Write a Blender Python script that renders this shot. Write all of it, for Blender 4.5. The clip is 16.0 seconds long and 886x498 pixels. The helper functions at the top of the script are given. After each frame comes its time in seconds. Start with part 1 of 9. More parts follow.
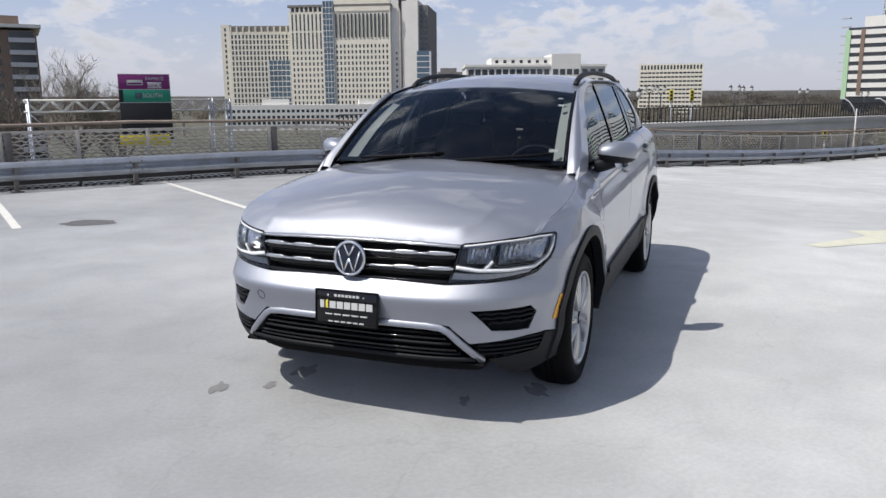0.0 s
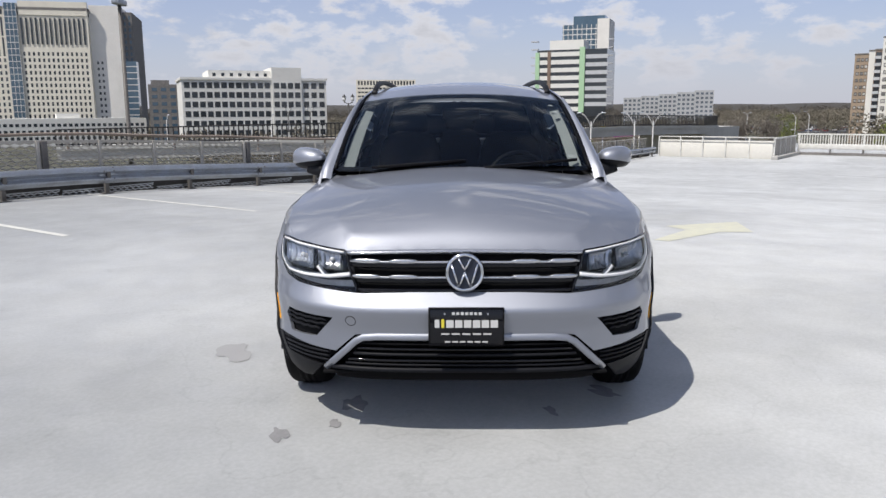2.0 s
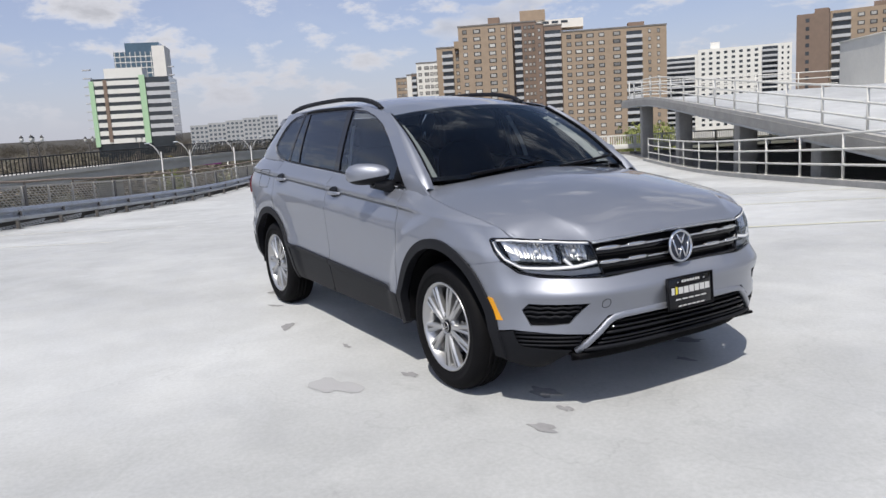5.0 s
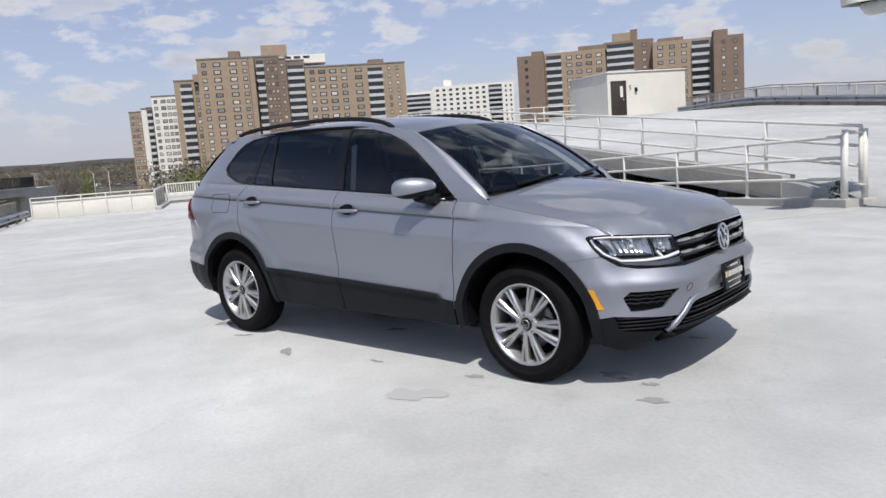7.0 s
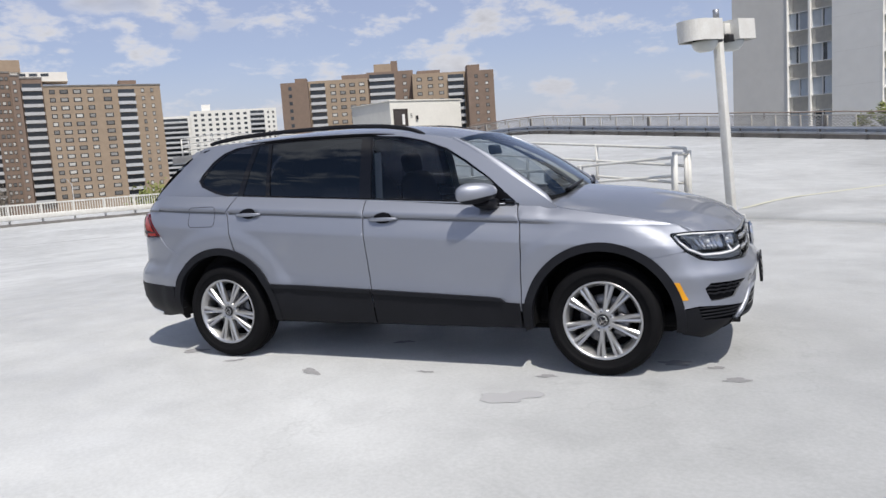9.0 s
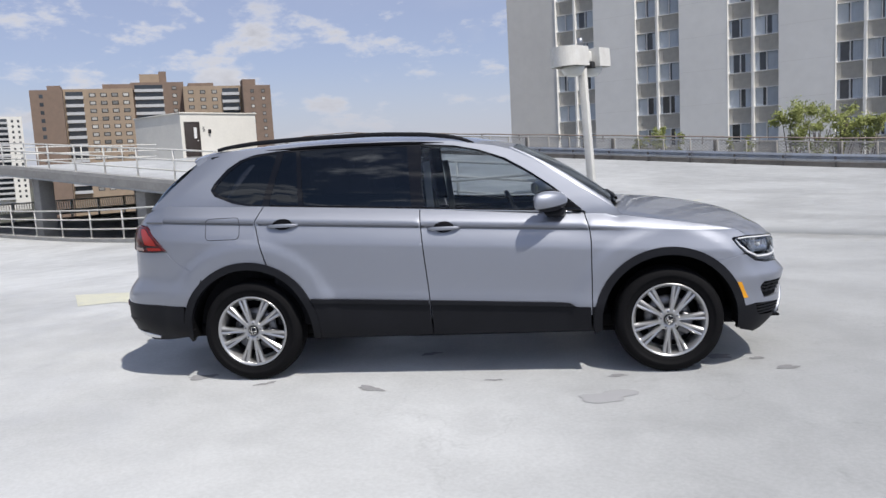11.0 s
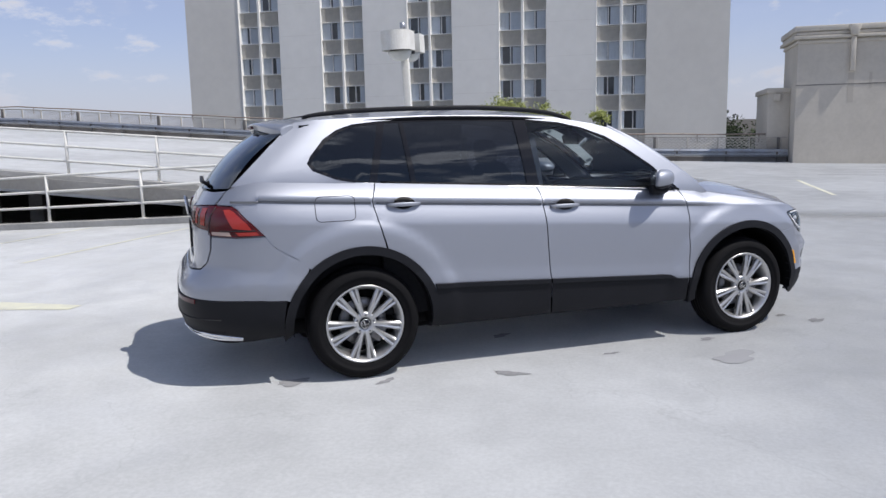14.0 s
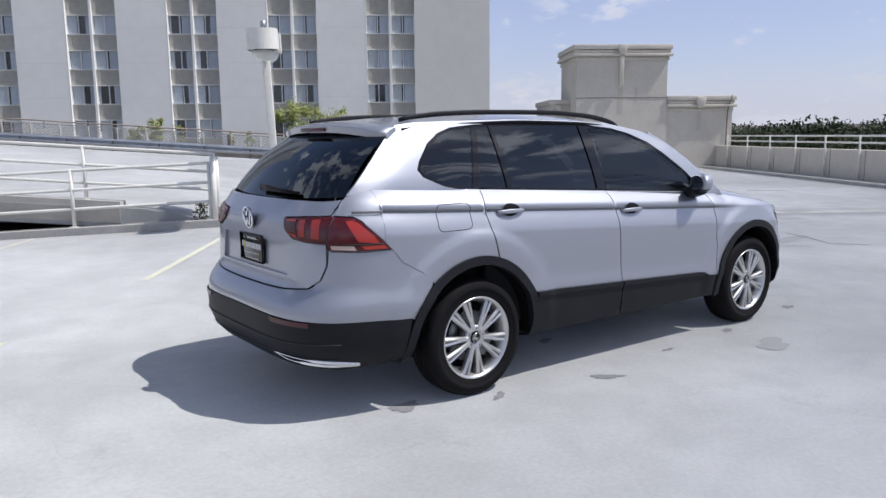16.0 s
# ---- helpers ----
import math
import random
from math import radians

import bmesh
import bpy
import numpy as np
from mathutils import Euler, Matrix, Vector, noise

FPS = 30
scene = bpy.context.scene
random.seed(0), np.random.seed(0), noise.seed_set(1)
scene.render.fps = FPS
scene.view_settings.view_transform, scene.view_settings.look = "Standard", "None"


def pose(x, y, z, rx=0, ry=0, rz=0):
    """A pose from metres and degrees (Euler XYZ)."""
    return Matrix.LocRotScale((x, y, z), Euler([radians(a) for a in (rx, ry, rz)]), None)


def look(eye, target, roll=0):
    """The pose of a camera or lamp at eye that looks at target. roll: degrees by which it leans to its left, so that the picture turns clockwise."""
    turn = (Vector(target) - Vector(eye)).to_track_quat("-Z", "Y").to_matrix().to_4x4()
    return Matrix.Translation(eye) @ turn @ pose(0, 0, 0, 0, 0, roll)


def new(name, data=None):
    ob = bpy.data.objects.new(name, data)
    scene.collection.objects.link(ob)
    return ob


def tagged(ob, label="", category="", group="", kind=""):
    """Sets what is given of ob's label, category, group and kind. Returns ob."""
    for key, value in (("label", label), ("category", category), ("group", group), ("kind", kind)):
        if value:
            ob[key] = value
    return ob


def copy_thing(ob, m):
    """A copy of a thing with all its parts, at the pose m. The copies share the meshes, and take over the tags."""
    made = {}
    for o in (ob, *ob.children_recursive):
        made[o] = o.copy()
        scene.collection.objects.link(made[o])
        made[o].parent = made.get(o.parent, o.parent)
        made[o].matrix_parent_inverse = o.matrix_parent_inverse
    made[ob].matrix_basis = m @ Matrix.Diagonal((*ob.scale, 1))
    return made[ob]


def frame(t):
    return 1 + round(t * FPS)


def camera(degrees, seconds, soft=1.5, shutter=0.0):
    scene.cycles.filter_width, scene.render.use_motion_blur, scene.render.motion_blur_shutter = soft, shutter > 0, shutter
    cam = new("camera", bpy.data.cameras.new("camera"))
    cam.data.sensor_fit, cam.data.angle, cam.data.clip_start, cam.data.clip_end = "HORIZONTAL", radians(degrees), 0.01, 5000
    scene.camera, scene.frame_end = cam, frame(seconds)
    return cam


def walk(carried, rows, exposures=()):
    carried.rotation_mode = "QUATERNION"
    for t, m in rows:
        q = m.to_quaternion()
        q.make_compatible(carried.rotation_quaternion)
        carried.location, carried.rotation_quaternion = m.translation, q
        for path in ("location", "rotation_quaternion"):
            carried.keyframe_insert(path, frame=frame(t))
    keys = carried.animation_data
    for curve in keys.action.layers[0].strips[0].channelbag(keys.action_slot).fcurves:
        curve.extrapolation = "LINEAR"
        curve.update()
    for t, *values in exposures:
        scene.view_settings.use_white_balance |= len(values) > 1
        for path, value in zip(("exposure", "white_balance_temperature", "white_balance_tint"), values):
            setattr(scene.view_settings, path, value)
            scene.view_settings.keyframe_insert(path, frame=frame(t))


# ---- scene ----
cam = camera(60.3, 16.0)

PATH = [
    (0, (5.194, 1.629, 1.452), (3.368, 0.908, 1.07), -0.4),
    (0.5, (5.343, 1.239, 1.446), (3.456, 0.687, 1.082), -0.5),
    (1, (5.309, 0.806, 1.438), (3.378, 0.424, 1.084), -0.4),
    (1.5, (5.344, 0.389, 1.422), (3.387, 0.177, 1.072), -0.4),
    (2, (5.352, -0.038, 1.417), (3.383, -0.071, 1.066), -0.3),
    (2.5, (5.236, -0.486, 1.427), (3.272, -0.347, 1.077), -1.0),
    (3, (5.205, -0.972, 1.414), (3.263, -0.651, 1.061), -1.4),
    (5.3, (4.732, -3.13, 1.41), (3.07, -2.062, 1.101), -3.6),
    (5.5, (4.653, -3.3, 1.412), (3.024, -2.18, 1.11), -3.7),
    (6, (4.459, -3.7, 1.406), (2.929, -2.445, 1.117), -3.9),
    (6.5, (4.158, -4.03, 1.417), (2.736, -2.652, 1.138), -4.1),
    (7, (3.881, -4.411, 1.413), (2.579, -2.917, 1.138), -4.1),
    (7.5, (3.504, -4.663, 1.394), (2.328, -3.068, 1.123), -4.1),
    (8, (3.132, -4.952, 1.394), (2.083, -3.27, 1.13), -4.0),
    (8.5, (2.782, -5.22, 1.396), (1.862, -3.462, 1.139), -4.0),
    (9, (2.323, -5.387, 1.404), (1.537, -3.565, 1.157), -3.8),
    (9.5, (1.899, -5.593, 1.417), (1.249, -3.717, 1.179), -3.6),
    (12, (-0.464, -5.866, 1.466), (-0.41, -3.882, 1.218), -2.6),
    (12.5, (-0.945, -5.794, 1.461), (-0.756, -3.821, 1.196), -2.4),
    (13, (-1.441, -5.699, 1.47), (-1.107, -3.747, 1.189), -2.0),
    (13.5, (-1.925, -5.58, 1.473), (-1.442, -3.662, 1.18), -1.6),
    (14, (-2.382, -5.325, 1.483), (-1.751, -3.451, 1.182), -1.2),
    (14.5, (-2.854, -5.081, 1.479), (-2.082, -3.261, 1.179), -0.9),
    (15, (-3.312, -4.823, 1.481), (-2.398, -3.069, 1.184), -0.6),
    (15.5, (-3.736, -4.516, 1.5), (-2.684, -2.841, 1.206), -0.6),
    (16, (-4.119, -4.197, 1.503), (-2.93, -2.616, 1.208), -0.6),
]
walk(cam, [(t, look(eye, target, roll)) for t, eye, target, roll in PATH],
     [(0.0, 0.05, 6600, 10), (3.0, -0.02, 6600, 10), (9.0, -0.03, 6600, 10), (12.5, -0.06, 6420, 11), (16.0, 0.12, 6350, 12)])

# ---- light ----
SUN = Vector((0.455, -0.447, 1.0)).normalized()
sun = new("sun", bpy.data.lights.new("sun", "SUN"))
sun.data.energy, sun.data.angle, sun.data.color = 4.1, radians(0.53), (1.0, 0.955, 0.89)
sun.matrix_world = look(SUN * 50, (0, 0, 0))
world = bpy.data.worlds.new("sky")
scene.world = world
world.use_nodes = True
wt = world.node_tree
wt.nodes.clear()


def wnode(kind, **values):
    n = wt.nodes.new(kind)
    for k, v in values.items():
        n.inputs[k].default_value = v
    return n


def wmath(op, a, b=None):
    n = wt.nodes.new("ShaderNodeMath")
    n.operation = op
    for i, v in enumerate((a, b)):
        if v is None:
            continue
        if isinstance(v, (int, float)):
            n.inputs[i].default_value = v
        else:
            wt.links.new(v, n.inputs[i])
    return n.outputs[0]


sky = wt.nodes.new("ShaderNodeTexSky")
sky.sky_type, sky.sun_disc = "NISHITA", False
sky.sun_elevation = math.asin(SUN.z)
sky.sun_rotation = math.atan2(SUN.x, SUN.y)
sky.air_density, sky.dust_density, sky.ozone_density = 0.85, 0.7, 1.4
co = wt.nodes.new("ShaderNodeTexCoord")
sep = wt.nodes.new("ShaderNodeSeparateXYZ")
wt.links.new(co.outputs["Generated"], sep.inputs[0])
up = wmath("MAXIMUM", sep.outputs[2], 0.0)
# puffy fair-weather clumps, flattened towards the horizon
comb = wt.nodes.new("ShaderNodeCombineXYZ")
wt.links.new(sep.outputs[0], comb.inputs[0])
wt.links.new(sep.outputs[1], comb.inputs[1])
wt.links.new(wmath("MULTIPLY", sep.outputs[2], 2.3), comb.inputs[2])


def cloud_layer(scale, lo, hi, rough, shift, detail=9.0):
    mp = wt.nodes.new("ShaderNodeMapping")
    mp.inputs["Location"].default_value = shift
    wt.links.new(comb.outputs[0], mp.inputs[0])
    nz = wnode("ShaderNodeTexNoise", Scale=scale, Detail=detail, Roughness=rough, Distortion=0.1)
    wt.links.new(mp.outputs[0], nz.inputs["Vector"])
    r = wt.nodes.new("ShaderNodeMapRange")
    r.interpolation_type = "SMOOTHSTEP"
    r.inputs["From Min"].default_value, r.inputs["From Max"].default_value = lo, hi
    wt.links.new(nz.outputs[0], r.inputs[0])
    return r.outputs[0], nz.outputs[0]


c1, n1 = cloud_layer(8.5, 0.54, 0.63, 0.55, (3.1, 1.7, 0))
c2, n2 = cloud_layer(3.0, 0.43, 0.57, 0.5, (7.3, 4.2, 2), 3.0)
c3, n3 = cloud_layer(3.2, 0.45, 0.80, 0.6, (1.3, 9.2, 5))
dens = wmath("MULTIPLY", c1, c2)
# rows of small cumulus low in the sky
c4, n4 = cloud_layer(11.0, 0.525, 0.63, 0.60, (2.2, 6.1, 3.0))
# the bank is thicker towards the west
west = wt.nodes.new("ShaderNodeMapRange")
west.interpolation_type = "SMOOTHSTEP"
for k_, v_ in (("From Min", 0.53), ("From Max", 0.67)):
    west.inputs[k_].default_value = v_
wt.links.new(wmath("SUBTRACT", n4, wmath("MULTIPLY", sep.outputs[0], 0.055)), west.inputs[0])
c4 = west.outputs[0]


def step_up(lo, hi, a, b):
    r = wt.nodes.new("ShaderNodeMapRange")
    r.interpolation_type = "SMOOTHSTEP"
    for k, v in (("From Min", lo), ("From Max", hi), ("To Min", a), ("To Max", b)):
        r.inputs[k].default_value = v
    wt.links.new(up, r.inputs[0])
    return r.outputs[0]


dens = wmath("MAXIMUM", dens, wmath("MULTIPLY", wmath("MULTIPLY", c4, step_up(0.01, 0.05, 0.0, 0.90)), step_up(0.16, 0.30, 1.0, 0.0)))
# broad soft clouds overhead
c5, n5 = cloud_layer(5.5, 0.52, 0.62, 0.60, (5.2, 0.4, 1.1))
dens = wmath("MULTIPLY", dens, step_up(0.30, 0.42, 1.0, 0.25))
dens = wmath("MAXIMUM", dens, wmath("MULTIPLY", wmath("MULTIPLY", c5, step_up(0.28, 0.45, 0.0, 0.95)), step_up(0.74, 0.90, 1.0, 0.12)))
dens = wmath("MAXIMUM", dens, wmath("MULTIPLY", c3, step_up(0.28, 0.50, 0.14, 0.08)))
# cloud bodies are a little grey where they are thick
shade = wt.nodes.new("ShaderNodeMapRange")
shade.inputs["From Min"].default_value, shade.inputs["From Max"].default_value = 0.54, 0.74
shade.inputs["To Min"].default_value, shade.inputs["To Max"].default_value = 1.0, 0.68
wt.links.new(wmath("MAXIMUM", n1, n4), shade.inputs[0])
near_sun = wt.nodes.new("ShaderNodeVectorMath")
near_sun.operation = "DOT_PRODUCT"
near_sun.inputs[1].default_value = SUN
wt.links.new(co.outputs["Generated"], near_sun.inputs[0])
glow = wt.nodes.new("ShaderNodeMapRange")
glow.interpolation_type = "SMOOTHSTEP"
for k_, v_ in (("From Min", 0.45), ("From Max", 0.97), ("To Min", 1.0), ("To Max", 2.2)):
    glow.inputs[k_].default_value = v_
wt.links.new(near_sun.outputs["Value"], glow.inputs[0])
ccol = wt.nodes.new("ShaderNodeVectorMath")
ccol.operation = "SCALE"
ccol.inputs[0].default_value = (7.8, 7.9, 8.5)
wt.links.new(wmath("MULTIPLY", shade.outputs[0], glow.outputs[0]), ccol.inputs["Scale"])
# thin veil of high haze that pales the blue
veil = wt.nodes.new("ShaderNodeMix")
veil.data_type = "RGBA"
wt.links.new(step_up(0.25, 0.50, 0.42, 0.04), veil.inputs[0])
wt.links.new(sky.outputs[0], veil.inputs[6])
veil.inputs[7].default_value = (5.7, 6.0, 8.7, 1)
mixc = wt.nodes.new("ShaderNodeMix")
mixc.data_type = "RGBA"
wt.links.new(dens, mixc.inputs[0])
wt.links.new(veil.outputs[2], mixc.inputs[6])
wt.links.new(ccol.outputs[0], mixc.inputs[7])
# pale haze just over the horizon
hz = wt.nodes.new("ShaderNodeMapRange")
hz.interpolation_type = "SMOOTHSTEP"
hz.inputs["From Min"].default_value, hz.inputs["From Max"].default_value = 0.0, 0.14
hz.inputs["To Min"].default_value, hz.inputs["To Max"].default_value = 0.72, 0.0
wt.links.new(up, hz.inputs[0])
mixh = wt.nodes.new("ShaderNodeMix")
mixh.data_type = "RGBA"
wt.links.new(hz.outputs[0], mixh.inputs[0])
wt.links.new(mixc.outputs[2], mixh.inputs[6])
mixh.inputs[7].default_value = (5.4, 5.6, 6.4, 1)
bg = wnode("ShaderNodeBackground", Strength=0.10)
wt.links.new(mixh.outputs[2], bg.inputs[0])
wout = wt.nodes.new("ShaderNodeOutputWorld")
wt.links.new(bg.outputs[0], wout.inputs[0])
# ---- materials ----
def mat(name, color, rough=0.6, metal=0.0, coat=0.0, spec=0.5, var=0.0, scale=3.0, bump=0.0, bscale=60.0, island=0.0, tint=None, rvar=0.0):
    """A surface with broad stains, fine grain and relief; scales are per metre."""
    m = bpy.data.materials.new(name)
    m.use_nodes = True
    t = m.node_tree
    b = t.nodes["Principled BSDF"]
    b.inputs["Base Color"].default_value = (*color, 1)
    b.inputs["Roughness"].default_value = rough
    b.inputs["Metallic"].default_value = metal
    b.inputs["Coat Weight"].default_value = coat
    b.inputs["Coat Roughness"].default_value = 0.03
    b.inputs["Specular IOR Level"].default_value = spec
    if not (var or bump or island):
        return m
    tc = t.nodes.new("ShaderNodeTexCoord")
    def noise_(s, d=5.0, r=0.6):
        n = t.nodes.new("ShaderNodeTexNoise")
        n.inputs["Scale"].default_value, n.inputs["Detail"].default_value, n.inputs["Roughness"].default_value = s, d, r
        t.links.new(tc.outputs["Object"], n.inputs["Vector"])
        return n.outputs[0]
    if var or island:
        a, c = noise_(scale), noise_(scale * 9, 3.0)
        mx = t.nodes.new("ShaderNodeMix")
        mx.data_type = "FLOAT"
        mx.inputs[0].default_value = 0.35
        t.links.new(a, mx.inputs[2])
        t.links.new(c, mx.inputs[3])
        val = mx.outputs[0]
        if island:
            oi = t.nodes.new("ShaderNodeObjectInfo")
            ad = t.nodes.new("ShaderNodeMath")
            ad.operation = "MULTIPLY_ADD"
            t.links.new(oi.outputs["Random"], ad.inputs[0])
            ad.inputs[1].default_value = island
            t.links.new(val, ad.inputs[2])
            val = ad.outputs[0]
        mr = t.nodes.new("ShaderNodeMapRange")
        mr.inputs["From Min"].default_value, mr.inputs["From Max"].default_value = 0.3, 0.7 + island
        t.links.new(val, mr.inputs[0])
        cm = t.nodes.new("ShaderNodeMix")
        cm.data_type = "RGBA"
        lo = tint or tuple(c_ * (1 - var) for c_ in color)
        cm.inputs[6].default_value = (*lo, 1)
        cm.inputs[7].default_value = (*[min(1, c_ * (1 + var)) for c_ in color], 1)
        t.links.new(mr.outputs[0], cm.inputs[0])
        t.links.new(cm.outputs[2], b.inputs["Base Color"])
        if rvar:
            rr = t.nodes.new("ShaderNodeMapRange")
            rr.inputs["From Min"].default_value, rr.inputs["From Max"].default_value = 0.3, 0.7
            rr.inputs["To Min"].default_value, rr.inputs["To Max"].default_value = rough - rvar, rough + rvar
            t.links.new(c, rr.inputs[0])
            t.links.new(rr.outputs[0], b.inputs["Roughness"])
    if bump:
        bp = t.nodes.new("ShaderNodeBump")
        bp.inputs["Strength"].default_value, bp.inputs["Distance"].default_value = bump, 0.4 / bscale
        t.links.new(noise_(bscale, 4.0), bp.inputs["Height"])
        t.links.new(bp.outputs[0], b.inputs["Normal"])
    return m


def pane(name, tint, gloss=1.0, ior=1.5, rough=0.0):
    """Thin glass: tinted see-through with a mirror sheen that grows at grazing angles."""
    m = bpy.data.materials.new(name)
    m.use_nodes = True
    t = m.node_tree
    t.nodes.clear()
    tr = t.nodes.new("ShaderNodeBsdfTransparent")
    tr.inputs[0].default_value = (*tint, 1)
    gl = t.nodes.new("ShaderNodeBsdfGlossy")
    gl.inputs["Roughness"].default_value = rough
    gl.inputs[0].default_value = (0.86 * gloss, 0.93 * gloss, gloss, 1)
    fr = t.nodes.new("ShaderNodeFresnel")
    fr.inputs[0].default_value = ior
    mx = t.nodes.new("ShaderNodeMixShader")
    out = t.nodes.new("ShaderNodeOutputMaterial")
    t.links.new(fr.outputs[0], mx.inputs[0])
    t.links.new(tr.outputs[0], mx.inputs[1])
    t.links.new(gl.outputs[0], mx.inputs[2])
    t.links.new(mx.outputs[0], out.inputs[0])
    return m


def deck_material():
    m = mat("deck_coating", (0.50, 0.50, 0.515), 0.55)
    t = m.node_tree
    b = t.nodes["Principled BSDF"]
    b.inputs["Diffuse Roughness"].default_value = 1.0
    tc = t.nodes.new("ShaderNodeTexCoord")
    def nz(s, d=6.0, r=0.6, dist=0.0):
        n = t.nodes.new("ShaderNodeTexNoise")
        for k, v in (("Scale", s), ("Detail", d), ("Roughness", r), ("Distortion", dist)):
            n.inputs[k].default_value = v
        t.links.new(tc.outputs["Object"], n.inputs["Vector"])
        return n.outputs[0]
    def ramp(src, lo, hi, a, c):
        r = t.nodes.new("ShaderNodeMapRange")
        r.interpolation_type = "SMOOTHSTEP"
        for k, v in (("From Min", lo), ("From Max", hi), ("To Min", a), ("To Max", c)):
            r.inputs[k].default_value = v
        t.links.new(src, r.inputs[0])
        return r.outputs[0]
    def mul(a, c):
        n = t.nodes.new("ShaderNodeMath")
        n.operation = "MULTIPLY"
        t.links.new(a, n.inputs[0])
        t.links.new(c, n.inputs[1])
        return n.outputs[0]
    broad = ramp(nz(0.22, 5.0, 0.55, 0.6), 0.36, 0.66, 0.82, 1.04)
    mid = ramp(nz(1.6, 7.0, 0.65, 0.4), 0.30, 0.70, 0.91, 1.05)
    fine = ramp(nz(38.0, 4.0, 0.7), 0.3, 0.7, 0.92, 1.05)
    scuff = ramp(nz(0.9, 9.0, 0.72, 1.2), 0.60, 0.78, 1.0, 0.78)
    vo = t.nodes.new("ShaderNodeTexVoronoi")
    vo.feature = "DISTANCE_TO_EDGE"
    vo.inputs["Scale"].default_value = 0.23
    wv = t.nodes.new("ShaderNodeVectorMath")
    wv.operation = "ADD"
    n3 = t.nodes.new("ShaderNodeTexNoise")
    n3.inputs["Scale"].default_value = 1.1
    n3.inputs["Detail"].default_value = 6.0
    t.links.new(tc.outputs["Object"], n3.inputs["Vector"])
    t.links.new(tc.outputs["Object"], wv.inputs[0])
    t.links.new(n3.outputs["Color"], wv.inputs[1])
    t.links.new(wv.outputs[0], vo.inputs["Vector"])
    crack = ramp(vo.outputs[0], 0.0, 0.002, 0.92, 1.0)
    v = mul(mul(mul(broad, mid), mul(fine, scuff)), crack)
    sc = t.nodes.new("ShaderNodeVectorMath")
    sc.operation = "SCALE"
    sc.inputs[0].default_value = (0.475, 0.486, 0.489)
    t.links.new(v, sc.inputs["Scale"])
    t.links.new(sc.outputs[0], b.inputs["Base Color"])
    bp = t.nodes.new("ShaderNodeBump")
    bp.inputs["Strength"].default_value, bp.inputs["Distance"].default_value = 0.25, 0.004
    t.links.new(nz(55.0, 5.0, 0.7), bp.inputs["Height"])
    t.links.new(bp.outputs[0], b.inputs["Normal"])
    t.links.new(ramp(nz(2.3), 0.3, 0.7, 0.42, 0.66), b.inputs["Roughness"])
    return m


M_paint = mat("silver_paint", (0.375, 0.394, 0.445), 0.54, 0.88, coat=1.0)
M_belt = mat("belt_webbing", (0.42, 0.42, 0.41), 0.8)
# colour of the shade drawn under the flank crease
M_crease = mat("crease_shade_finish", (0.22, 0.226, 0.24), 0.5, 0.7)
M_refl = mat("lamp_reflector", (0.66, 0.66, 0.66), 0.24, 1.0)
M_drl = mat("light_guide", (0.88, 0.88, 0.88), 0.35, 0.0, coat=0.6)
M_turn = mat("clear_signal_lens", (0.62, 0.62, 0.63), 0.25, 0.2, coat=0.6, var=0.25, scale=60)
M_lampdark = mat("lamp_housing", (0.045, 0.046, 0.05), 0.3, 0.3)
M_clad = mat("grained_plastic", (0.0125, 0.0132, 0.0165), 0.5, spec=0.18, var=0.12, scale=6, bump=0.15, bscale=700)
M_trim = mat("black_trim", (0.0045, 0.0045, 0.006), 0.4, spec=0.12)
M_gloss = mat("gloss_black", (0.006, 0.006, 0.008), 0.06, spec=0.45)
M_black = mat("matt_black", (0.006, 0.006, 0.007), 0.8, spec=0.15)
M_gap = mat("shut_line", (0.02, 0.02, 0.022), 0.7)
M_chrome = mat("chrome", (0.82, 0.83, 0.85), 0.08, 1.0)
M_satin = mat("satin_silver", (0.66, 0.67, 0.69), 0.24, 0.9)
M_navy = mat("dark_disc", (0.02, 0.025, 0.04), 0.2)
M_alloy = mat("alloy", (0.60, 0.60, 0.60), 0.30, 0.85)
M_groove = mat("spoke_groove", (0.16, 0.16, 0.165), 0.45, 0.6)
M_steel = mat("steel", (0.22, 0.22, 0.23), 0.4, 0.9, var=0.25, scale=14)
M_tyre = mat("tyre_rubber", (0.0055, 0.0055, 0.0065), 0.75, spec=0.15, var=0.25, scale=12, bump=0.2, bscale=300)
M_glass = pane("clear_glass", (0.60, 0.64, 0.67), ior=1.52)
M_screen = pane("screen_glass", (0.70, 0.74, 0.75), ior=1.5)
M_tint = pane("privacy_glass", (0.034, 0.036, 0.046), ior=1.66)
M_lens = pane("lamp_lens", (0.92, 0.93, 0.95))
M_mirror = mat("mirror", (0.85, 0.87, 0.9), 0.02, 1.0)
M_amber = mat("amber_lens", (0.80, 0.36, 0.015), 0.25, coat=0.5)
M_red = mat("red_lens", (0.075, 0.003, 0.006), 0.2, coat=0.35)
M_darkred = mat("dark_red_lens", (0.06, 0.004, 0.008), 0.35, coat=0.2)
M_brightred = mat("bright_red_lens", (0.38, 0.03, 0.022), 0.25, coat=0.35)
M_lampwhite = mat("pale_lens", (0.55, 0.42, 0.36), 0.2, coat=0.6)
M_mark = mat("white_print", (0.58, 0.58, 0.57), 0.5)
M_yellow = mat("yellow_print", (0.72, 0.62, 0.06), 0.5)
M_cloth = mat("seat_cloth", (0.016, 0.016, 0.018), 0.9, spec=0.2, var=0.3, scale=20)
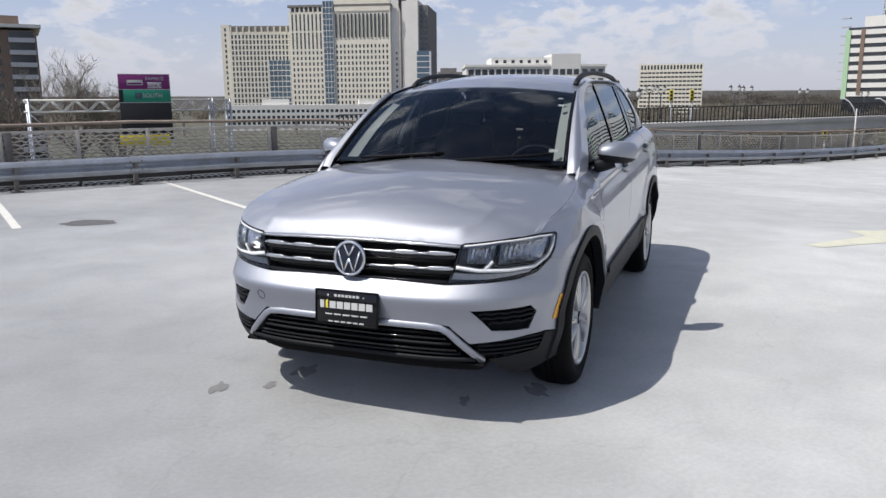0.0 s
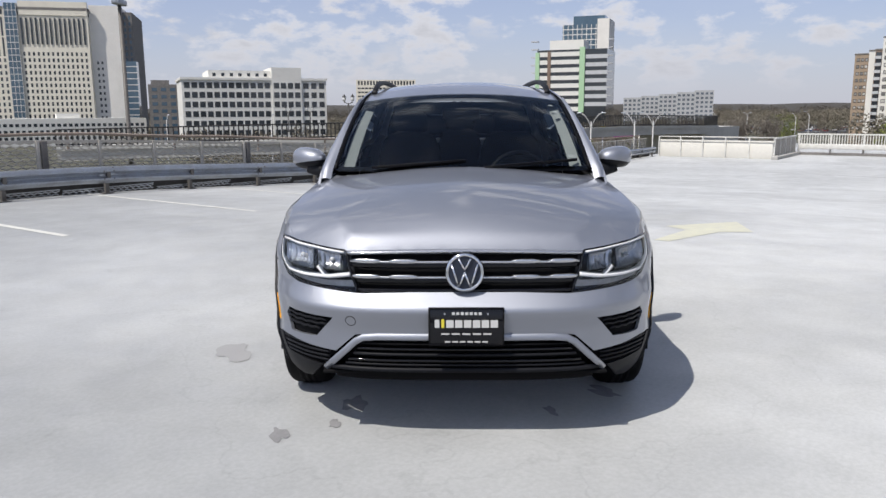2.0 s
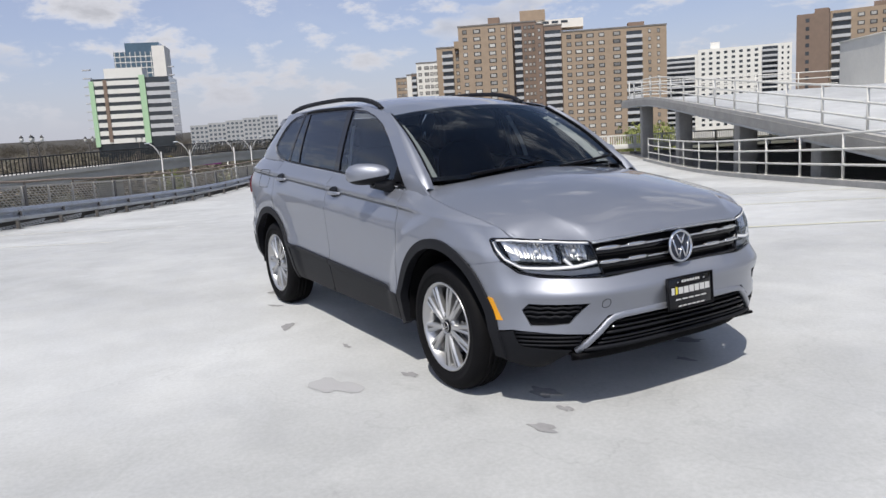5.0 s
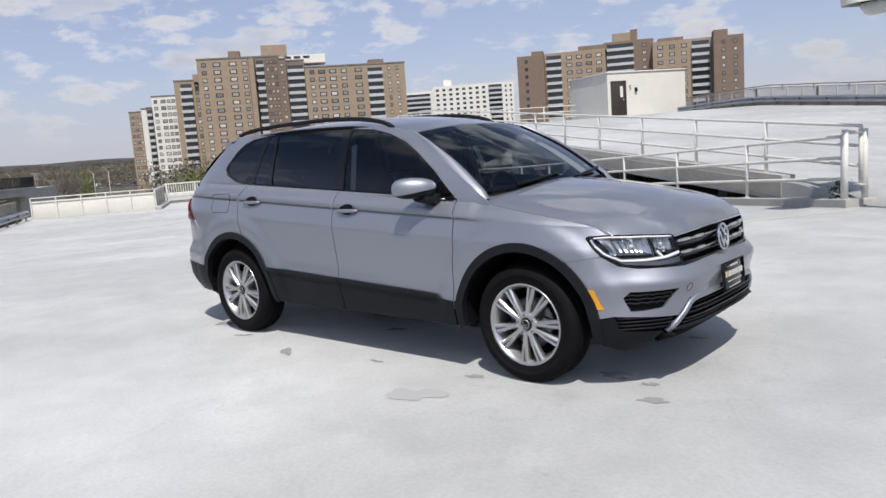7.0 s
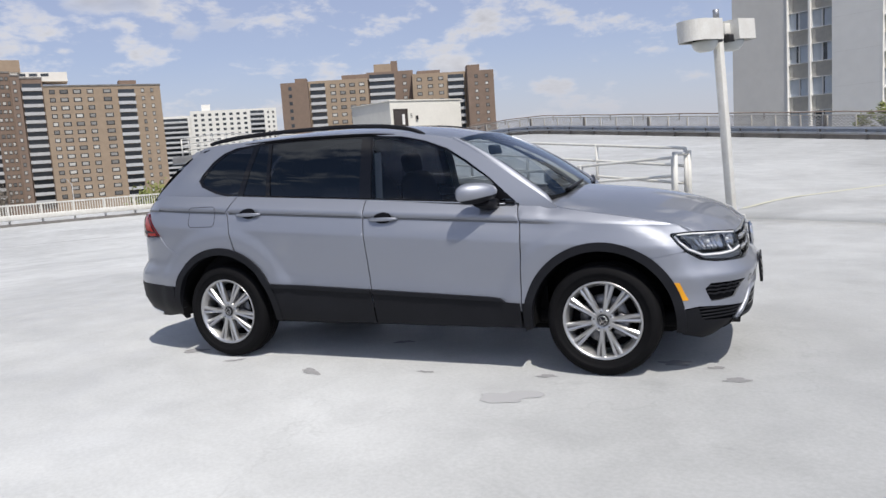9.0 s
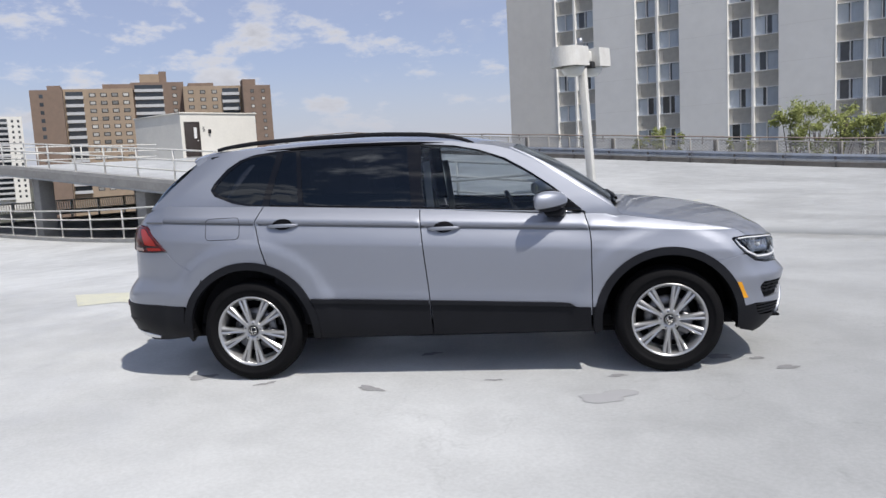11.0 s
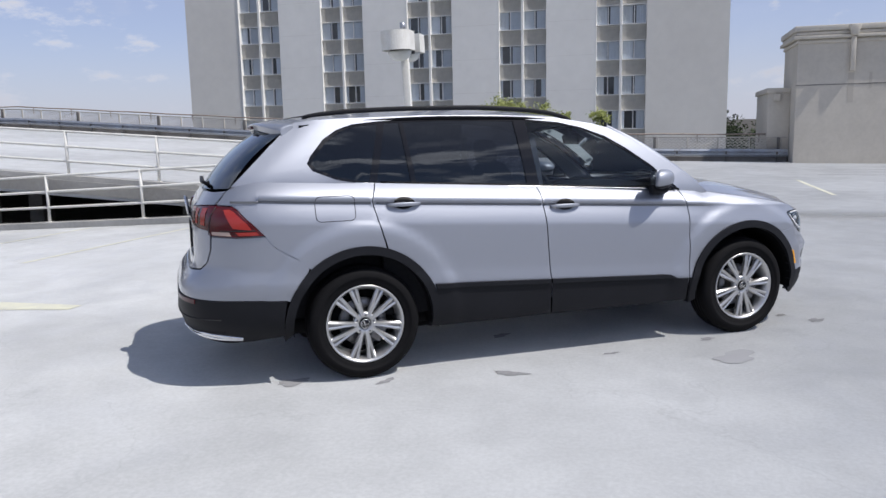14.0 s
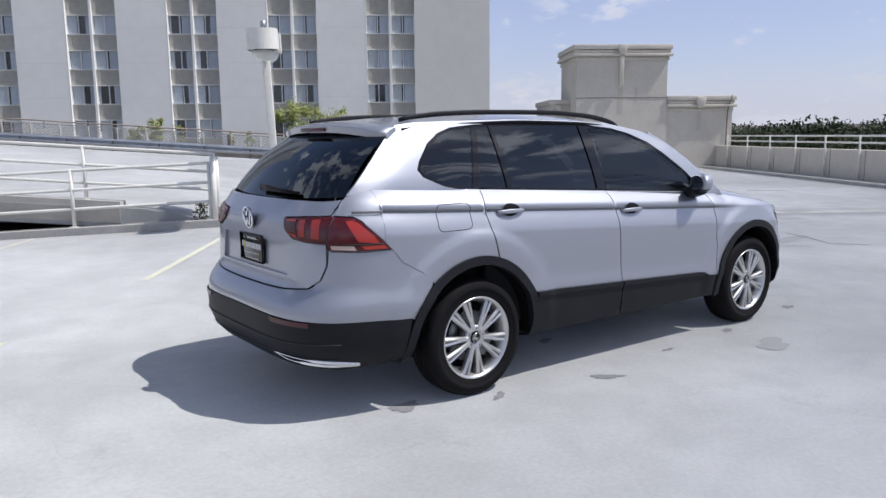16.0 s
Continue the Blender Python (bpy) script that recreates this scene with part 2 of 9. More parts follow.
M_liner = mat("headlining", (0.46, 0.455, 0.44), 0.9, var=0.05, scale=8)
M_pillar = mat("pillar_cloth", (0.42, 0.43, 0.42), 0.9)
M_dash = mat("dashboard", (0.012, 0.012, 0.014), 0.7, spec=0.2, bump=0.2, bscale=300)
M_deck = deck_material()


def part(name, bm, material, parent, label=""):
    """Links a bmesh as one mesh object under a thing or a part."""
    me = bpy.data.meshes.new(name)
    bm.to_mesh(me)
    bm.free()
    me.materials.append(material)
    o = new(name, me)
    o.parent = parent
    if label:
        o["label"] = label
    return o


def thing(name, label, category, m=None, group="", kind=""):
    o = new(name)
    if m is not None:
        o.matrix_world = m
    return tagged(o, label, category, group, kind)


def solid(name, bm, material, m=None, label="", category="", kind="", group=""):
    o = part(name, bm, material, None)
    if m is not None:
        o.matrix_world = m
    return tagged(o, label, category, group, kind)


def box(bm, x0, x1, y0, y1, z0, z1):
    v = [bm.verts.new((x, y, z)) for z in (z0, z1) for y in (y0, y1) for x in (x0, x1)]
    for f in ((0, 2, 3, 1), (4, 5, 7, 6), (0, 1, 5, 4), (2, 6, 7, 3), (0, 4, 6, 2), (1, 3, 7, 5)):
        bm.faces.new([v[i] for i in f])


GA = -34.4
GM = pose(0, 0, 0, 0, 0, GA)
# ---- shapes ----
def interp(pts, x):
    """Smooth curve through a few (x, value) pairs."""
    n = len(pts)
    if x <= pts[0][0]:
        return pts[0][1]
    if x >= pts[-1][0]:
        return pts[-1][1]
    for i in range(n - 1):
        if x <= pts[i + 1][0]:
            break
    def slope(k):
        if k == 0 or k == n - 1:
            j = min(max(k, 0), n - 2)
            return (pts[j + 1][1] - pts[j][1]) / (pts[j + 1][0] - pts[j][0])
        a = (pts[k][1] - pts[k - 1][1]) / (pts[k][0] - pts[k - 1][0])
        b = (pts[k + 1][1] - pts[k][1]) / (pts[k + 1][0] - pts[k][0])
        return 0 if a * b <= 0 else 2 * a * b / (a + b)
    h = pts[i + 1][0] - pts[i][0]
    t = (x - pts[i][0]) / h
    m0, m1 = slope(i) * h, slope(i + 1) * h
    return ((2 * t ** 3 - 3 * t * t + 1) * pts[i][1] + (t ** 3 - 2 * t * t + t) * m0
            + (-2 * t ** 3 + 3 * t * t) * pts[i + 1][1] + (t ** 3 - t * t) * m1)


WB = 1.3955          # half the wheelbase
HUB = 0.345
ARCH = 0.478
XF = [(0.18, 2.06), (0.26, 2.16), (0.34, 2.215), (0.42, 2.230), (0.50, 2.233), (0.588, 2.258), (0.600, 2.259), (0.612, 2.252), (0.645, 2.222), (0.68, 2.195), (0.78, 2.185), (0.86, 2.15), (0.95, 2.06)]
XR = [(0.17, -2.18), (0.24, -2.325), (0.33, -2.425), (0.45, -2.462), (0.58, -2.46), (0.66, -2.42), (0.72, -2.37), (0.90, -2.36), (1.04, -2.345), (1.12, -2.30), (1.165, -2.27), (1.30, -2.13), (1.53, -1.89), (1.60, -1.82)]
SIDE = [(-0.85, 0.80), (-0.78, 0.855), (-0.70, 0.885), (-0.56, 0.905), (-0.50, 0.914), (-0.42, 0.906), (-0.30, 0.909), (-0.145, 0.9125), (-0.13, 0.9125), (-0.115, 0.9095), (-0.05, 0.895), (-0.024, 0.890), (0.0, 0.888), (0.03, 0.868), (0.06, 0.843), (0.085, 0.815), (0.105, 0.789), (0.125, 0.772), (0.20, 0.74)]
NF, NR, X0F, X0R = 3.5, 4.4, 1.25, -1.35


def z_crease(x):
    return 1.012 - 0.055 * x


def z_belt(x):
    return 1.117 - 0.057 * x


def z_sill(x):
    return 0.492 - 0.045 * x


def seam_z(x):
    return interp([(0.9, 1.10), (1.03, 1.085), (1.06, 1.058), (1.10, 1.042), (1.157, 1.03), (1.282, 1.01), (1.419, 0.989), (1.586, 0.963), (1.748, 0.932), (1.86, 0.904), (1.939, 0.870), (2.1, 0.845)], x)


def seam_y(x):
    return interp([(0.9, 0.72), (1.03, 0.725), (1.06, 0.745), (1.10, 0.775), (1.157, 0.804), (1.282, 0.829), (1.419, 0.840), (1.586, 0.842), (1.748, 0.828), (1.86, 0.812), (1.939, 0.790), (2.1, 0.72)], x)


def squeeze(x, z):
    """How far the plan narrows towards the two ends."""
    if x > X0F:
        k = min(0.9999, (x - X0F) / (interp(XF, z) - X0F))
        return (1 - k ** NF) ** (1 / NF)
    if x < X0R:
        k = min(0.9999, (X0R - x) / (X0R - interp(XR, z)))
        return (1 - k ** NR) ** (1 / NR)
    return 1.0


def half_width(x, z):
    h = z - z_crease(x)
    w = interp(SIDE, h)
    # undercut below the crease, running out on the front wing
    w -= 0.014 * min(1, max(0, -h / 0.003)) * min(1, max(0, (h + 0.075) / 0.072)) * min(1, max(0, (1.15 - x) / 0.4))
    if x > 0.8 and h > 0:
        top = max(0.02, seam_z(x) - z_crease(x))
        t = min(1.3, h / top)
        ys = seam_y(x) / squeeze(min(x, 1.95), 0.86)
        f = min(1, (x - 0.8) / 0.15)
        w = w * (1 - f) + f * (0.889 - (0.889 - min(ys, 0.87)) * t ** 1.7)
    for c in (-WB, WB):
        r = math.hypot(x - c, z - HUB)
        q = min(1, max(0, (0.645 - r) / 0.075))
        w += 0.017 * q * q * (3 - 2 * q) * min(1, max(0, (z - 0.2) * 4))
    return w


def side(x, z, off=0.0):
    """A point of the right flank, below the windows."""
    return Vector((x, -(half_width(x, z) * squeeze(x, z) + off), z))


def glasshouse(x, z, off=0.0):
    zb = z_belt(x)
    t = max(0, (z - zb) / (1.575 - zb))
    base = interp([(-1.7, 0.752), (-1.3, 0.757), (-1.0, 0.77), (-0.3, 0.780), (0.3, 0.797), (0.87, 0.818), (1.15, 0.825)], x)
    y = base + (0.612 - base) * t ** 1.25
    if x < -1.25:
        # the shoulder turns in towards the edge of the rear window
        d = max(0, x - (-2.138 + (z - 1.186) * 1.06))
        y -= 0.042 * math.exp(-(d / 0.10) ** 1.5)
    if x > 0.5:
        y -= 0.06 * (x - 0.5) ** 2
    return Vector((x, -(y + off), z))


def wrap(end, th, z, off=0.0):
    """A point of the front (end=1) or the rear (end=-1), th from -90 (right flank) to 90 degrees (left flank)."""
    a = radians(abs(th))
    n, x0, tip = (NF, X0F, interp(XF, z)) if end > 0 else (NR, X0R, interp(XR, z))
    x = x0 + (tip - x0) * max(0, math.cos(a)) ** (2 / n)
    w = half_width(x, z)
    y = w * math.sin(a) ** (2 / n)
    k = math.sin(a) ** 1.5
    s = -1 if th < 0 else 1
    return Vector((x + end * off * math.cos(a), s * (y + off * k), z))


def turn_of(end, kind, value, z):
    """The angle th of a point on the left half, named by its y or its x."""
    n, x0, tip = (NF, X0F, interp(XF, z)) if end > 0 else (NR, X0R, interp(XR, z))
    if kind == "y":
        w = half_width(x0 + (tip - x0) * 0.75, z)
        return math.degrees(math.asin(min(1, (abs(value) / w) ** (n / 2)))) * (1 if value >= 0 else -1)
    k = (value - x0) / (tip - x0)
    return math.degrees(math.acos(min(1, max(0, k) ** (n / 2))))


def inside(poly, u, v):
    c = False
    j = len(poly) - 1
    for i in range(len(poly)):
        if (poly[i][1] > v) != (poly[j][1] > v) and u < (poly[j][0] - poly[i][0]) * (v - poly[i][1]) / (poly[j][1] - poly[i][1]) + poly[i][0]:
            c = not c
        j = i
    return c


def split(poly, step, su):
    out = []
    for i, p in enumerate(poly):
        q = poly[(i + 1) % len(poly)]
        n = max(1, int(math.hypot((q[0] - p[0]) * su, q[1] - p[1]) / step))
        out += [(p[0] + (q[0] - p[0]) * k / n, p[1] + (q[1] - p[1]) * k / n) for k in range(n)]
    return out


def panel(poly, lift, step=0.04, holes=(), su=1.0, depth=0.014, rows=(), flip=False):
    """A curved sheet over a polygon of the (u, v) plane, with its rim folded in."""
    from mathutils.geometry import delaunay_2d_cdt
    loops = [split(poly, step, su)] + [split(h, step, su) for h in holes]
    pts, edges = [], []
    for lp in loops:
        b = len(pts)
        pts += lp
        edges += [(b + i, b + (i + 1) % len(lp)) for i in range(len(lp))]
    rim = np.array(pts)
    us, vs = [p[0] for p in loops[0]], [p[1] for p in loops[0]]
    vv = [round(min(vs) + step * (k + 0.5), 4) for k in range(int((max(vs) - min(vs)) / step))]
    vv = sorted([v for v in vv if all(abs(v - r) > 0.3 * step for r in rows)] + [r for r in rows if min(vs) < r < max(vs)])
    for j, v in enumerate(vv):
        if v in rows:
            u, last = min(us) + 0.3 * step / su, None
            while u < max(us):
                near = np.hypot((rim[:, 0] - u) * su, rim[:, 1] - v).min()
                if near > 0.004 and inside(loops[0], u, v) and not any(inside(h, u, v) for h in loops[1:]):
                    pts.append((u, v))
                    if last is not None:
                        edges.append((last, len(pts) - 1))
                    last = len(pts) - 1
                else:
                    last = None
                u += 0.5 * step / su
            continue
        u = min(us) + step / su * (0.5 + 0.5 * (j % 2))
        while u < max(us):
            d = np.hypot((rim[:, 0] - u) * su, rim[:, 1] - v).min()
            if d > 0.32 * step and inside(loops[0], u, v) and not any(inside(h, u, v) for h in loops[1:]):
                pts.append((u, v))
            u += step / su
    scaled = [Vector((p[0] * su, p[1])) for p in pts]
    vo, eo, fo, *_ = delaunay_2d_cdt(scaled, edges, [], 1, 1e-6)
    bm = bmesh.new()
    ve = [bm.verts.new(lift(p.x / su, p.y, 0.0)) for p in vo]
    lp0 = [(p[0] * su, p[1]) for p in loops[0]]
    lps = [[(p[0] * su, p[1]) for p in l] for l in loops[1:]]
    for f in fo:
        cu = sum(vo[i].x for i in f) / len(f)
        cv = sum(vo[i].y for i in f) / len(f)
        if inside(lp0, cu, cv) and not any(inside(h, cu, cv) for h in lps):
            try:
                bm.faces.new([ve[i] for i in (f[::-1] if flip else f)])
            except ValueError:
                pass
    for f in bm.faces:
        f.smooth = True
    if depth:
        edge = [e for e in bm.edges if len(e.link_faces) == 1]
        low = {}
        where = {v: i for i, v in enumerate(ve)}
        for e in edge:
            e.smooth = False
            for v in e.verts:
                if v not in low:
                    p = vo[where[v]]
                    low[v] = bm.verts.new(lift(p.x / su, p.y, -depth))
        for e in edge:
            a, b = e.link_loops[0].vert, e.link_loops[0].link_loop_next.vert
            bm.faces.new((b, a, low[a], low[b]))
    for v in [v for v in bm.verts if not v.link_faces]:
        bm.verts.remove(v)
    return bm


def mirrored(bm):
    out = bm.copy()
    bmesh.ops.scale(out, vec=(1, -1, 1), verts=out.verts)
    bmesh.ops.reverse_faces(out, faces=out.faces)
    return out


def arc(cx, cz, r, a0, a1, n=24):
    return [(cx + r * math.cos(radians(a0 + (a1 - a0) * i / n)), cz + r * math.sin(radians(a0 + (a1 - a0) * i / n))) for i in range(n + 1)]


def grid_sheet(fn, nu, nv, depth=0.0, down=None):
    """A sheet over the unit square; fn(u, v) gives its points."""
    bm = bmesh.new()
    g = [[bm.verts.new(fn(i / nu, j / nv)) for j in range(nv + 1)] for i in range(nu + 1)]
    for i in range(nu):
        for j in range(nv):
            bm.faces.new((g[i][j], g[i + 1][j], g[i + 1][j + 1], g[i][j + 1])).smooth = True
    return bm


def strip(path, width, thick, up=(0, 0, 1), n=None, closed=False):
    """A bar of rectangular section swept along points."""
    bm = bmesh.new()
    pts = [Vector(p) for p in path]
    rings = []
    for i, p in enumerate(pts):
        a = pts[(i - 1) % len(pts)] if closed or i else p
        b = pts[(i + 1) % len(pts)] if closed or i < len(pts) - 1 else p
        t = (b - a).normalized()
        s = t.cross(Vector(up)).normalized()
        w = s.cross(t)
        wi = width(i / max(1, len(pts) - 1)) if callable(width) else width
        th = thick(i / max(1, len(pts) - 1)) if callable(thick) else thick
        c = [p + w * wi / 2 * y + s * th / 2 * x for x, y in ((-0.7, -1), (0.7, -1), (1, -0.7), (1, 0.7), (0.7, 1), (-0.7, 1), (-1, 0.7), (-1, -0.7))]
        rings.append([bm.verts.new(q) for q in c])
    m = len(rings)
    for i in range(m if closed else m - 1):
        r, q = rings[i], rings[(i + 1) % m]
        for k in range(8):
            bm.faces.new((r[k], r[(k + 1) % 8], q[(k + 1) % 8], q[k])).smooth = True
    if not closed:
        bm.faces.new(rings[0][::-1])
        bm.faces.new(rings[-1])
    bmesh.ops.recalc_face_normals(bm, faces=bm.faces)
    return bm


def tube(path, r, n=10, closed=False):
    bm = bmesh.new()
    pts = [Vector(p) for p in path]
    rings = []
    for i, p in enumerate(pts):
        a = pts[(i - 1) % len(pts)] if closed or i else p
        b = pts[(i + 1) % len(pts)] if closed or i < len(pts) - 1 else p
        t = (b - a).normalized()
        s = t.orthogonal().normalized() if not rings else (prev - t * prev.dot(t)).normalized()
        prev = s
        w = t.cross(s)
        rr = r(i / max(1, len(pts) - 1)) if callable(r) else r
        rings.append([bm.verts.new(p + rr * (s * math.cos(2 * math.pi * k / n) + w * math.sin(2 * math.pi * k / n))) for k in range(n)])
    m = len(rings)
    for i in range(m if closed else m - 1):
        for k in range(n):
            bm.faces.new((rings[i][k], rings[i][(k + 1) % n], rings[(i + 1) % m][(k + 1) % n], rings[(i + 1) % m][k])).smooth = True
    if not closed:
        bm.faces.new(rings[0][::-1])
        bm.faces.new(rings[-1])
    bmesh.ops.recalc_face_normals(bm, faces=bm.faces)
    return bm


def lathe(profile, n=64, axis="y"):
    """A turned body: (radius, height along the axis) pairs."""
    bm = bmesh.new()
    rings = []
    for r, h in profile:
        rings.append([bm.verts.new((r * math.cos(2 * math.pi * k / n), h, r * math.sin(2 * math.pi * k / n))) for k in range(n)])
    for i in range(len(rings) - 1):
        for k in range(n):
            bm.faces.new((rings[i][k], rings[i][(k + 1) % n], rings[i + 1][(k + 1) % n], rings[i + 1][k])).smooth = True
    bmesh.ops.recalc_face_normals(bm, faces=bm.faces)
    return bm


def block(x0, x1, y0, y1, z0, z1, bevel=0.0, m=None, seg=2):
    bm = bmesh.new()
    box(bm, x0, x1, y0, y1, z0, z1)
    if bevel:
        bmesh.ops.bevel(bm, geom=bm.edges[:], offset=bevel, segments=seg, affect="EDGES", profile=0.5)
        for f in bm.faces:
            f.smooth = True
    if m is not None:
        bmesh.ops.transform(bm, matrix=m, verts=bm.verts)
    return bm


def merge(*bms):
    out = bmesh.new()
    for b in bms:
        me = bpy.data.meshes.new("join")
        b.to_mesh(me)
        b.free()
        out.from_mesh(me)
        bpy.data.meshes.remove(me)
    return out


# ---- surfaces of the place ----
M_conc = mat("concrete", (0.34, 0.33, 0.31), 0.85, var=0.22, scale=1.1, bump=0.3, bscale=25)
M_concdark = mat("dark_concrete", (0.20, 0.19, 0.18), 0.9, var=0.4, scale=0.9, bump=0.3, bscale=20)
M_kerb = mat("kerb_concrete", (0.42, 0.41, 0.39), 0.85, var=0.2, scale=2.0, bump=0.3, bscale=30)
M_white = mat("white_paint", (0.74, 0.74, 0.71), 0.5, var=0.06, scale=4, tint=(0.60, 0.58, 0.53))
M_cream = mat("cream_render", (0.74, 0.72, 0.66), 0.8, var=0.07, scale=0.8, bump=0.15, bscale=30)
M_galv = mat("galvanised_steel", (0.37, 0.41, 0.475), 0.42, 0.7, var=0.25, scale=3, tint=(0.30, 0.30, 0.31))
M_kerbdark = mat("near_black_kerb", (0.05, 0.048, 0.046), 0.9, var=0.3, scale=3)
M_mesh = mat("weathered_mesh", (0.47, 0.44, 0.395), 0.7, 0.0, var=0.25, scale=4)
M_hills = mat("hazy_woods", (0.062, 0.054, 0.046), 0.95, var=0.35, scale=0.02, tint=(0.038, 0.038, 0.032))
M_post = mat("weathered_post", (0.16, 0.15, 0.14), 0.6, 0.3, var=0.3, scale=4)
M_rust = mat("rusty_pipe", (0.33, 0.27, 0.225), 0.7, 0.2, var=0.3, scale=3)
M_line = mat("faded_yellow_line", (0.62, 0.61, 0.46), 0.7, var=0.10, scale=7, tint=(0.53, 0.53, 0.47))
M_linewhite = mat("worn_white_line", (0.70, 0.695, 0.64), 0.7, var=0.08, scale=7, tint=(0.58, 0.58, 0.56))
M_stain = mat("oil_stain", (0.15, 0.15, 0.155), 0.9, spec=0.1, var=0.35, scale=18, tint=(0.29, 0.29, 0.295))
M_oldpatch = mat("repair_patch", (0.085, 0.085, 0.09), 0.95, spec=0.1, var=0.4, scale=9, tint=(0.22, 0.22, 0.225))
M_damp = mat("damp_patch", (0.26, 0.26, 0.27), 0.9, spec=0.1, var=0.25, scale=9, tint=(0.35, 0.355, 0.36))
for m_ in (M_stain, M_oldpatch, M_damp):
    m_.node_tree.nodes["Principled BSDF"].inputs["Diffuse Roughness"].default_value = 1.0
M_door = mat("dark_door", (0.045, 0.035, 0.032), 0.5, var=0.2, scale=3)
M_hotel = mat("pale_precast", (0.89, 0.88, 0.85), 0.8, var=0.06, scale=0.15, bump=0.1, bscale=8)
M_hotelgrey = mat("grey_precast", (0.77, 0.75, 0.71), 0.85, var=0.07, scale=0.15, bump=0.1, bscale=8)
M_louvre = mat("beige_louvre", (0.60, 0.575, 0.52), 0.7, var=0.15, scale=2)
M_alum = mat("aluminium_frame", (0.80, 0.79, 0.77), 0.5, 0.1)
M_curtain = mat("window_with_curtain", (0.50, 0.55, 0.60), 0.5, var=0.25, scale=0.6, coat=0.35, island=0.5)
M_dimroom = mat("unlit_room", (0.05, 0.055, 0.062), 0.15, coat=0.5, var=0.4, scale=0.5)
M_room = mat("dark_window", (0.035, 0.042, 0.05), 0.1, coat=0.6, var=0.5, scale=0.3, island=0.8)
M_streak = mat("damp_streak", (0.40, 0.37, 0.325), 0.9, var=0.2, scale=3, tint=(0.47, 0.44, 0.39))
M_tower = mat("beige_render", (0.55, 0.515, 0.455), 0.85, var=0.12, scale=0.7, bump=0.2, bscale=30)
M_brick = mat("tan_brick", (0.35, 0.272, 0.20), 0.9, var=0.14, scale=0.5)
M_brickdark = mat("red_brown_brick", (0.225, 0.165, 0.13), 0.9, var=0.14, scale=0.5)
M_balc = mat("balcony_slab", (0.52, 0.53, 0.55), 0.7, var=0.1, scale=0.6)
M_aptwin = mat("flat_window", (0.055, 0.055, 0.058), 0.35, spec=0.3, var=0.2, scale=0.4)
M_blind = mat("window_blind", (0.60, 0.59, 0.56), 0.7, var=0.2, scale=0.3, island=0.9, tint=(0.03, 0.032, 0.036))
M_stone = mat("beige_stone", (0.76, 0.72, 0.62), 0.8, var=0.08, scale=0.2)
M_precast = mat("white_precast", (0.76, 0.75, 0.71), 0.8, var=0.06, scale=0.2)
M_bluegl = mat("blue_glass", (0.07, 0.12, 0.17), 0.08, coat=0.5, var=0.3, scale=0.08)
# distance haze is mixed into these wall and window colours
M_hazewall = mat("hazed_wall", (0.44, 0.45, 0.46), 0.8, var=0.1, scale=0.1)
M_hazepane = mat("hazed_window", (0.13, 0.15, 0.18), 0.2, coat=0.4, var=0.3, scale=0.1)
M_greengl = mat("pale_green_panel", (0.42, 0.62, 0.40), 0.5)
M_ground = mat("far_ground", (0.085, 0.085, 0.06), 0.95, var=0.5, scale=0.02)
M_road = mat("asphalt", (0.06, 0.06, 0.063), 0.9, var=0.2, scale=0.3)
M_woods = mat("bare_woods", (0.19, 0.165, 0.135), 0.95, var=0.35, scale=0.08, tint=(0.12, 0.115, 0.08))
M_hillwoods = mat("distant_bare_woods", (0.105, 0.088, 0.072), 0.95, var=0.4, scale=0.05, tint=(0.05, 0.05, 0.038))
M_twig = mat("bare_twigs", (0.20, 0.175, 0.15), 0.9, var=0.25, scale=2)
M_leaf = mat("spring_leaves", (0.165, 0.19, 0.05), 0.8, var=0.4, scale=1.3)
M_shrub = mat("young_leaves", (0.25, 0.28, 0.085), 0.8, var=0.4, scale=1.3)
M_leafdark = mat("evergreen_leaves", (0.035, 0.05, 0.02), 0.85, var=0.4, scale=0.4)
M_bark = mat("bark", (0.10, 0.08, 0.065), 0.9, var=0.3, scale=4)
M_purple = mat("purple_sign", (0.20, 0.022, 0.16), 0.5)
M_teal = mat("green_sign", (0.015, 0.27, 0.17), 0.5)
M_signblack = mat("black_sign", (0.012, 0.012, 0.014), 0.5)
M_iron = mat("black_iron", (0.015, 0.015, 0.016), 0.5)
M_globe = mat("lamp_globe", (0.75, 0.75, 0.72), 0.3)
M_signal = mat("yellow_signal", (0.62, 0.50, 0.03), 0.5)
M_lamppole = mat("dull_galvanised", (0.50, 0.50, 0.50), 0.6, 0.2, var=0.15, scale=1)
M_bridge = mat("bridge_concrete", (0.52, 0.51, 0.48), 0.85, var=0.15, scale=0.4)


def soft(x, k=1.0):
    return k * math.log1p(math.exp(x / k)) if x / k < 30 else x


def deck_z(a, b=0.0):
    s = 0.047 * soft(-a - 3.2, 0.8)
    return -(s - soft(s - 0.95, 0.12))


def ramp_z(a, b=None):
    r = 0.0685 * (soft(-a - 2.2, 0.8) - soft(-a - 33.5, 1.2))
    if b is None:
        b, tip = 20.0, 0.0
    else:
        tip = 0.22 * min(1, max(0, (b - 10) / 17)) * min(1, max(0, (9 - a) / 12)) * min(1, max(0, (a + 40) / 8))
    t = min(1, max(0, (b - 8.1) / 2.5)) if a > -5.5 else 1.0
    if a > -5.5:
        f = min(1, max(0, (-a - 4.3) / 1.2))
        t = max(t * t * (3 - 2 * t), f)
    return r * t + deck_z(a) * (1 - t) + tip


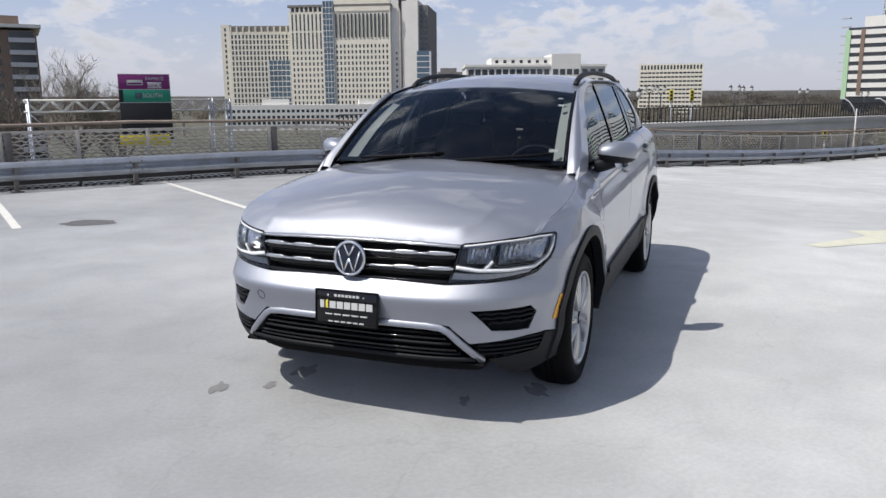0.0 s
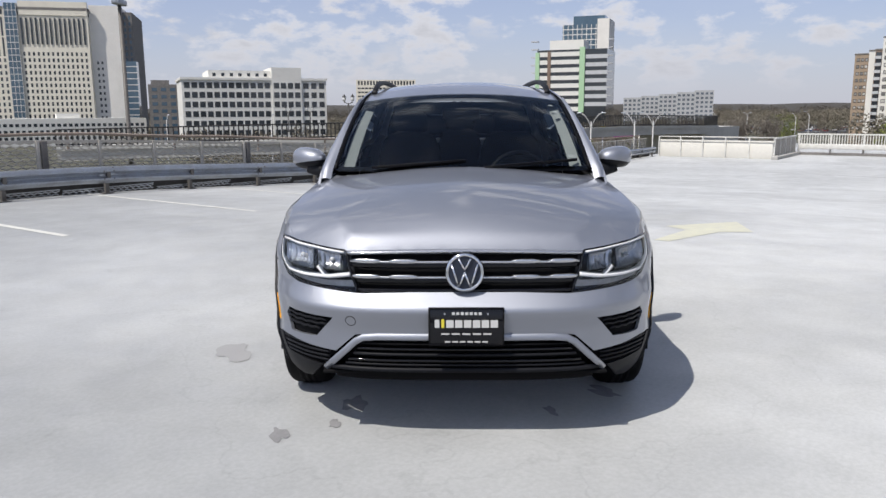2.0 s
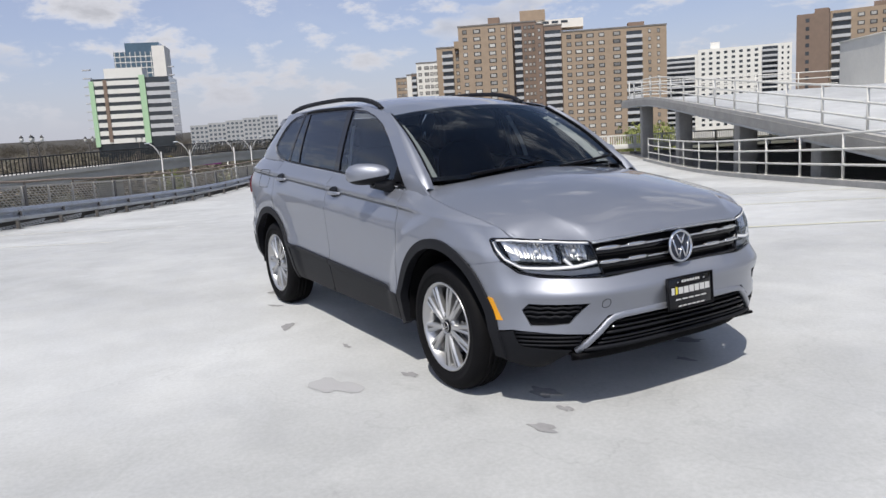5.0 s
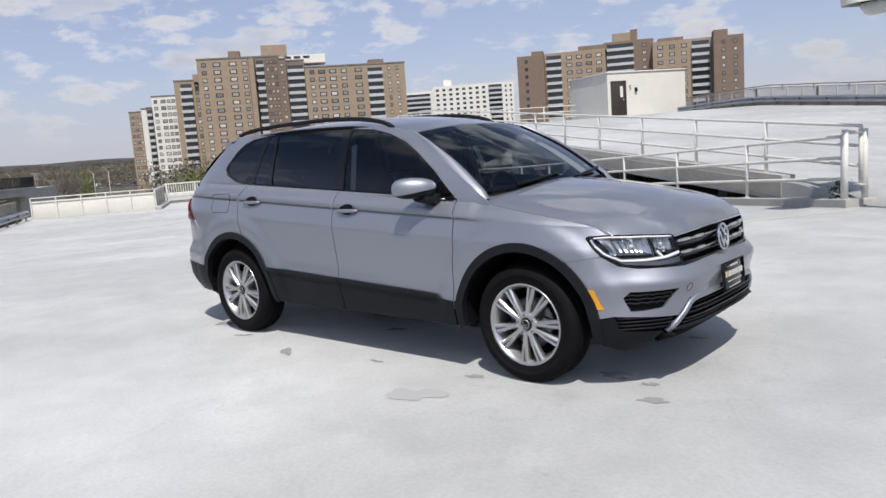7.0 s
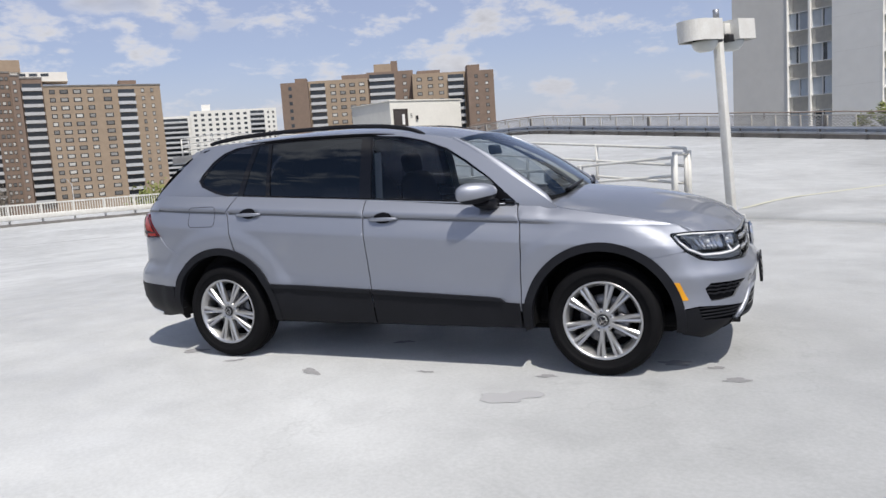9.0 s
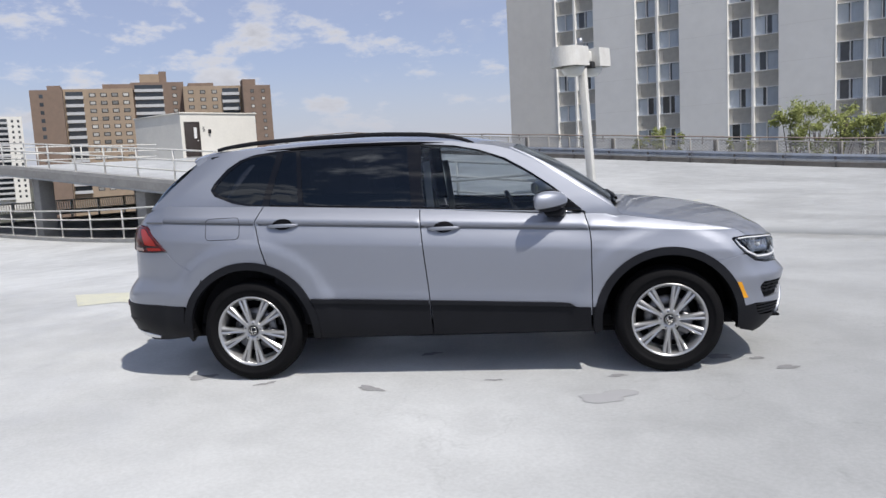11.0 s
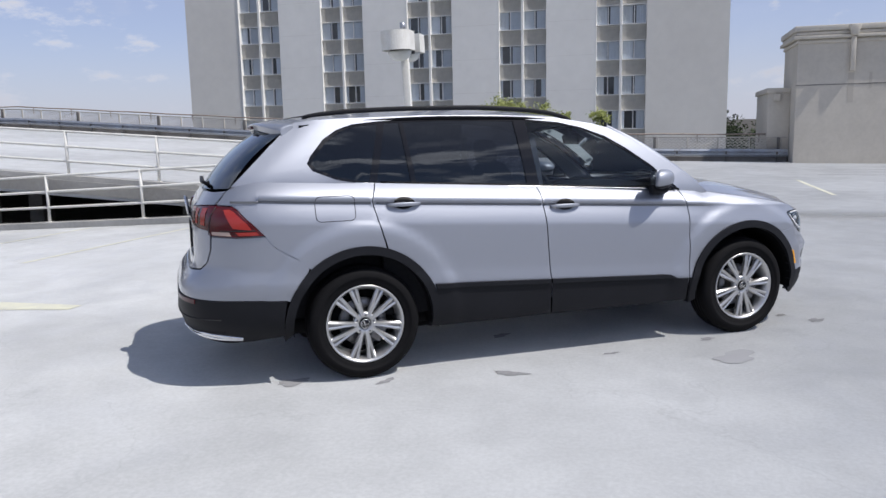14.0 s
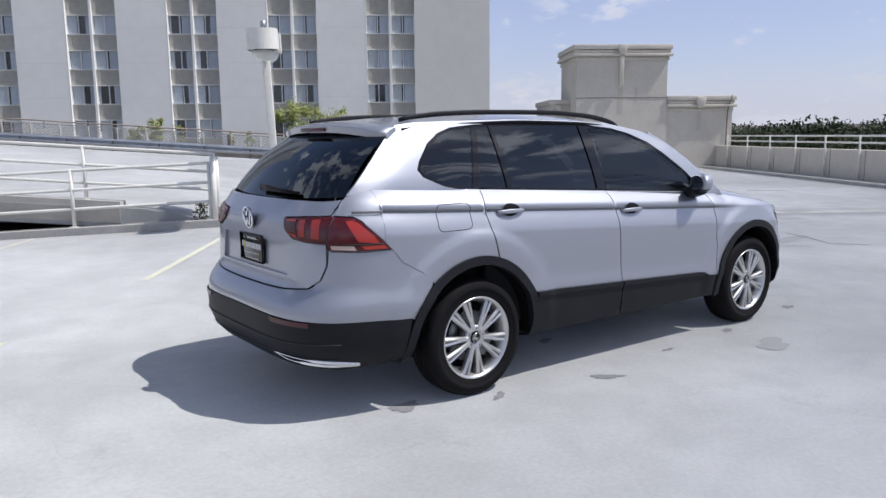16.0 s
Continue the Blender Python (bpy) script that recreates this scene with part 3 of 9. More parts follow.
def sheet(fn, a0, a1, b0, b1, da=0.5, db=1.0, thick=0.35):
    na, nb = max(1, round((a1 - a0) / da)), max(1, round((b1 - b0) / db))
    bm = bmesh.new()
    g = [[bm.verts.new((a0 + (a1 - a0) * i / na, b0 + (b1 - b0) * j / nb, fn(a0 + (a1 - a0) * i / na, b0 + (b1 - b0) * j / nb))) for j in range(nb + 1)] for i in range(na + 1)]
    for i in range(na):
        for j in range(nb):
            bm.faces.new((g[i][j], g[i + 1][j], g[i + 1][j + 1], g[i][j + 1])).smooth = True
    low = {}
    rim = [g[i][0] for i in range(na + 1)] + [g[na][j] for j in range(1, nb + 1)] + [g[i][nb] for i in range(na - 1, -1, -1)] + [g[0][j] for j in range(nb - 1, 0, -1)]
    lowv = [bm.verts.new(v.co - Vector((0, 0, thick))) for v in rim]
    for k in range(len(rim)):
        q = (k + 1) % len(rim)
        bm.faces.new((rim[q], rim[k], lowv[k], lowv[q]))
    gb = [[bm.verts.new(g[i][j].co - Vector((0, 0, thick))) for j in (0, nb)] for i in range(na + 1)]
    for i in range(na):
        bm.faces.new((gb[i][0], gb[i][1], gb[i + 1][1], gb[i + 1][0]))
    return bm


# the fenced edge runs at a small angle to the bays
EDGE = GM @ Matrix.Translation((-36.3, -11.75, 0)) @ pose(0, 0, 0, 0, 0, 2.4) @ Matrix.Translation((36.3, 11.75, 0))
bm = sheet(deck_z, -58, 13.3, -12.6, 8.1)
for v in bm.verts:
    v.co.y = max(v.co.y, -12.4 + 0.0419 * max(0, v.co.x + 36.3))
solid("floor", bm, M_deck, GM, "pale grey coated concrete parking deck with scuffs", "floor", "structure")
solid("ramp", sheet(ramp_z, -42.4, 13.3, 8.1, 28.2), M_deck, GM, "pale grey coated concrete ramp to the next level", "ramp", "structure")
solid("landing", sheet(lambda a, b: ramp_z(-42.4, b), -54, -42.4, 15.0, 30.0, 2, 2), M_deck, GM, "pale grey coated concrete landing at the ramp head", "floor", "structure")
# below the ramp the shade is put into the concrete's darker colour
solid("floor_below", sheet(lambda a, b: ramp_z(a) - 3.1, -42.2, -4.4, 8.0, 28, 2, 4), M_concdark, GM, "concrete floor of the level below, coloured dark for its shade", "floor", "structure")


def run_a(a0, a1, b, fn, y0, y1, z0, z1, step=1.0):
    """A bar along the a axis that follows the deck."""
    bm = bmesh.new()
    n = max(1, round(abs(a1 - a0) / step))
    rows = []
    for i in range(n + 1):
        a = a0 + (a1 - a0) * i / n
        z = fn(a, b)
        rows.append([bm.verts.new((a, b + y, z + q)) for y, q in ((y0, z0), (y1, z0), (y1, z1), (y0, z1))])
    for p, q in zip(rows, rows[1:]):
        for k in range(4):
            bm.faces.new((p[k], p[(k + 1) % 4], q[(k + 1) % 4], q[k]))
    bm.faces.new(rows[0][::-1])
    bm.faces.new(rows[-1])
    bmesh.ops.recalc_face_normals(bm, faces=bm.faces)
    return bm


# edge beam and columns of the ramp, kerb of the deck
solid("ramp_beam", run_a(-42.3, -6.2, 8.3, ramp_z, -0.22, 0.12, -0.28, 0.0), M_conc, GM, "stained concrete edge beam under the ramp", "beam", "structure")
solid("ramp_kerb", run_a(-42.3, -6.2, 8.3, ramp_z, -0.19, 0.09, 0.0, 0.11), M_kerb, GM, "pale concrete kerb along the ramp edge", "kerb", "structure")
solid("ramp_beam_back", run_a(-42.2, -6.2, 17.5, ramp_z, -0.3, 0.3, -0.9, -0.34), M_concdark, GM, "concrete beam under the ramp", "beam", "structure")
solid("kerb", run_a(-34, -4.3, 7.93, deck_z, -0.17, 0.17, 0.0, 0.13), M_kerb, GM, "pale concrete kerb under the pipe railing", "kerb", "structure")
for a, b in [(-14.5, 8.75), (-21.0, 8.75), (-29.5, 8.75), (-38, 8.75), (-14.5, 17.5), (-21.0, 17.5), (-29.5, 17.5), (-38, 17.5), (-14.5, 26.5), (-29.5, 26.5), (-38, 26.5)]:
    solid("column", block(a - 0.32, a + 0.32, b - 0.3, b + 0.3, ramp_z(a) - 3.4, ramp_z(a) - 0.30, 0.03), M_conc, GM, "square concrete column carrying the ramp", "column", "structure")
# these walls too are coloured dark for the shade under the ramp
solid("wall_below", run_a(-42.2, -4.4, 27.6, ramp_z, -0.15, 0.15, -4.0, -0.38), M_concdark, GM, "concrete wall of the level below, coloured dark for its shade", "wall", "structure")
solid("wall_below_end", block(-4.9, -4.6, 8.4, 27.2, -4.5, -0.38, 0), M_concdark, GM, "concrete wall closing the level below, coloured dark for its shade", "wall", "structure")

# ---- painted lines, arrow, stains ----
def paint(poly, name, material, label, m=GM, fn=deck_z, lift=0.004, kind="structure"):
    bm = bmesh.new()
    from mathutils.geometry import delaunay_2d_cdt
    pts = [Vector(p) for p in split(poly, 0.25, 1.0)]
    e = [(i, (i + 1) % len(pts)) for i in range(len(pts))]
    vo, _, fo, *_ = delaunay_2d_cdt(pts, e, [], 1, 1e-5)
    ve = [bm.verts.new((p.x, p.y, fn(p.x, p.y) + lift)) for p in vo]
    for f in fo:
        bm.faces.new([ve[i] for i in f])
    bmesh.ops.recalc_face_normals(bm, faces=bm.faces)
    if sum(f.normal.z for f in bm.faces) < 0:
        bmesh.ops.reverse_faces(bm, faces=bm.faces)
    return solid(name, bm, material, m, label, name.replace("_", " "), kind)


for a, b0, b1 in ((2.55, -10.6, -5.9), (-0.28, -10.6, -5.85), (-3.25, -10.5, -5.9), (-6.2, -10.6, -5.9), (-9.1, -10.6, -5.9), (5.4, -10.6, -5.9),
                  (-3.95, 2.6, 7.55), (-7.5, 2.8, 7.6), (-10.4, 2.8, 7.6)):
    if b0 < 0:
        paint([(a - 0.05, b0), (a + 0.05, b0), (a + 0.05, b1), (a - 0.05, b1)], "parking_line", M_linewhite, "worn off-white parking line on the deck")
    else:
        paint([(a - 0.05, b0), (a + 0.05, b0), (a + 0.05, b1), (a - 0.05, b1)], "parking_line", M_line, "faded pale yellow parking line on the deck")
paint([(-4.07, 9.2), (-3.97, 9.2), (-3.5, 13.4), (-3.6, 13.4)], "parking_line", M_line, "faded pale yellow parking line on the deck", fn=ramp_z)
paint([(1.6, 12.0), (1.7, 12.0), (1.7, 16.6), (1.6, 16.6)], "parking_line", M_line, "faded pale yellow parking line on the deck", fn=ramp_z)
paint([(4.6, 12.0), (4.7, 12.0), (4.7, 16.6), (4.6, 16.6)], "parking_line", M_line, "faded pale yellow parking line on the deck", fn=ramp_z)
paint([(-4.15, 0.10), (-4.15, -0.08), (-5.45, -0.12), (-5.75, -0.50), (-7.15, 0.08), (-5.85, 0.62), (-5.55, 0.28)], "floor_arrow", M_line, "faded pale yellow arrow painted on the deck")
rnd = random.Random(5)
def blot(x, y, rx, ry, ang, material, label, name="stain", rough=0.25):
    n = 22
    pts = []
    ph = [rnd.uniform(0, 6.28) for _ in range(4)]
    for k in range(n):
        t = 2 * math.pi * k / n
        r = 1 + rough * (0.5 * math.sin(2 * t + ph[0]) + 0.35 * math.sin(3 * t + ph[1]) + 0.3 * math.sin(5 * t + ph[2]) + 0.2 * math.sin(7 * t + ph[3]))
        u, v = rx * r * math.cos(t), ry * r * math.sin(t)
        c, s = math.cos(radians(ang)), math.sin(radians(ang))
        pts.append((x + c * u - s * v, y + s * u + c * v))
    paint(pts, name, material, label, m=Matrix.Identity(4), fn=lambda p, q: deck_z(p * math.cos(radians(GA)) + q * math.sin(radians(GA))), lift=0.003)
for x, y, rx, ry, ang in ((2.144, -0.83, 0.075, 0.04, 30), (1.774, -0.537, 0.11, 0.05, 10), (2.02, -0.60, 0.05, 0.025, 0), (-0.545, -1.136, 0.09, 0.045, -20), (-0.25, -0.29, 0.07, 0.04, 10), (-1.83, -0.785, 0.12, 0.05, 15),
                          (1.60, 0.72, 0.10, 0.05, 40), (1.86, 0.42, 0.05, 0.03, 10), (0.25, -1.0, 0.05, 0.02, 0), (-1.30, -0.98, 0.06, 0.03, 30), (1.05, -0.95, 0.06, 0.03, 0)):
    blot(x, y, rx, ry, ang, M_stain, "dark oily spot on the deck", rough=0.5)
for x, y, rx, ry, ang in ((0.946, -1.378, 0.16, 0.11, 20), (-22.0, 15.2, 1.9, 0.14, 47), (-26.8, 20.0, 0.8, 0.12, 60), (-24.5, 12.4, 0.9, 0.10, 50)):
    blot(x, y, rx, ry, ang, M_damp, "faint grey damp patch on the deck", "damp_patch", 0.4)

blot(-1.86, -5.85, 0.36, 0.22, -70, M_oldpatch, "dark grey repair patch on the deck", "deck_patch", 0.2)
# dark seams and a small dark patch on the deck by the end wall
def seam(p, q, w, label="dark open seam in the deck coating"):
    d_ = (Vector(q) - Vector(p)).normalized()
    n_ = Vector((-d_.y, d_.x)) * w
    mid = (Vector(p) + Vector(q)) / 2 + n_ * 1.4
    paint([tuple(Vector(p) - n_ * 0.4), tuple(mid - n_), tuple(Vector(q) - n_ * 0.3), tuple(Vector(q) + n_ * 0.3), tuple(mid + n_), tuple(Vector(p) + n_ * 0.4)], "deck_seam", M_stain, label, m=Matrix.Identity(4), fn=lambda x_, y_: deck_z(x_ * math.cos(radians(GA)) + y_ * math.sin(radians(GA))), lift=0.003)
seam((8.59, 2.86), (8.86, 2.49), 0.03)
seam((6.79, 1.76), (6.17, 0.79), 0.03)
seam((6.17, 0.79), (6.45, 0.4), 0.025)
seam((5.47, 1.12), (5.8, 0.83), 0.02)
blot(6.27, 1.39, 0.45, 0.12, 10, M_damp, "faint grey damp patch on the deck", "damp_patch", 0.3)

# ---- edge fence with guardrail ----
def w_beam(a0, a1, b, fn, facing):
    """A corrugated guardrail beam; facing: the side its bulges look to."""
    prof = [(y, z - 0.06) for y, z in ((0.00, 0.255), (0.012, 0.262), (0.05, 0.288), (0.080, 0.330), (0.080, 0.350), (0.012, 0.402), (0.008, 0.412), (0.012, 0.422), (0.080, 0.474), (0.080, 0.494), (0.05, 0.536), (0.012, 0.562), (0.0, 0.568))]
    bm = bmesh.new()
    n = max(1, round(abs(a1 - a0) / 0.9525))
    rows = []
    for i in range(n + 1):
        a = a0 + (a1 - a0) * i / n
        rows.append([bm.verts.new((a, b + facing * y, fn(a, b) + z)) for y, z in prof] + [bm.verts.new((a, b + facing * (y - 0.006), fn(a, b) + z)) for y, z in prof[::-1]])
    for p, q in zip(rows, rows[1:]):
        for k in range(len(p)):
            bm.faces.new((p[k], p[(k + 1) % len(p)], q[(k + 1) % len(p)], q[k]))
    bm.faces.new(rows[0])
    bm.faces.new(rows[-1][::-1])
    bmesh.ops.recalc_face_normals(bm, faces=bm.faces)
    return bm


def lattice(w, h, dx=0.165, dz=0.062):
    """Expanded metal: rows of wavy strands that touch at their bends."""
    bm = bmesh.new()
    nz_, nx = int(h / dz), int(w / dx * 2)
    t, d = 0.0145, 0.007
    for r in range(nz_ + 1):
        prev = None
        for i in range(nx + 1):
            x = -w / 2 + w * i / nx
            z = r * dz + (dz / 2 if (i + r) % 2 else 0)
            z = min(z, h)
            row = [bm.verts.new((x, y, z + q)) for y, q in ((-d, -t), (d, -t * 0.4), (d, t), (-d, t * 0.4))]
            if prev:
                for k in range(4):
                    bm.faces.new((prev[k], prev[(k + 1) % 4], row[(k + 1) % 4], row[k]))
            prev = row
    return bm


mesh_cache = {}
def shared(name, key, make, material):
    if key not in mesh_cache:
        me = bpy.data.meshes.new(name)
        b = make()
        b.to_mesh(me)
        b.free()
        me.materials.append(material)
        mesh_cache[key] = me
    return mesh_cache[key]


def child(name, me, parent, m):
    o = new(name, me)
    o.parent = parent
    o.matrix_local = m
    return o


PW = 1.20
def edge_fence(a0, a1, b, fn, facing, label, place=GM):
    """Guardrail on posts, with a mesh fence and a pipe behind it; facing +1 looks to +b."""
    g = thing("guardrail", "galvanised corrugated guardrail beam on steel posts along the deck edge", "guardrail", place)
    part("beam", w_beam(a0, a1, b, fn, facing), M_galv, g)
    k = 0
    a = a0 - 0.4
    me = shared("post", "gpost", lambda: merge(block(-0.035, 0.035, -0.07, 0.0, 0.0, 0.50, 0.004), block(-0.035, 0.035, 0, 0.075, 0.26, 0.44), block(-0.10, 0.10, -0.12, 0.05, 0.0, 0.012)), M_post)
    bolts = shared("splice", "gsplice", lambda: merge(*[block(x - 0.014, x + 0.014, 0.066, 0.090, z - 0.014, z + 0.014, 0.003) for x in (-0.10, 0.10) for z in (0.280, 0.424)], *[block(x - 0.014, x + 0.014, 0.02, 0.045, z - 0.014, z + 0.014, 0.003) for x in (-0.11, 0.11) for z in (0.23, 0.475)]), M_post)
    lap = shared("splice_plate", "gsplate", lambda: merge(block(-0.17, 0.17, 0.0805, 0.0850, 0.264, 0.294), block(-0.17, 0.17, 0.0805, 0.0850, 0.410, 0.438), block(-0.17, 0.17, 0.020, 0.026, 0.335, 0.370)), M_galv)
    while a > a1 + 0.3:
        m = pose(a, b, fn(a, b)) if facing > 0 else pose(a, b, fn(a, b), 0, 0, 180)
        child("post", me, g, m)
        if k % 2 == 0:
            child("splice_bolts", bolts, g, m)["kind"] = "stuff"
            child("splice_plate", lap, g, m)
        a -= 1.905
        k += 1
    f = thing("mesh_fence", label, "fence", place)
    fb = b - facing * 0.42
    pm = shared("fence_panel", "fpanel", lambda: lattice(PW - 0.07, 0.84), M_mesh)
    post = shared("post", "fpost", lambda: block(-0.03, 0.03, -0.025, 0.025, 0.0, 0.985, 0.004), M_mesh)
    dark = shared("post", "fpostdark", lambda: merge(block(-0.055, 0.055, -0.03, 0.03, 0.0, 0.97, 0.004), block(-0.10, 0.10, -0.09, 0.09, 0.0, 0.015)), M_post)
    a, k = a0 - 0.2, 0
    while a > a1 + PW:
        z0, z1 = fn(a, b), fn(a - PW, b)
        tilt = math.degrees(math.atan2(z1 - z0, PW))
        fp = child("fence_panel", pm, f, pose(a - PW / 2, fb, (z0 + z1) / 2 + 0.12, 0, tilt, 0))
        fp["kind"] = "stuff"
        child("post", post, f, pose(a, fb + 0.02 * facing, z0))
        if k % 4 == 0:
            child("post", dark, f, pose(a - 0.11, fb + 0.03 * facing, z0))
        a -= PW
        k += 1
    part("top_rail", run_a(a0, a, fb, fn, -0.025, 0.025, 0.945, 0.99), M_mesh, f)
    part("bottom_rail", run_a(a0, a, fb, fn, -0.02, 0.02, 0.09, 0.125), M_mesh, f)
    part("pipe", tube([(a0 - i, fb - facing * 0.35, fn(a0 - i, b) + 1.09 + 0.012 * math.sin(i * 1.7)) for i in range(int(a0 - a1) + 1)], 0.030, 8), M_rust, f, "rusty brown pipe")
    pp = shared("pipe_bracket", "fbracket", lambda: block(-0.02, 0.02, -0.02, 0.02, -0.05, 0.28), M_rust)
    a = a0 - 1.0
    while a > a1 + 1:
        child("pipe_bracket", pp, f, pose(a, fb - facing * 0.35, fn(a, b) + 0.83))
        a -= 2.4
    return f


edge_fence(12.1, -36.3, -11.75, deck_z, 1, "brown-grey expanded metal fence with a rusty top pipe", EDGE)
# near-black kerb gives the dark band below the guardrail
solid("edge_kerb", run_a(12.1, -36.3, -12.15, deck_z, -0.14, 0.10, 0.0, 0.20), M_kerbdark, EDGE, "dark concrete kerb under the edge fence", "kerb", "structure")
# loose strip of expanded metal lying at the foot of the kerb
ls = thing("mesh_strip", "loose dark strip of expanded metal along the kerb foot", "mesh strip", EDGE)
strip_me = shared("strip_length", "estrip", lambda: lattice(1.9, 0.10, 0.13, 0.05), M_galv)
for i in range(17):
    a_ = 8.0 - 1.95 * i
    child("strip_length", strip_me, ls, pose(a_, -11.93 + 0.03 * math.sin(i * 2.1), deck_z(a_) + 0.012, -24 + 9 * math.sin(i * 1.3), 0, 0))["kind"] = "stuff"
edge_fence(6.0, -40.2, 27.35, ramp_z, -1, "grey expanded metal fence along the upper edge of the ramp")
solid("edge_kerb", run_a(6.0, -40.2, 27.55, ramp_z, -0.05, 0.2, 0.0, 0.18), M_concdark, GM, "dark concrete kerb under the upper fence", "kerb", "structure")

# far corner: white panels, a return and a pale slatted fence
zc = deck_z(-36.6)
w = thing("parapet", "off-white concrete parapet panels with a white pipe rail on top", "parapet", GM)
for i in range(5):
    b0 = -11.6 + 1.17 * i
    part("panel", block(-36.66, -36.54, b0 + 0.03, b0 + 1.14, zc, zc + 0.82, 0.01), M_cream, w)
    part("post", block(-36.52, -36.46, b0 - 0.03, b0 + 0.03, zc, zc + 1.08), M_white, w)
part("coping", block(-36.70, -36.50, -11.6, -5.75, zc + 0.82, zc + 0.90), M_cream, w)
part("rail", tube([(-36.6, -11.6, zc + 1.06), (-36.6, -5.75, zc + 1.06)], 0.03, 8), M_white, w)
w = thing("parapet", "off-white slatted return of the parapet beside a low kerb", "parapet", GM)
part("coping", block(-41.8, -36.6, -5.8, -5.68, zc + 0.98, zc + 1.06), M_white, w)
part("base", block(-41.8, -36.0, -5.72, -5.42, zc - 0.05, zc + 0.16, 0.02), M_kerb, w)
for i in range(5):
    part("post", block(-36.7 - 1.25 * i, -36.62 - 1.25 * i, -5.79, -5.70, zc, zc + 1.02), M_white, w)
for i in range(40):
    part("slat", block(-36.72 - 0.127 * i, -36.66 - 0.127 * i, -5.77, -5.74, zc + 0.16, zc + 0.98), M_mesh, w)
w = thing("slatted_fence", "off-white picket fence with a pale guardrail before it", "fence", GM)
for i in range(22):
    b0 = -5.6 + 1.6 * i
    part("post", block(-42.05, -41.95, b0 - 0.05, b0 + 0.05, zc, zc + 1.14), M_white, w)
part("coping", block(-42.06, -41.94, -5.7, 28, zc + 1.08, zc + 1.16), M_white, w)
part("base", block(-42.06, -41.94, -5.7, 28, zc + 0.42, zc + 0.50), M_white, w)
pick = []
for i in range(250):
    b0 = -5.6 + 0.134 * i
    pick.append(block(-42.02, -41.98, b0 - 0.022, b0 + 0.022, zc + 0.45, zc + 1.1))
part("pickets", merge(*pick), M_white, w)["kind"] = "stuff"
part("beam", block(-41.80, -41.70, -5.5, 28, zc + 0.32, zc + 0.60, 0.02), M_white, w)
part("base_beam", block(-41.80, -41.60, -5.5, 28, zc, zc + 0.14), M_concdark, w)

# ---- white pipe railings ----
def railing(path, h, label, spacing=2.28, rails=(1.0, 0.66, 0.32), end=True):
    """path: points on the kerb; posts at even steps."""
    t = thing("pipe_railing", label, "railing", GM)
    pts = [Vector(p) for p in path]
    for k in rails:
        part("rail", tube([p + Vector((0, 0, h * k)) for p in pts], 0.028, 8), M_white, t)
    length, posts = 0.0, [pts[0]]
    for p, q in zip(pts, pts[1:]):
        length += (q - p).length
        if length >= spacing:
            posts.append(q)
            length = 0.0
    me = shared("post", "rpost%g" % h, lambda: merge(tube([(0, 0, 0), (0, 0, h + 0.02)], 0.033, 10), block(-0.07, 0.07, -0.07, 0.07, 0.0, 0.015)), M_white)
    for p in posts:
        child("post", me, t, Matrix.Translation(p))
    return t


railing([(-4.55 - 0.2 * i, 7.93, deck_z(-4.55 - 0.2 * i) + 0.13) for i in range(145)], 1.0, "white-painted pipe railing with three rails on the deck kerb")
railing([(-4.55 - 0.23 * i, 8.28, ramp_z(-4.55 - 0.23 * i) + 0.10) for i in range(156)], 0.95, "white-painted pipe railing with three rails along the ramp")
railing([(-40.6 - 0.2 * i * 0, 8.28 + 0.2 * i, ramp_z(-40.6) + 0.02) for i in range(60)], 1.05, "white-painted pipe railing across the head of the ramp")
t = thing("railing_end", "white-painted steel frame closing the two pipe railings", "railing", GM)
for p in ((-4.47, 7.9), (-4.52, 8.33)):
    part("post", tube([(p[0], p[1], -0.1), (p[0], p[1], 1.17)], 0.05, 10), M_white, t)
part("rail", tube([(-4.47, 7.9, 1.12), (-4.52, 8.33, 1.12)], 0.03, 8), M_white, t)
part("foot", block(-4.62, -4.38, 7.80, 8.45, -0.12, 0.05, 0.02), M_kerb, t)
# weeds by the railing end
def tuft(name, c, r, h, n, material, label, cat="plant", m=GM, size=0.05, seed=1):
    rr = random.Random(seed)
    bm = bmesh.new()
    for _ in range(n):
        d = Vector((rr.gauss(0, 0.45), rr.gauss(0, 0.45), rr.uniform(0, 1)))
        p = Vector(c) + Vector((d.x * r, d.y * r, d.z * h))
        a = Vector((rr.uniform(-1, 1), rr.uniform(-1, 1), rr.uniform(-1, 1))).normalized() * size * rr.uniform(0.6, 1.4)
        b_ = Vector((rr.uniform(-1, 1), rr.uniform(-1, 1), rr.uniform(-1, 1))).normalized() * size * 0.6
        bm.faces.new([bm.verts.new(q) for q in (p - a, p + b_, p + a, p - b_)])
    return bm
wd = thing("weed", "dry low weed growing at the railing foot", "plant", GM)
part("leaves", tuft("w", (-4.75, 8.05, 0.02), 0.16, 0.34, 160, M_leafdark, "", size=0.03, seed=4), M_leafdark, wd)
part("stems", merge(*[tube([(-4.75 + 0.02 * k, 8.05, 0.0), (-4.75 + 0.05 * (k - 2), 8.05 + 0.03 * (k % 3), 0.32)], 0.005, 5) for k in range(5)]), M_bark, wd)

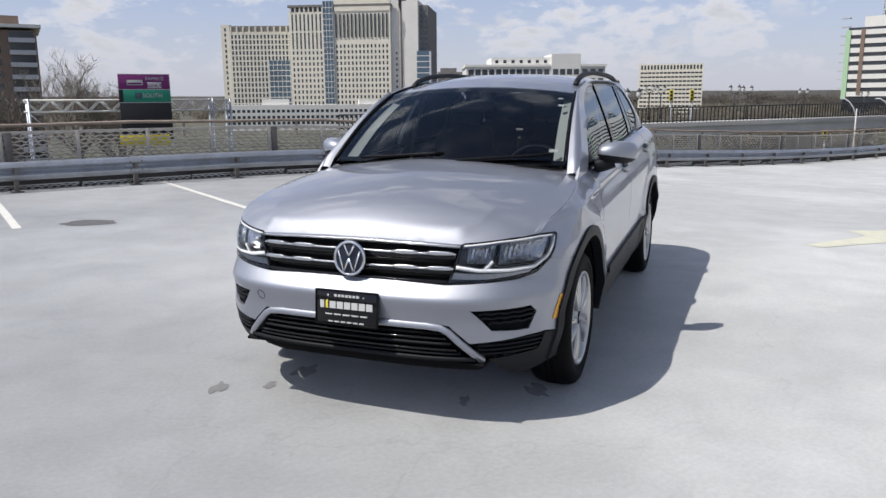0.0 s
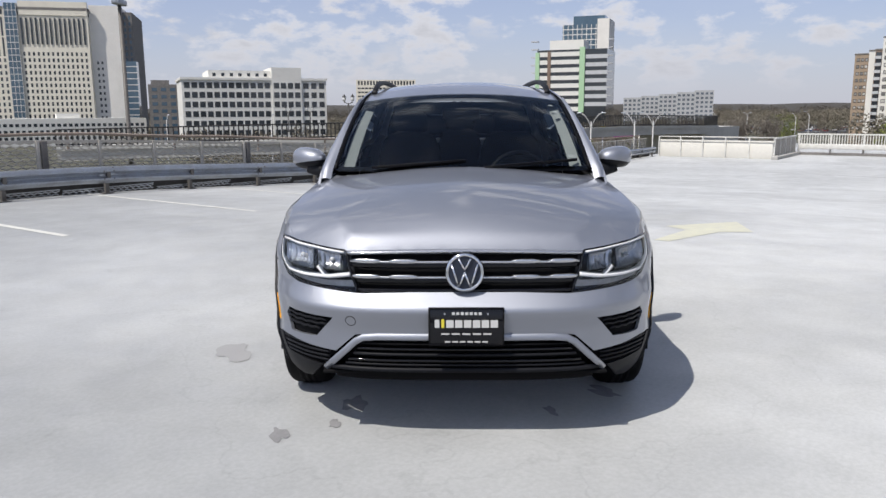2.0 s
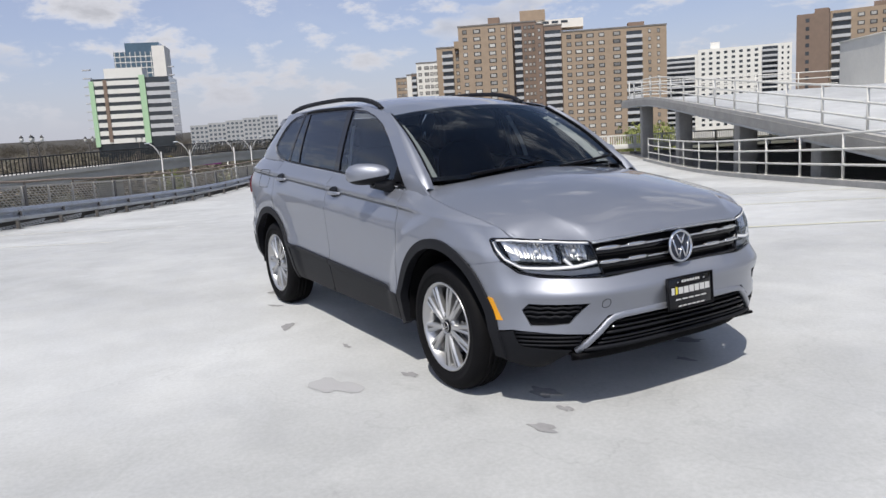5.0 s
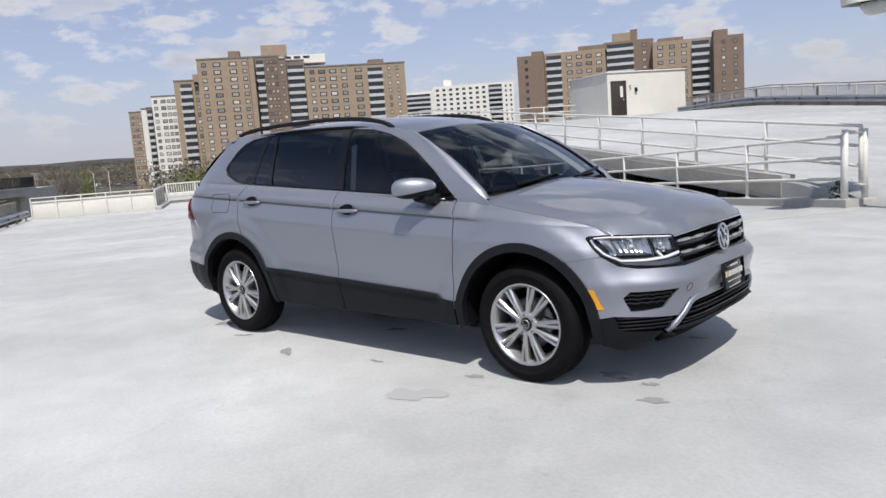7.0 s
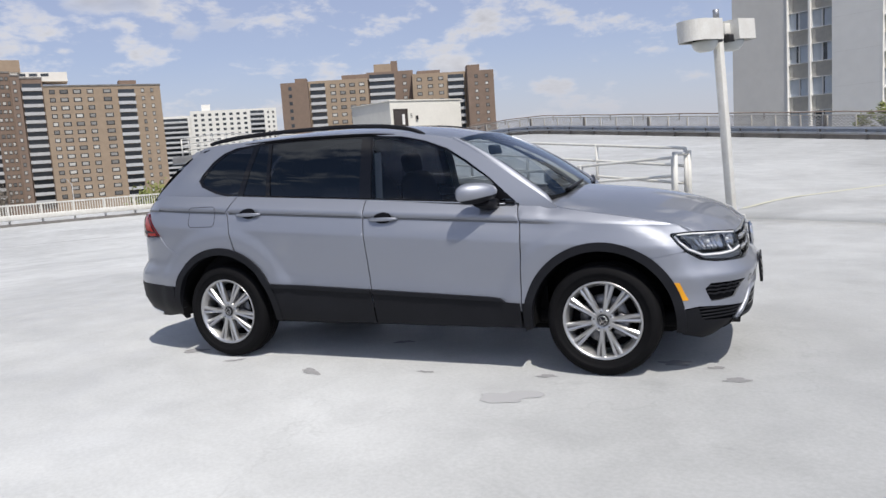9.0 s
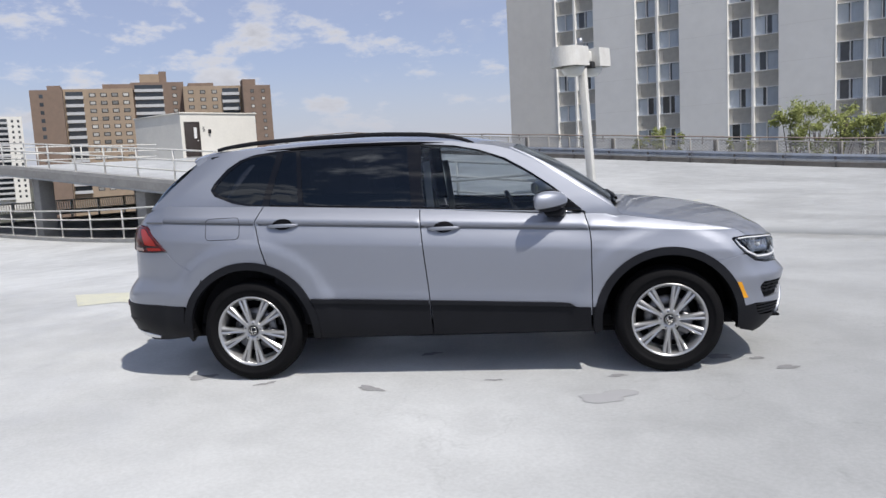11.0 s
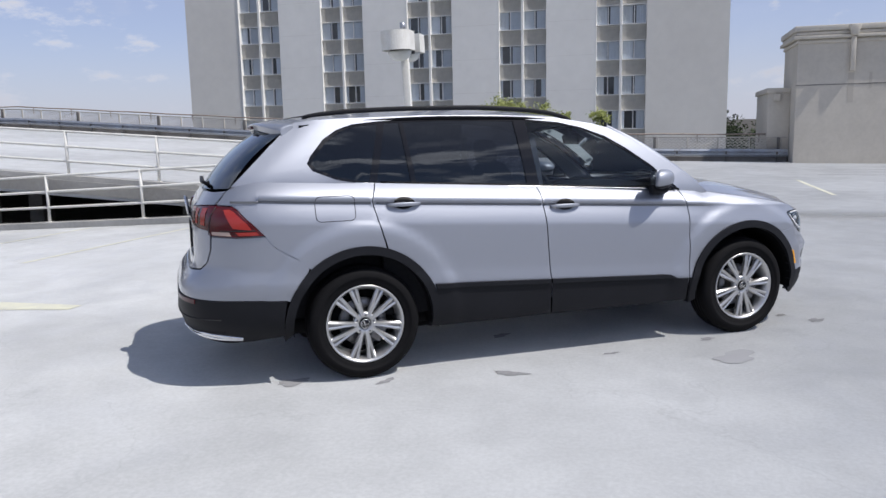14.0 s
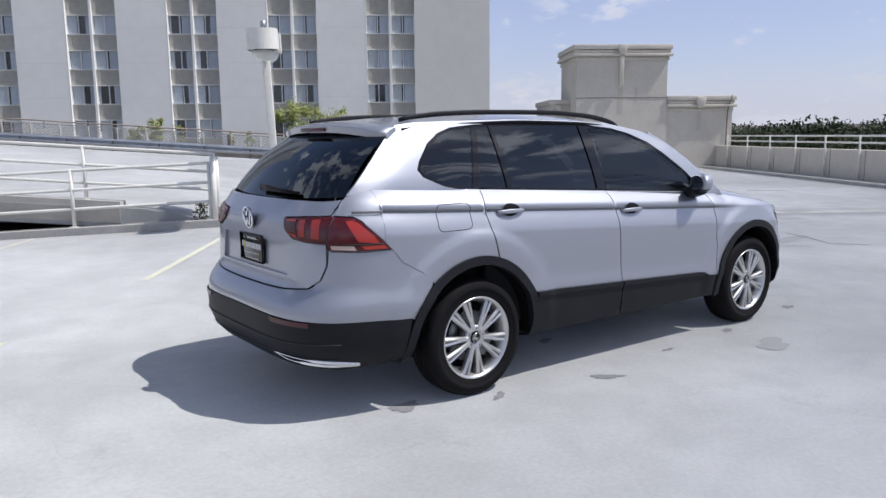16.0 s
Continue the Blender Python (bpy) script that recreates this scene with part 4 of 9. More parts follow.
# ---- stair house on the ramp ----
pz = ramp_z(-41.0) + 0.25
sh = thing("stair_house", "cream rendered stair house with a dark steel door", "stair house", GM @ Matrix.Translation((4.06, -3.28, 1.45)) @ Matrix.Scale(1.15, 4) @ Matrix.Translation((-4.06, 3.28, -1.45)))
part("wall", block(-46.2, -40.45, 22.0, 27.7, pz - 8, pz + 2.72, 0), M_cream, sh)
part("coping", block(-46.28, -40.38, 21.93, 27.78, pz + 2.72, pz + 2.80, 0.01), M_cream, sh)
d = part("door", block(-40.45, -40.39, 22.30, 23.22, pz, pz + 2.12, 0.01), M_door, sh, "dark brown steel door")
part("door_frame", merge(block(-40.45, -40.37, 22.22, 22.30, pz, pz + 2.20), block(-40.45, -40.37, 23.22, 23.30, pz, pz + 2.20), block(-40.45, -40.37, 22.30, 23.22, pz + 2.12, pz + 2.20)), M_door, sh)
part("door_window", block(-40.395, -40.375, 22.86, 23.06, pz + 1.15, pz + 1.85), M_alum, d)
part("door_handle", tube([(-40.37, 23.12, pz + 1.0), (-40.33, 23.12, pz + 1.0), (-40.33, 23.02, pz + 1.0)], 0.02, 6), M_alum, d)
part("wall_light", block(-40.46, -40.32, 23.94, 24.10, pz + 1.45, pz + 1.72, 0.02), M_iron, sh, "small dark wall light")
def lettering(text, size, m, material, name="lettering", parent=None):
    cu_ = bpy.data.curves.new(name, "FONT")
    cu_.body, cu_.size, cu_.align_x, cu_.align_y, cu_.extrude = text, size, "CENTER", "CENTER", 0.004
    ob_ = new(name, cu_)
    dg = bpy.context.evaluated_depsgraph_get()
    me = bpy.data.meshes.new_from_object(ob_.evaluated_get(dg))
    bpy.data.objects.remove(ob_)
    me.materials.append(material)
    o = new(name, me)
    o.parent = parent
    o.matrix_local = m
    return o
lettering("5", 0.42, pose(-40.435, 23.62, pz + 1.72, 90, 0, 90), M_iron, "level_number", sh)
tagged(sh, "cream rendered stair house with a dark steel door")

# ---- lamp post ----
lp = thing("lamp_post", "white square lamp post with two D-shaped hooded lamp heads", "lamp post", Matrix.Translation((1.75, 8.51, 0.0)) @ Matrix.Rotation(radians(3.6), 4, Vector((0.46, -0.88, 0))) @ pose(0, 0, 0, 0, 0, 62))
part("pole", block(-0.065, 0.065, -0.065, 0.065, 0.0, 3.22, 0.012), M_white, lp)
part("base_plate", block(-0.16, 0.16, -0.16, 0.16, -0.04, 0.03, 0.01), M_white, lp)
M_bowl = mat("prism_lens", (0.62, 0.64, 0.62), 0.25, coat=0.4)
for s in (-1, 1):
    part("arm", block(min(s * 0.08, s * 0.30), max(s * 0.08, s * 0.30), -0.10, 0.10, 3.06, 3.24, 0.01), M_white, lp)
    # hood: straight sides, round outer end, open below
    rim_ = [(0.24, -0.25)] + [(0.70 + 0.25 * math.cos(radians(t_)), 0.25 * math.sin(radians(t_))) for t_ in range(-90, 91, 10)] + [(0.24, 0.25)]
    bm = bmesh.new()
    up_, lo_, inn = ([bm.verts.new((s * x_ * k_ + s * (1 - k_) * 0.55, y_ * k_, z_)) for x_, y_ in rim_] for z_, k_ in ((3.29, 1.0), (2.96, 1.0), (2.96, 0.97)))
    top_ = [bm.verts.new((s * x_ * 0.97 + s * 0.03 * 0.55, y_ * 0.97, 3.27)) for x_, y_ in rim_]
    for q_ in range(len(rim_)):
        p_ = (q_ + 1) % len(rim_)
        bm.faces.new((up_[q_], up_[p_], lo_[p_], lo_[q_]))
        bm.faces.new((lo_[q_], lo_[p_], inn[p_], inn[q_]))
        bm.faces.new((inn[q_], inn[p_], top_[p_], top_[q_]))
    bm.faces.new(up_)
    bm.faces.new(top_[::-1])
    bmesh.ops.recalc_face_normals(bm, faces=bm.faces)
    h_ = part("lamp_head", bm, M_white, lp)
    part("ballast_box", block(min(s * 0.09, s * 0.52), max(s * 0.09, s * 0.52), -0.15, 0.15, 2.93, 3.05, 0.015), M_iron, h_)
    ls = lathe([(0.0005, 0.02), (0.20, 0.02), (0.21, 0.0), (0.20, -0.05), (0.16, -0.115), (0.10, -0.15), (0.0005, -0.16)], 28)
    bmesh.ops.transform(ls, matrix=pose(s * 0.40, 0, 2.95) @ pose(0, 0, 0, 90, 0, 0), verts=ls.verts)
    part("lens", ls, M_bowl, h_, "ribbed glass bowl")
part("sensor", tube([(0, 0, 3.26), (0, 0, 3.34), (0, 0, 3.345), (0, 0, 3.48)], lambda t: 0.015 if t < 0.5 else 0.05, 10), M_galv, lp)

# ---- plastered tower and the end wall ----
tw = thing("parapet_tower", "beige rendered corner tower with moulded cornice and lower wing", "tower", GM)
def courses(a0, a1, b0, b1, ztop):
    for h, o in ((0.0, 0.16), (-0.22, 0.10), (-0.36, 0.18), (-0.52, 0.06)):
        part("cornice", block(a0 - o, a1 + o, b0 - o, b1 + o, ztop + h - (0.2 if h == 0 else 0.12), ztop + h, 0.015), M_tower, tw)
TB = 26.5
part("wall", block(6.07, 9.92, TB, TB + 3.2, -0.4, 4.95), M_tower, tw)
courses(6.07, 9.92, TB, TB + 3.2, 5.16)
part("wall", block(9.92, 12.80, TB + 0.08, 31.5, -0.4, 2.9), M_tower, tw)
courses(10.12, 12.76, TB + 0.10, 31.5, 3.05)
part("wall", block(5.25, 6.07, TB + 1.3, 31.5, -0.4, 2.95, 0.02), M_tower, tw)
part("coping", block(5.17, 6.07, TB + 1.22, 31.5, 2.78, 2.98, 0.02), M_tower, tw)
part("joint", block(6.05, 9.94, TB - 0.012, TB, 2.97, 3.005), M_concdark, tw)
part("downpipe", block(7.86, 8.02, TB - 0.18, TB - 0.02, 3.45, 4.85, 0.02), M_tower, tw)
bm = block(7.74, 8.14, TB - 0.34, TB - 0.05, 4.74, 5.14, 0.02)
for v in bm.verts:
    if v.co.z < 4.9:
        v.co.x = 7.94 + (v.co.x - 7.94) * 0.55
part("scupper", bm, M_tower, tw)
bm = block(11.16, 11.56, TB - 0.26, TB + 0.04, 2.52, 2.98, 0.02)
for v in bm.verts:
    if v.co.z < 2.7:
        v.co.x = 11.36 + (v.co.x - 11.36) * 0.5
part("scupper", bm, M_tower, tw)
part("conduit", tube([(12.55, TB + 0.05, 0.9), (12.58, TB + 0.05, 2.4), (12.66, TB - 0.12, 2.95), (12.7, TB - 0.1, 3.06)], 0.02, 6), M_concdark, tw)
part("wall_light", block(5.45, 5.7, TB + 1.12, TB + 1.3, 2.45, 2.75, 0.03), M_tower, tw)
for x_, w_, h_ in ((7.94, 0.10, 1.1), (8.6, 0.05, 0.6), (11.36, 0.09, 0.9)):
    part("water_stain", block(x_ - w_, x_ + w_, TB - 0.006 if x_ < 10 else TB + 0.074, TB if x_ < 10 else TB + 0.08, (3.4 if x_ < 10 else 2.5) - h_, 3.4 if x_ < 10 else 2.5), M_streak, tw)
ew = thing("parapet", "grey rendered end parapet with a white pipe rail", "parapet", GM)
part("wall", block(12.15, 12.5, -12.6, TB + 0.08, -0.5, 0.95), M_tower, ew)
part("base", block(11.5, 12.15, -12.6, TB + 0.06, -0.2, 0.10, 0.02), M_kerb, ew)
for i in range(21):
    part("joint", block(12.142, 12.15, -12.0 + 1.85 * i, -11.97 + 1.85 * i, 0.10, 0.95), M_concdark, ew)
for z in (1.16, 1.36):
    part("rail", tube([(12.12, -12.5, z), (12.12, 25.2, z)], 0.028, 8), M_white, ew)
me = shared("post", "epost", lambda: tube([(0, 0, 0.05), (0, 0, 1.38)], 0.03, 8), M_white)
for i in range(21):
    child("post", me, ew, pose(12.07, 25.2 - 1.85 * i, 0))
for p in ((6.5, 19, 0.9, 0.05), (8.2, 13.5, 0.5, 0.06), (9.4, 16.5, 0.6, 0.05), (7.4, 22, 1.2, 0.05)):
    paint([(p[0] - p[2], p[1] - p[3]), (p[0] + p[2], p[1] - p[3] * 2), (p[0] + p[2], p[1] + p[3]), (p[0] - p[2], p[1] + p[3] * 2)], "damp_patch", M_damp, "dark damp streak on the deck", fn=ramp_z)

# ---- hotel ----
ht = thing("hotel", "pale precast concrete hotel slab with paired window columns", "hotel", GM @ Matrix.Translation((-41.93, 68.7, -0.06)) @ pose(0, 0, 0, 0, 0, 1.11) @ Matrix.Diagonal((1.2266, 1.21, 1.21, 1)) @ Matrix.Translation((34.35, -55, 0)))
HB = 55.0
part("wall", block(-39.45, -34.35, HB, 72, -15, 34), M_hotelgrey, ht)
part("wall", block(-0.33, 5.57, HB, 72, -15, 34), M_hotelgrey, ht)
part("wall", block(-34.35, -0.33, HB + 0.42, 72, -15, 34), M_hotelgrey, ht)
cols = [-34.35 + 7.56 * k for k in range(5)]
edges = [v for c in cols for v in (c, c + 3.78)][1:-1]
for k in range(0, len(edges), 2):
    part("wall_panel", block(edges[k], edges[k + 1], HB - 0.05, HB + 0.4, -15, 34), M_hotel, ht)
FH = 2.66
for i in range(-6, 13):
    z = 5.32 + FH * i
    for k in range(0, len(edges), 2):
        part("panel_joint", block(edges[k] + 0.05, edges[k + 1] - 0.05, HB - 0.054, HB - 0.048, z - 0.9, z - 0.88), M_hotelgrey, ht)
win = shared("window", "hotelwin", lambda: block(-0.84, 0.84, 0.10, 0.14, 0, 1.36), M_dimroom)
fr = shared("window_frame", "hotelframe", lambda: merge(block(-0.93, -0.84, -0.07, 0.12, -0.05, 1.42), block(0.84, 0.93, -0.07, 0.12, -0.05, 1.42), block(-0.84, 0.84, -0.07, 0.12, 1.36, 1.42), block(-0.90, 0.90, -0.12, 0.12, -0.08, 0.0), block(-0.035, 0.035, -0.04, 0.10, 0, 1.36)), M_alum)
lv = shared("louvre", "hotellouvre", lambda: merge(block(-0.9, 0.9, 0.05, 0.1, 0, 1.10), block(-0.9, 0.9, -0.02, 0.06, 0.98, 1.10), block(-0.9, -0.55, -0.01, 0.06, 0.0, 0.98), *[block(-0.52, 0.88, -0.02, 0.06, 0.10 + 0.125 * k, 0.17 + 0.125 * k) for k in range(7)], block(-0.9, 0.9, -0.04, 0.06, -0.04, 0.03)), M_louvre)
def drape(x0, x1):
    """A hanging curtain with folds."""
    n_ = max(3, int((x1 - x0) / 0.055))
    bm_ = bmesh.new()
    v_ = [[bm_.verts.new((x0 + (x1 - x0) * i / n_, 0.07 + 0.022 * (i % 2), z_)) for z_ in (0.01, 1.35)] for i in range(n_ + 1)]
    for p_, q_ in zip(v_, v_[1:]):
        bm_.faces.new((p_[0], q_[0], q_[1], p_[1]))
    return bm_
drapes, drapes_b = [], []
for k, (xa, xb) in enumerate(((0.04, 0.05), (0.25, 0.0), (0.0, 0.32), (0.10, 0.45), (0.50, 0.20), (0.03, 0.03), (0.62, 0.12), (0.08, 0.10))):
    drapes.append(shared("curtain", "drape%d" % k, lambda: drape(-0.84, -0.035 - xa), M_curtain))
    drapes_b.append(shared("curtain", "drapeb%d" % k, lambda: drape(0.035 + xb, 0.84), M_curtain))
rw = random.Random(21)
for c in cols:
    part("mullion", block(c + 1.80, c + 1.98, HB - 0.02, HB + 0.40, -15, 34), M_hotel, ht)
    part("reveal", block(c + 0.0, c + 0.05, HB - 0.06, HB + 0.40, -15, 34), M_hotel, ht)
    for i in range(-5, 11):
        z = 3.98 + FH * i
        for x in (0.92, 2.86):
            fo = child("window_frame", fr, ht, pose(c + x, HB + 0.24, z + 0.02))
            child("window", win, fo, Matrix.Identity(4))
            child("curtain", rw.choice(drapes), fo, Matrix.Identity(4))
            child("curtain", rw.choice(drapes_b), fo, Matrix.Identity(4))
            child("louvre", lv, ht, pose(c + x, HB + 0.24, z - 1.18))

# shrubs behind the upper fence
def shrub(c, r, h, seed, material, label):
    s_ = thing("shrub", label, "shrub", GM)
    rr = random.Random(seed)
    stems = []
    for k in range(9):
        tip = Vector(c) + Vector((rr.gauss(0, r * 0.45), rr.gauss(0, r * 0.4), h * rr.uniform(0.6, 0.98)))
        stems.append(tube([c, Vector(c).lerp(tip, 0.5) + Vector((rr.gauss(0, 0.1), rr.gauss(0, 0.1), 0.1)), tip], lambda t: 0.05 * (1 - t) + 0.008, 5))
    part("stems", merge(*stems), M_bark, s_)["kind"] = "stuff"
    bm = bmesh.new()
    # uneven clumps of leaves gathered round the stem tips
    clumps = [(Vector((rr.gauss(0, r * 0.55), rr.gauss(0, r * 0.4), h * (1 - abs(rr.gauss(0, 0.32))))), r * rr.uniform(0.16, 0.42)) for _ in range(22)]
    for _ in range(int(2600 * r)):
        c_, q = rr.choice(clumps)
        p = Vector(c) + c_ + Vector((rr.gauss(0, 0.6), rr.gauss(0, 0.6), rr.gauss(0, 0.5))) * q
        p.z = max(p.z, c[2] + 0.1)
        a_ = Vector((rr.gauss(0, 1), rr.gauss(0, 1), rr.gauss(0, 1))).normalized() * rr.uniform(0.04, 0.09)
        b_ = a_.orthogonal().normalized() * 0.03
        bm.faces.new([bm.verts.new(v) for v in (p - a_, p + b_, p + a_, p - b_)])
    part("leaves", bm, material, s_)
for k, (a, r_, top) in enumerate(((-6.7, 0.75, 2.75), (-5.8, 0.7, 3.0), (-4.8, 0.8, 2.75), (-3.7, 0.65, 2.4), (-1.7, 0.5, 2.25), (-13.9, 0.4, 2.15), (-12.9, 0.45, 2.35), (-11.8, 0.25, 2.0), (-9.5, 0.2, 1.8), (-8.6, 0.22, 1.75))):
    shrub((a, 31.5, -1.0), r_, top + 1.0, k + 1, M_shrub, "young yellow-green shrub behind the upper fence")




# ---- the car ----
car = new("car")
tagged(car, "silver metallic compact crossover parked on the open roof deck", "car")


def pair(name, bm, mat, parent=None, label=""):
    """A part of the right flank and its twin on the left."""
    left = mirrored(bm)
    if parent is None:
        return part(name, bm, mat, car, label), part(name, left, mat, car, label)
    return part(name, bm, mat, parent[0], label), part(name, left, mat, parent[1], label)


def flank(poly, mat, name, off=0.0, step=0.04, holes=(), depth=0.014, parent=None, label="", fn=side, crease=True):
    """A panel of the flank from a polygon of (x, z); its rows follow the crease."""
    to = lambda p: (p[0], p[1] - z_crease(p[0])) if crease else p
    lift = lambda u, v, o: fn(u, v + z_crease(u) if crease else v, off + o)
    rows = (-0.146, -0.1305, -0.115, -0.075, -0.04, -0.018, -0.0032, 0.0005) if crease else ()
    dense = lambda pl: split(pl, 0.03, 1.0)
    bm = panel([to(p) for p in dense(poly)], lift, step, [[to(p) for p in dense(h)] for h in holes], depth=depth, rows=rows)
    bmesh.ops.recalc_face_normals(bm, faces=bm.faces)
    c = sum((f.normal.y * f.calc_area() for f in bm.faces))
    if c > 0:
        bmesh.ops.reverse_faces(bm, faces=bm.faces)
    return pair(name, bm, mat, parent, label)


GAP = 0.0035
a_gap = [(0.875, 1.064), (0.905, 0.95), (0.91, 0.88), (0.905, 0.40)]
b_gap = [(-0.205, 1.128), (-0.195, 1.01), (-0.15, 0.50), (-0.146, 0.40)]
c_gap = [(-1.285, 1.189), (-1.325, 1.09), (-1.30, 0.98)]
fa = lambda a0, a1, n=24: arc(WB, HUB, ARCH, a0, a1, n)
ra = lambda a0, a1, n=24: arc(-WB, HUB, ARCH, a0, a1, n)
# front door
front_doors = flank([(x - GAP, z) for x, z in a_gap] + [(x + GAP, z) for x, z in b_gap[::-1]] + [(0.3, z_belt(0.3))], M_paint, "front_door")
# rear door: its back edge follows the wheel arch
rear_doors = flank([(x - GAP, z) for x, z in b_gap] + [(-0.90, 0.40)] + [(x + 0.004, z) for x, z in ra(9, 72, 12)] + [(x + GAP, z) for x, z in c_gap[::-1]], M_paint, "rear_door")
# front fender
fender = [(0.905 + GAP, 0.44)] + [(x + GAP, z) for x, z in a_gap[::-1][1:]] + [(0.93, 1.085), (1.025, 1.082)] + [(x, seam_z(x) - 0.003) for x in (1.06, 1.10, 1.157, 1.22, 1.3, 1.4, 1.5, 1.6, 1.7, 1.78, 1.85, 1.90)] + [(1.932, 0.866), (1.90, 0.864), (1.806, 0.860), (1.798, 0.850), (1.832, 0.803), (1.876, 0.757), (1.70, 0.729)] + fa(54, 169, 26)
flank(fender, M_paint, "front_fender", step=0.035)
# rear quarter, up to the lamp and the bumper
quarter = [(x - GAP, z) for x, z in c_gap] + ra(73, 131, 14) + [(-1.80, 0.787), (-1.90, 0.845), (-1.962, 0.919), (-1.995, 0.952), (-1.995, 1.222), (-1.80, 1.212), (-1.55, 1.199), (-1.4, 1.195)]
flank(quarter, M_paint, "rear_quarter_panel", step=0.035)
# dark lower cladding of the doors and the arches
flank([(0.895, 0.292), (0.895, 0.452), (-0.15 + 0.006, z_sill(-0.15)), (-0.136, 0.292)], M_clad, "door_cladding", off=0.007, depth=0.02, parent=front_doors, label="dark grey plastic lower door cladding")
flank([(-0.147, 0.292), (-0.156, z_sill(-0.15))] + [(-0.948, z_sill(-0.948)), (-0.922, 0.42), (-0.916, 0.292)], M_clad, "door_cladding", off=0.007, depth=0.02, parent=rear_doors, label="dark grey plastic lower door cladding")
flank([(0.80, 0.459), (0.76, 0.482), (0.70, 0.489), (-0.15, z_sill(-0.15) + 0.030), (-0.15, z_sill(-0.15) + 0.002)], M_clad, "cladding_rib", off=0.019, depth=0.02, parent=front_doors)
flank([(-0.16, z_sill(-0.15) + 0.002), (-0.16, z_sill(-0.15) + 0.030), (-0.956, z_sill(-0.95) + 0.030), (-0.948, z_sill(-0.95) + 0.002)], M_clad, "cladding_rib", off=0.019, depth=0.02, parent=rear_doors)
rocker = grid_sheet(lambda u, v: Vector((-0.93 + 1.86 * u, -interp([(0, 0.64), (0.35, 0.80), (0.8, 0.862), (1, 0.862)], v), 0.232 + 0.09 * v)), 30, 6)
pair("rocker_panel", rocker, M_clad)
flank([(0.9085, 0.292), (0.9085, 0.452), (0.928, 0.452), (0.916, 0.292)], M_clad, "fender_cladding", off=0.007, depth=0.02)
for c, e0, e1 in ((WB, -9, 189), (-WB, -8, 190)):
    ring = arc(c, HUB, ARCH + 0.004, e0, e1, 40) + arc(c, HUB, ARCH - 0.048, e1 - (2 if c > 0 else 6), e0, 40)
    flank(ring, M_clad, "wheel_arch_trim", off=0.012, step=0.05, depth=0.05, crease=False)
# wheel housings
for c in (WB, -WB):
    bm = bmesh.new()
    rs = [[bm.verts.new((c + 0.43 * math.cos(radians(t)), y, HUB + 0.43 * math.sin(radians(t)))) for y in (-0.88, -0.55)] for t in range(-6, 187, 8)]
    for p, q in zip(rs, rs[1:]):
        bm.faces.new((p[0], p[1], q[1], q[0])).smooth = True
    bm.faces.new([r[1] for r in rs])
    pair("wheel_housing", bm, M_black)

# glass of the flanks, its black frames and the pillars
win_f = [(0.835, 1.092), (0.66, 1.238), (0.50, 1.345), (0.36, 1.425), (0.20, 1.489), (0.05, 1.523), (-0.10, 1.540), (-0.20, 1.546), (-0.185, 1.135), (0.3, 1.107)]
win_r = [(-0.275, 1.549), (-0.6, 1.558), (-0.85, 1.561), (-1.17, 1.551), (-1.262, 1.19), (-0.7, 1.162), (-0.26, 1.138)]
win_q = [(-1.215, 1.548), (-1.36, 1.533), (-1.46, 1.504), (-1.55, 1.44), (-1.635, 1.35), (-1.655, 1.315), (-1.63, 1.285), (-1.50, 1.232), (-1.31, 1.193)]
opening = [(0.868, 1.077), (0.68, 1.24), (0.51, 1.358), (0.37, 1.44), (0.20, 1.502), (0.03, 1.540), (-0.2, 1.561), (-0.6, 1.573), (-0.9, 1.575), (-1.2, 1.565), (-1.38, 1.547), (-1.48, 1.515), (-1.57, 1.457), (-1.655, 1.362), (-1.68, 1.315), (-1.65, 1.272), (-1.51, 1.215), (-1.30, 1.176), (-0.7, 1.142), (0.3, 1.088)]
flank(opening, M_gloss, "window_surround", off=-0.006, step=0.06, holes=(win_f, win_r, win_q), depth=0.02, fn=glasshouse, crease=False)
flank(win_f, M_glass, "front_side_window", off=-0.009, step=0.07, depth=0, fn=glasshouse, crease=False, parent=front_doors, label="lightly tinted side window")
flank(win_r, M_tint, "rear_side_window", off=-0.009, step=0.07, depth=0, fn=glasshouse, crease=False, parent=rear_doors, label="dark privacy glass")
flank(win_q, M_tint, "quarter_window", off=-0.009, step=0.07, depth=0, fn=glasshouse, crease=False, label="dark privacy glass")
flank([(-1.047, 1.178), (-1.012, 1.176), (-1.052, 1.560), (-1.078, 1.559)], M_gloss, "window_bar", off=-0.002, depth=0.01, fn=glasshouse, crease=False, parent=rear_doors)
flank([(-0.175, 1.135), (-0.262, 1.139), (-0.294, 1.558), (-0.216, 1.556)], M_gloss, "pillar_trim", off=-0.001, depth=0.01, fn=glasshouse, crease=False, parent=rear_doors)
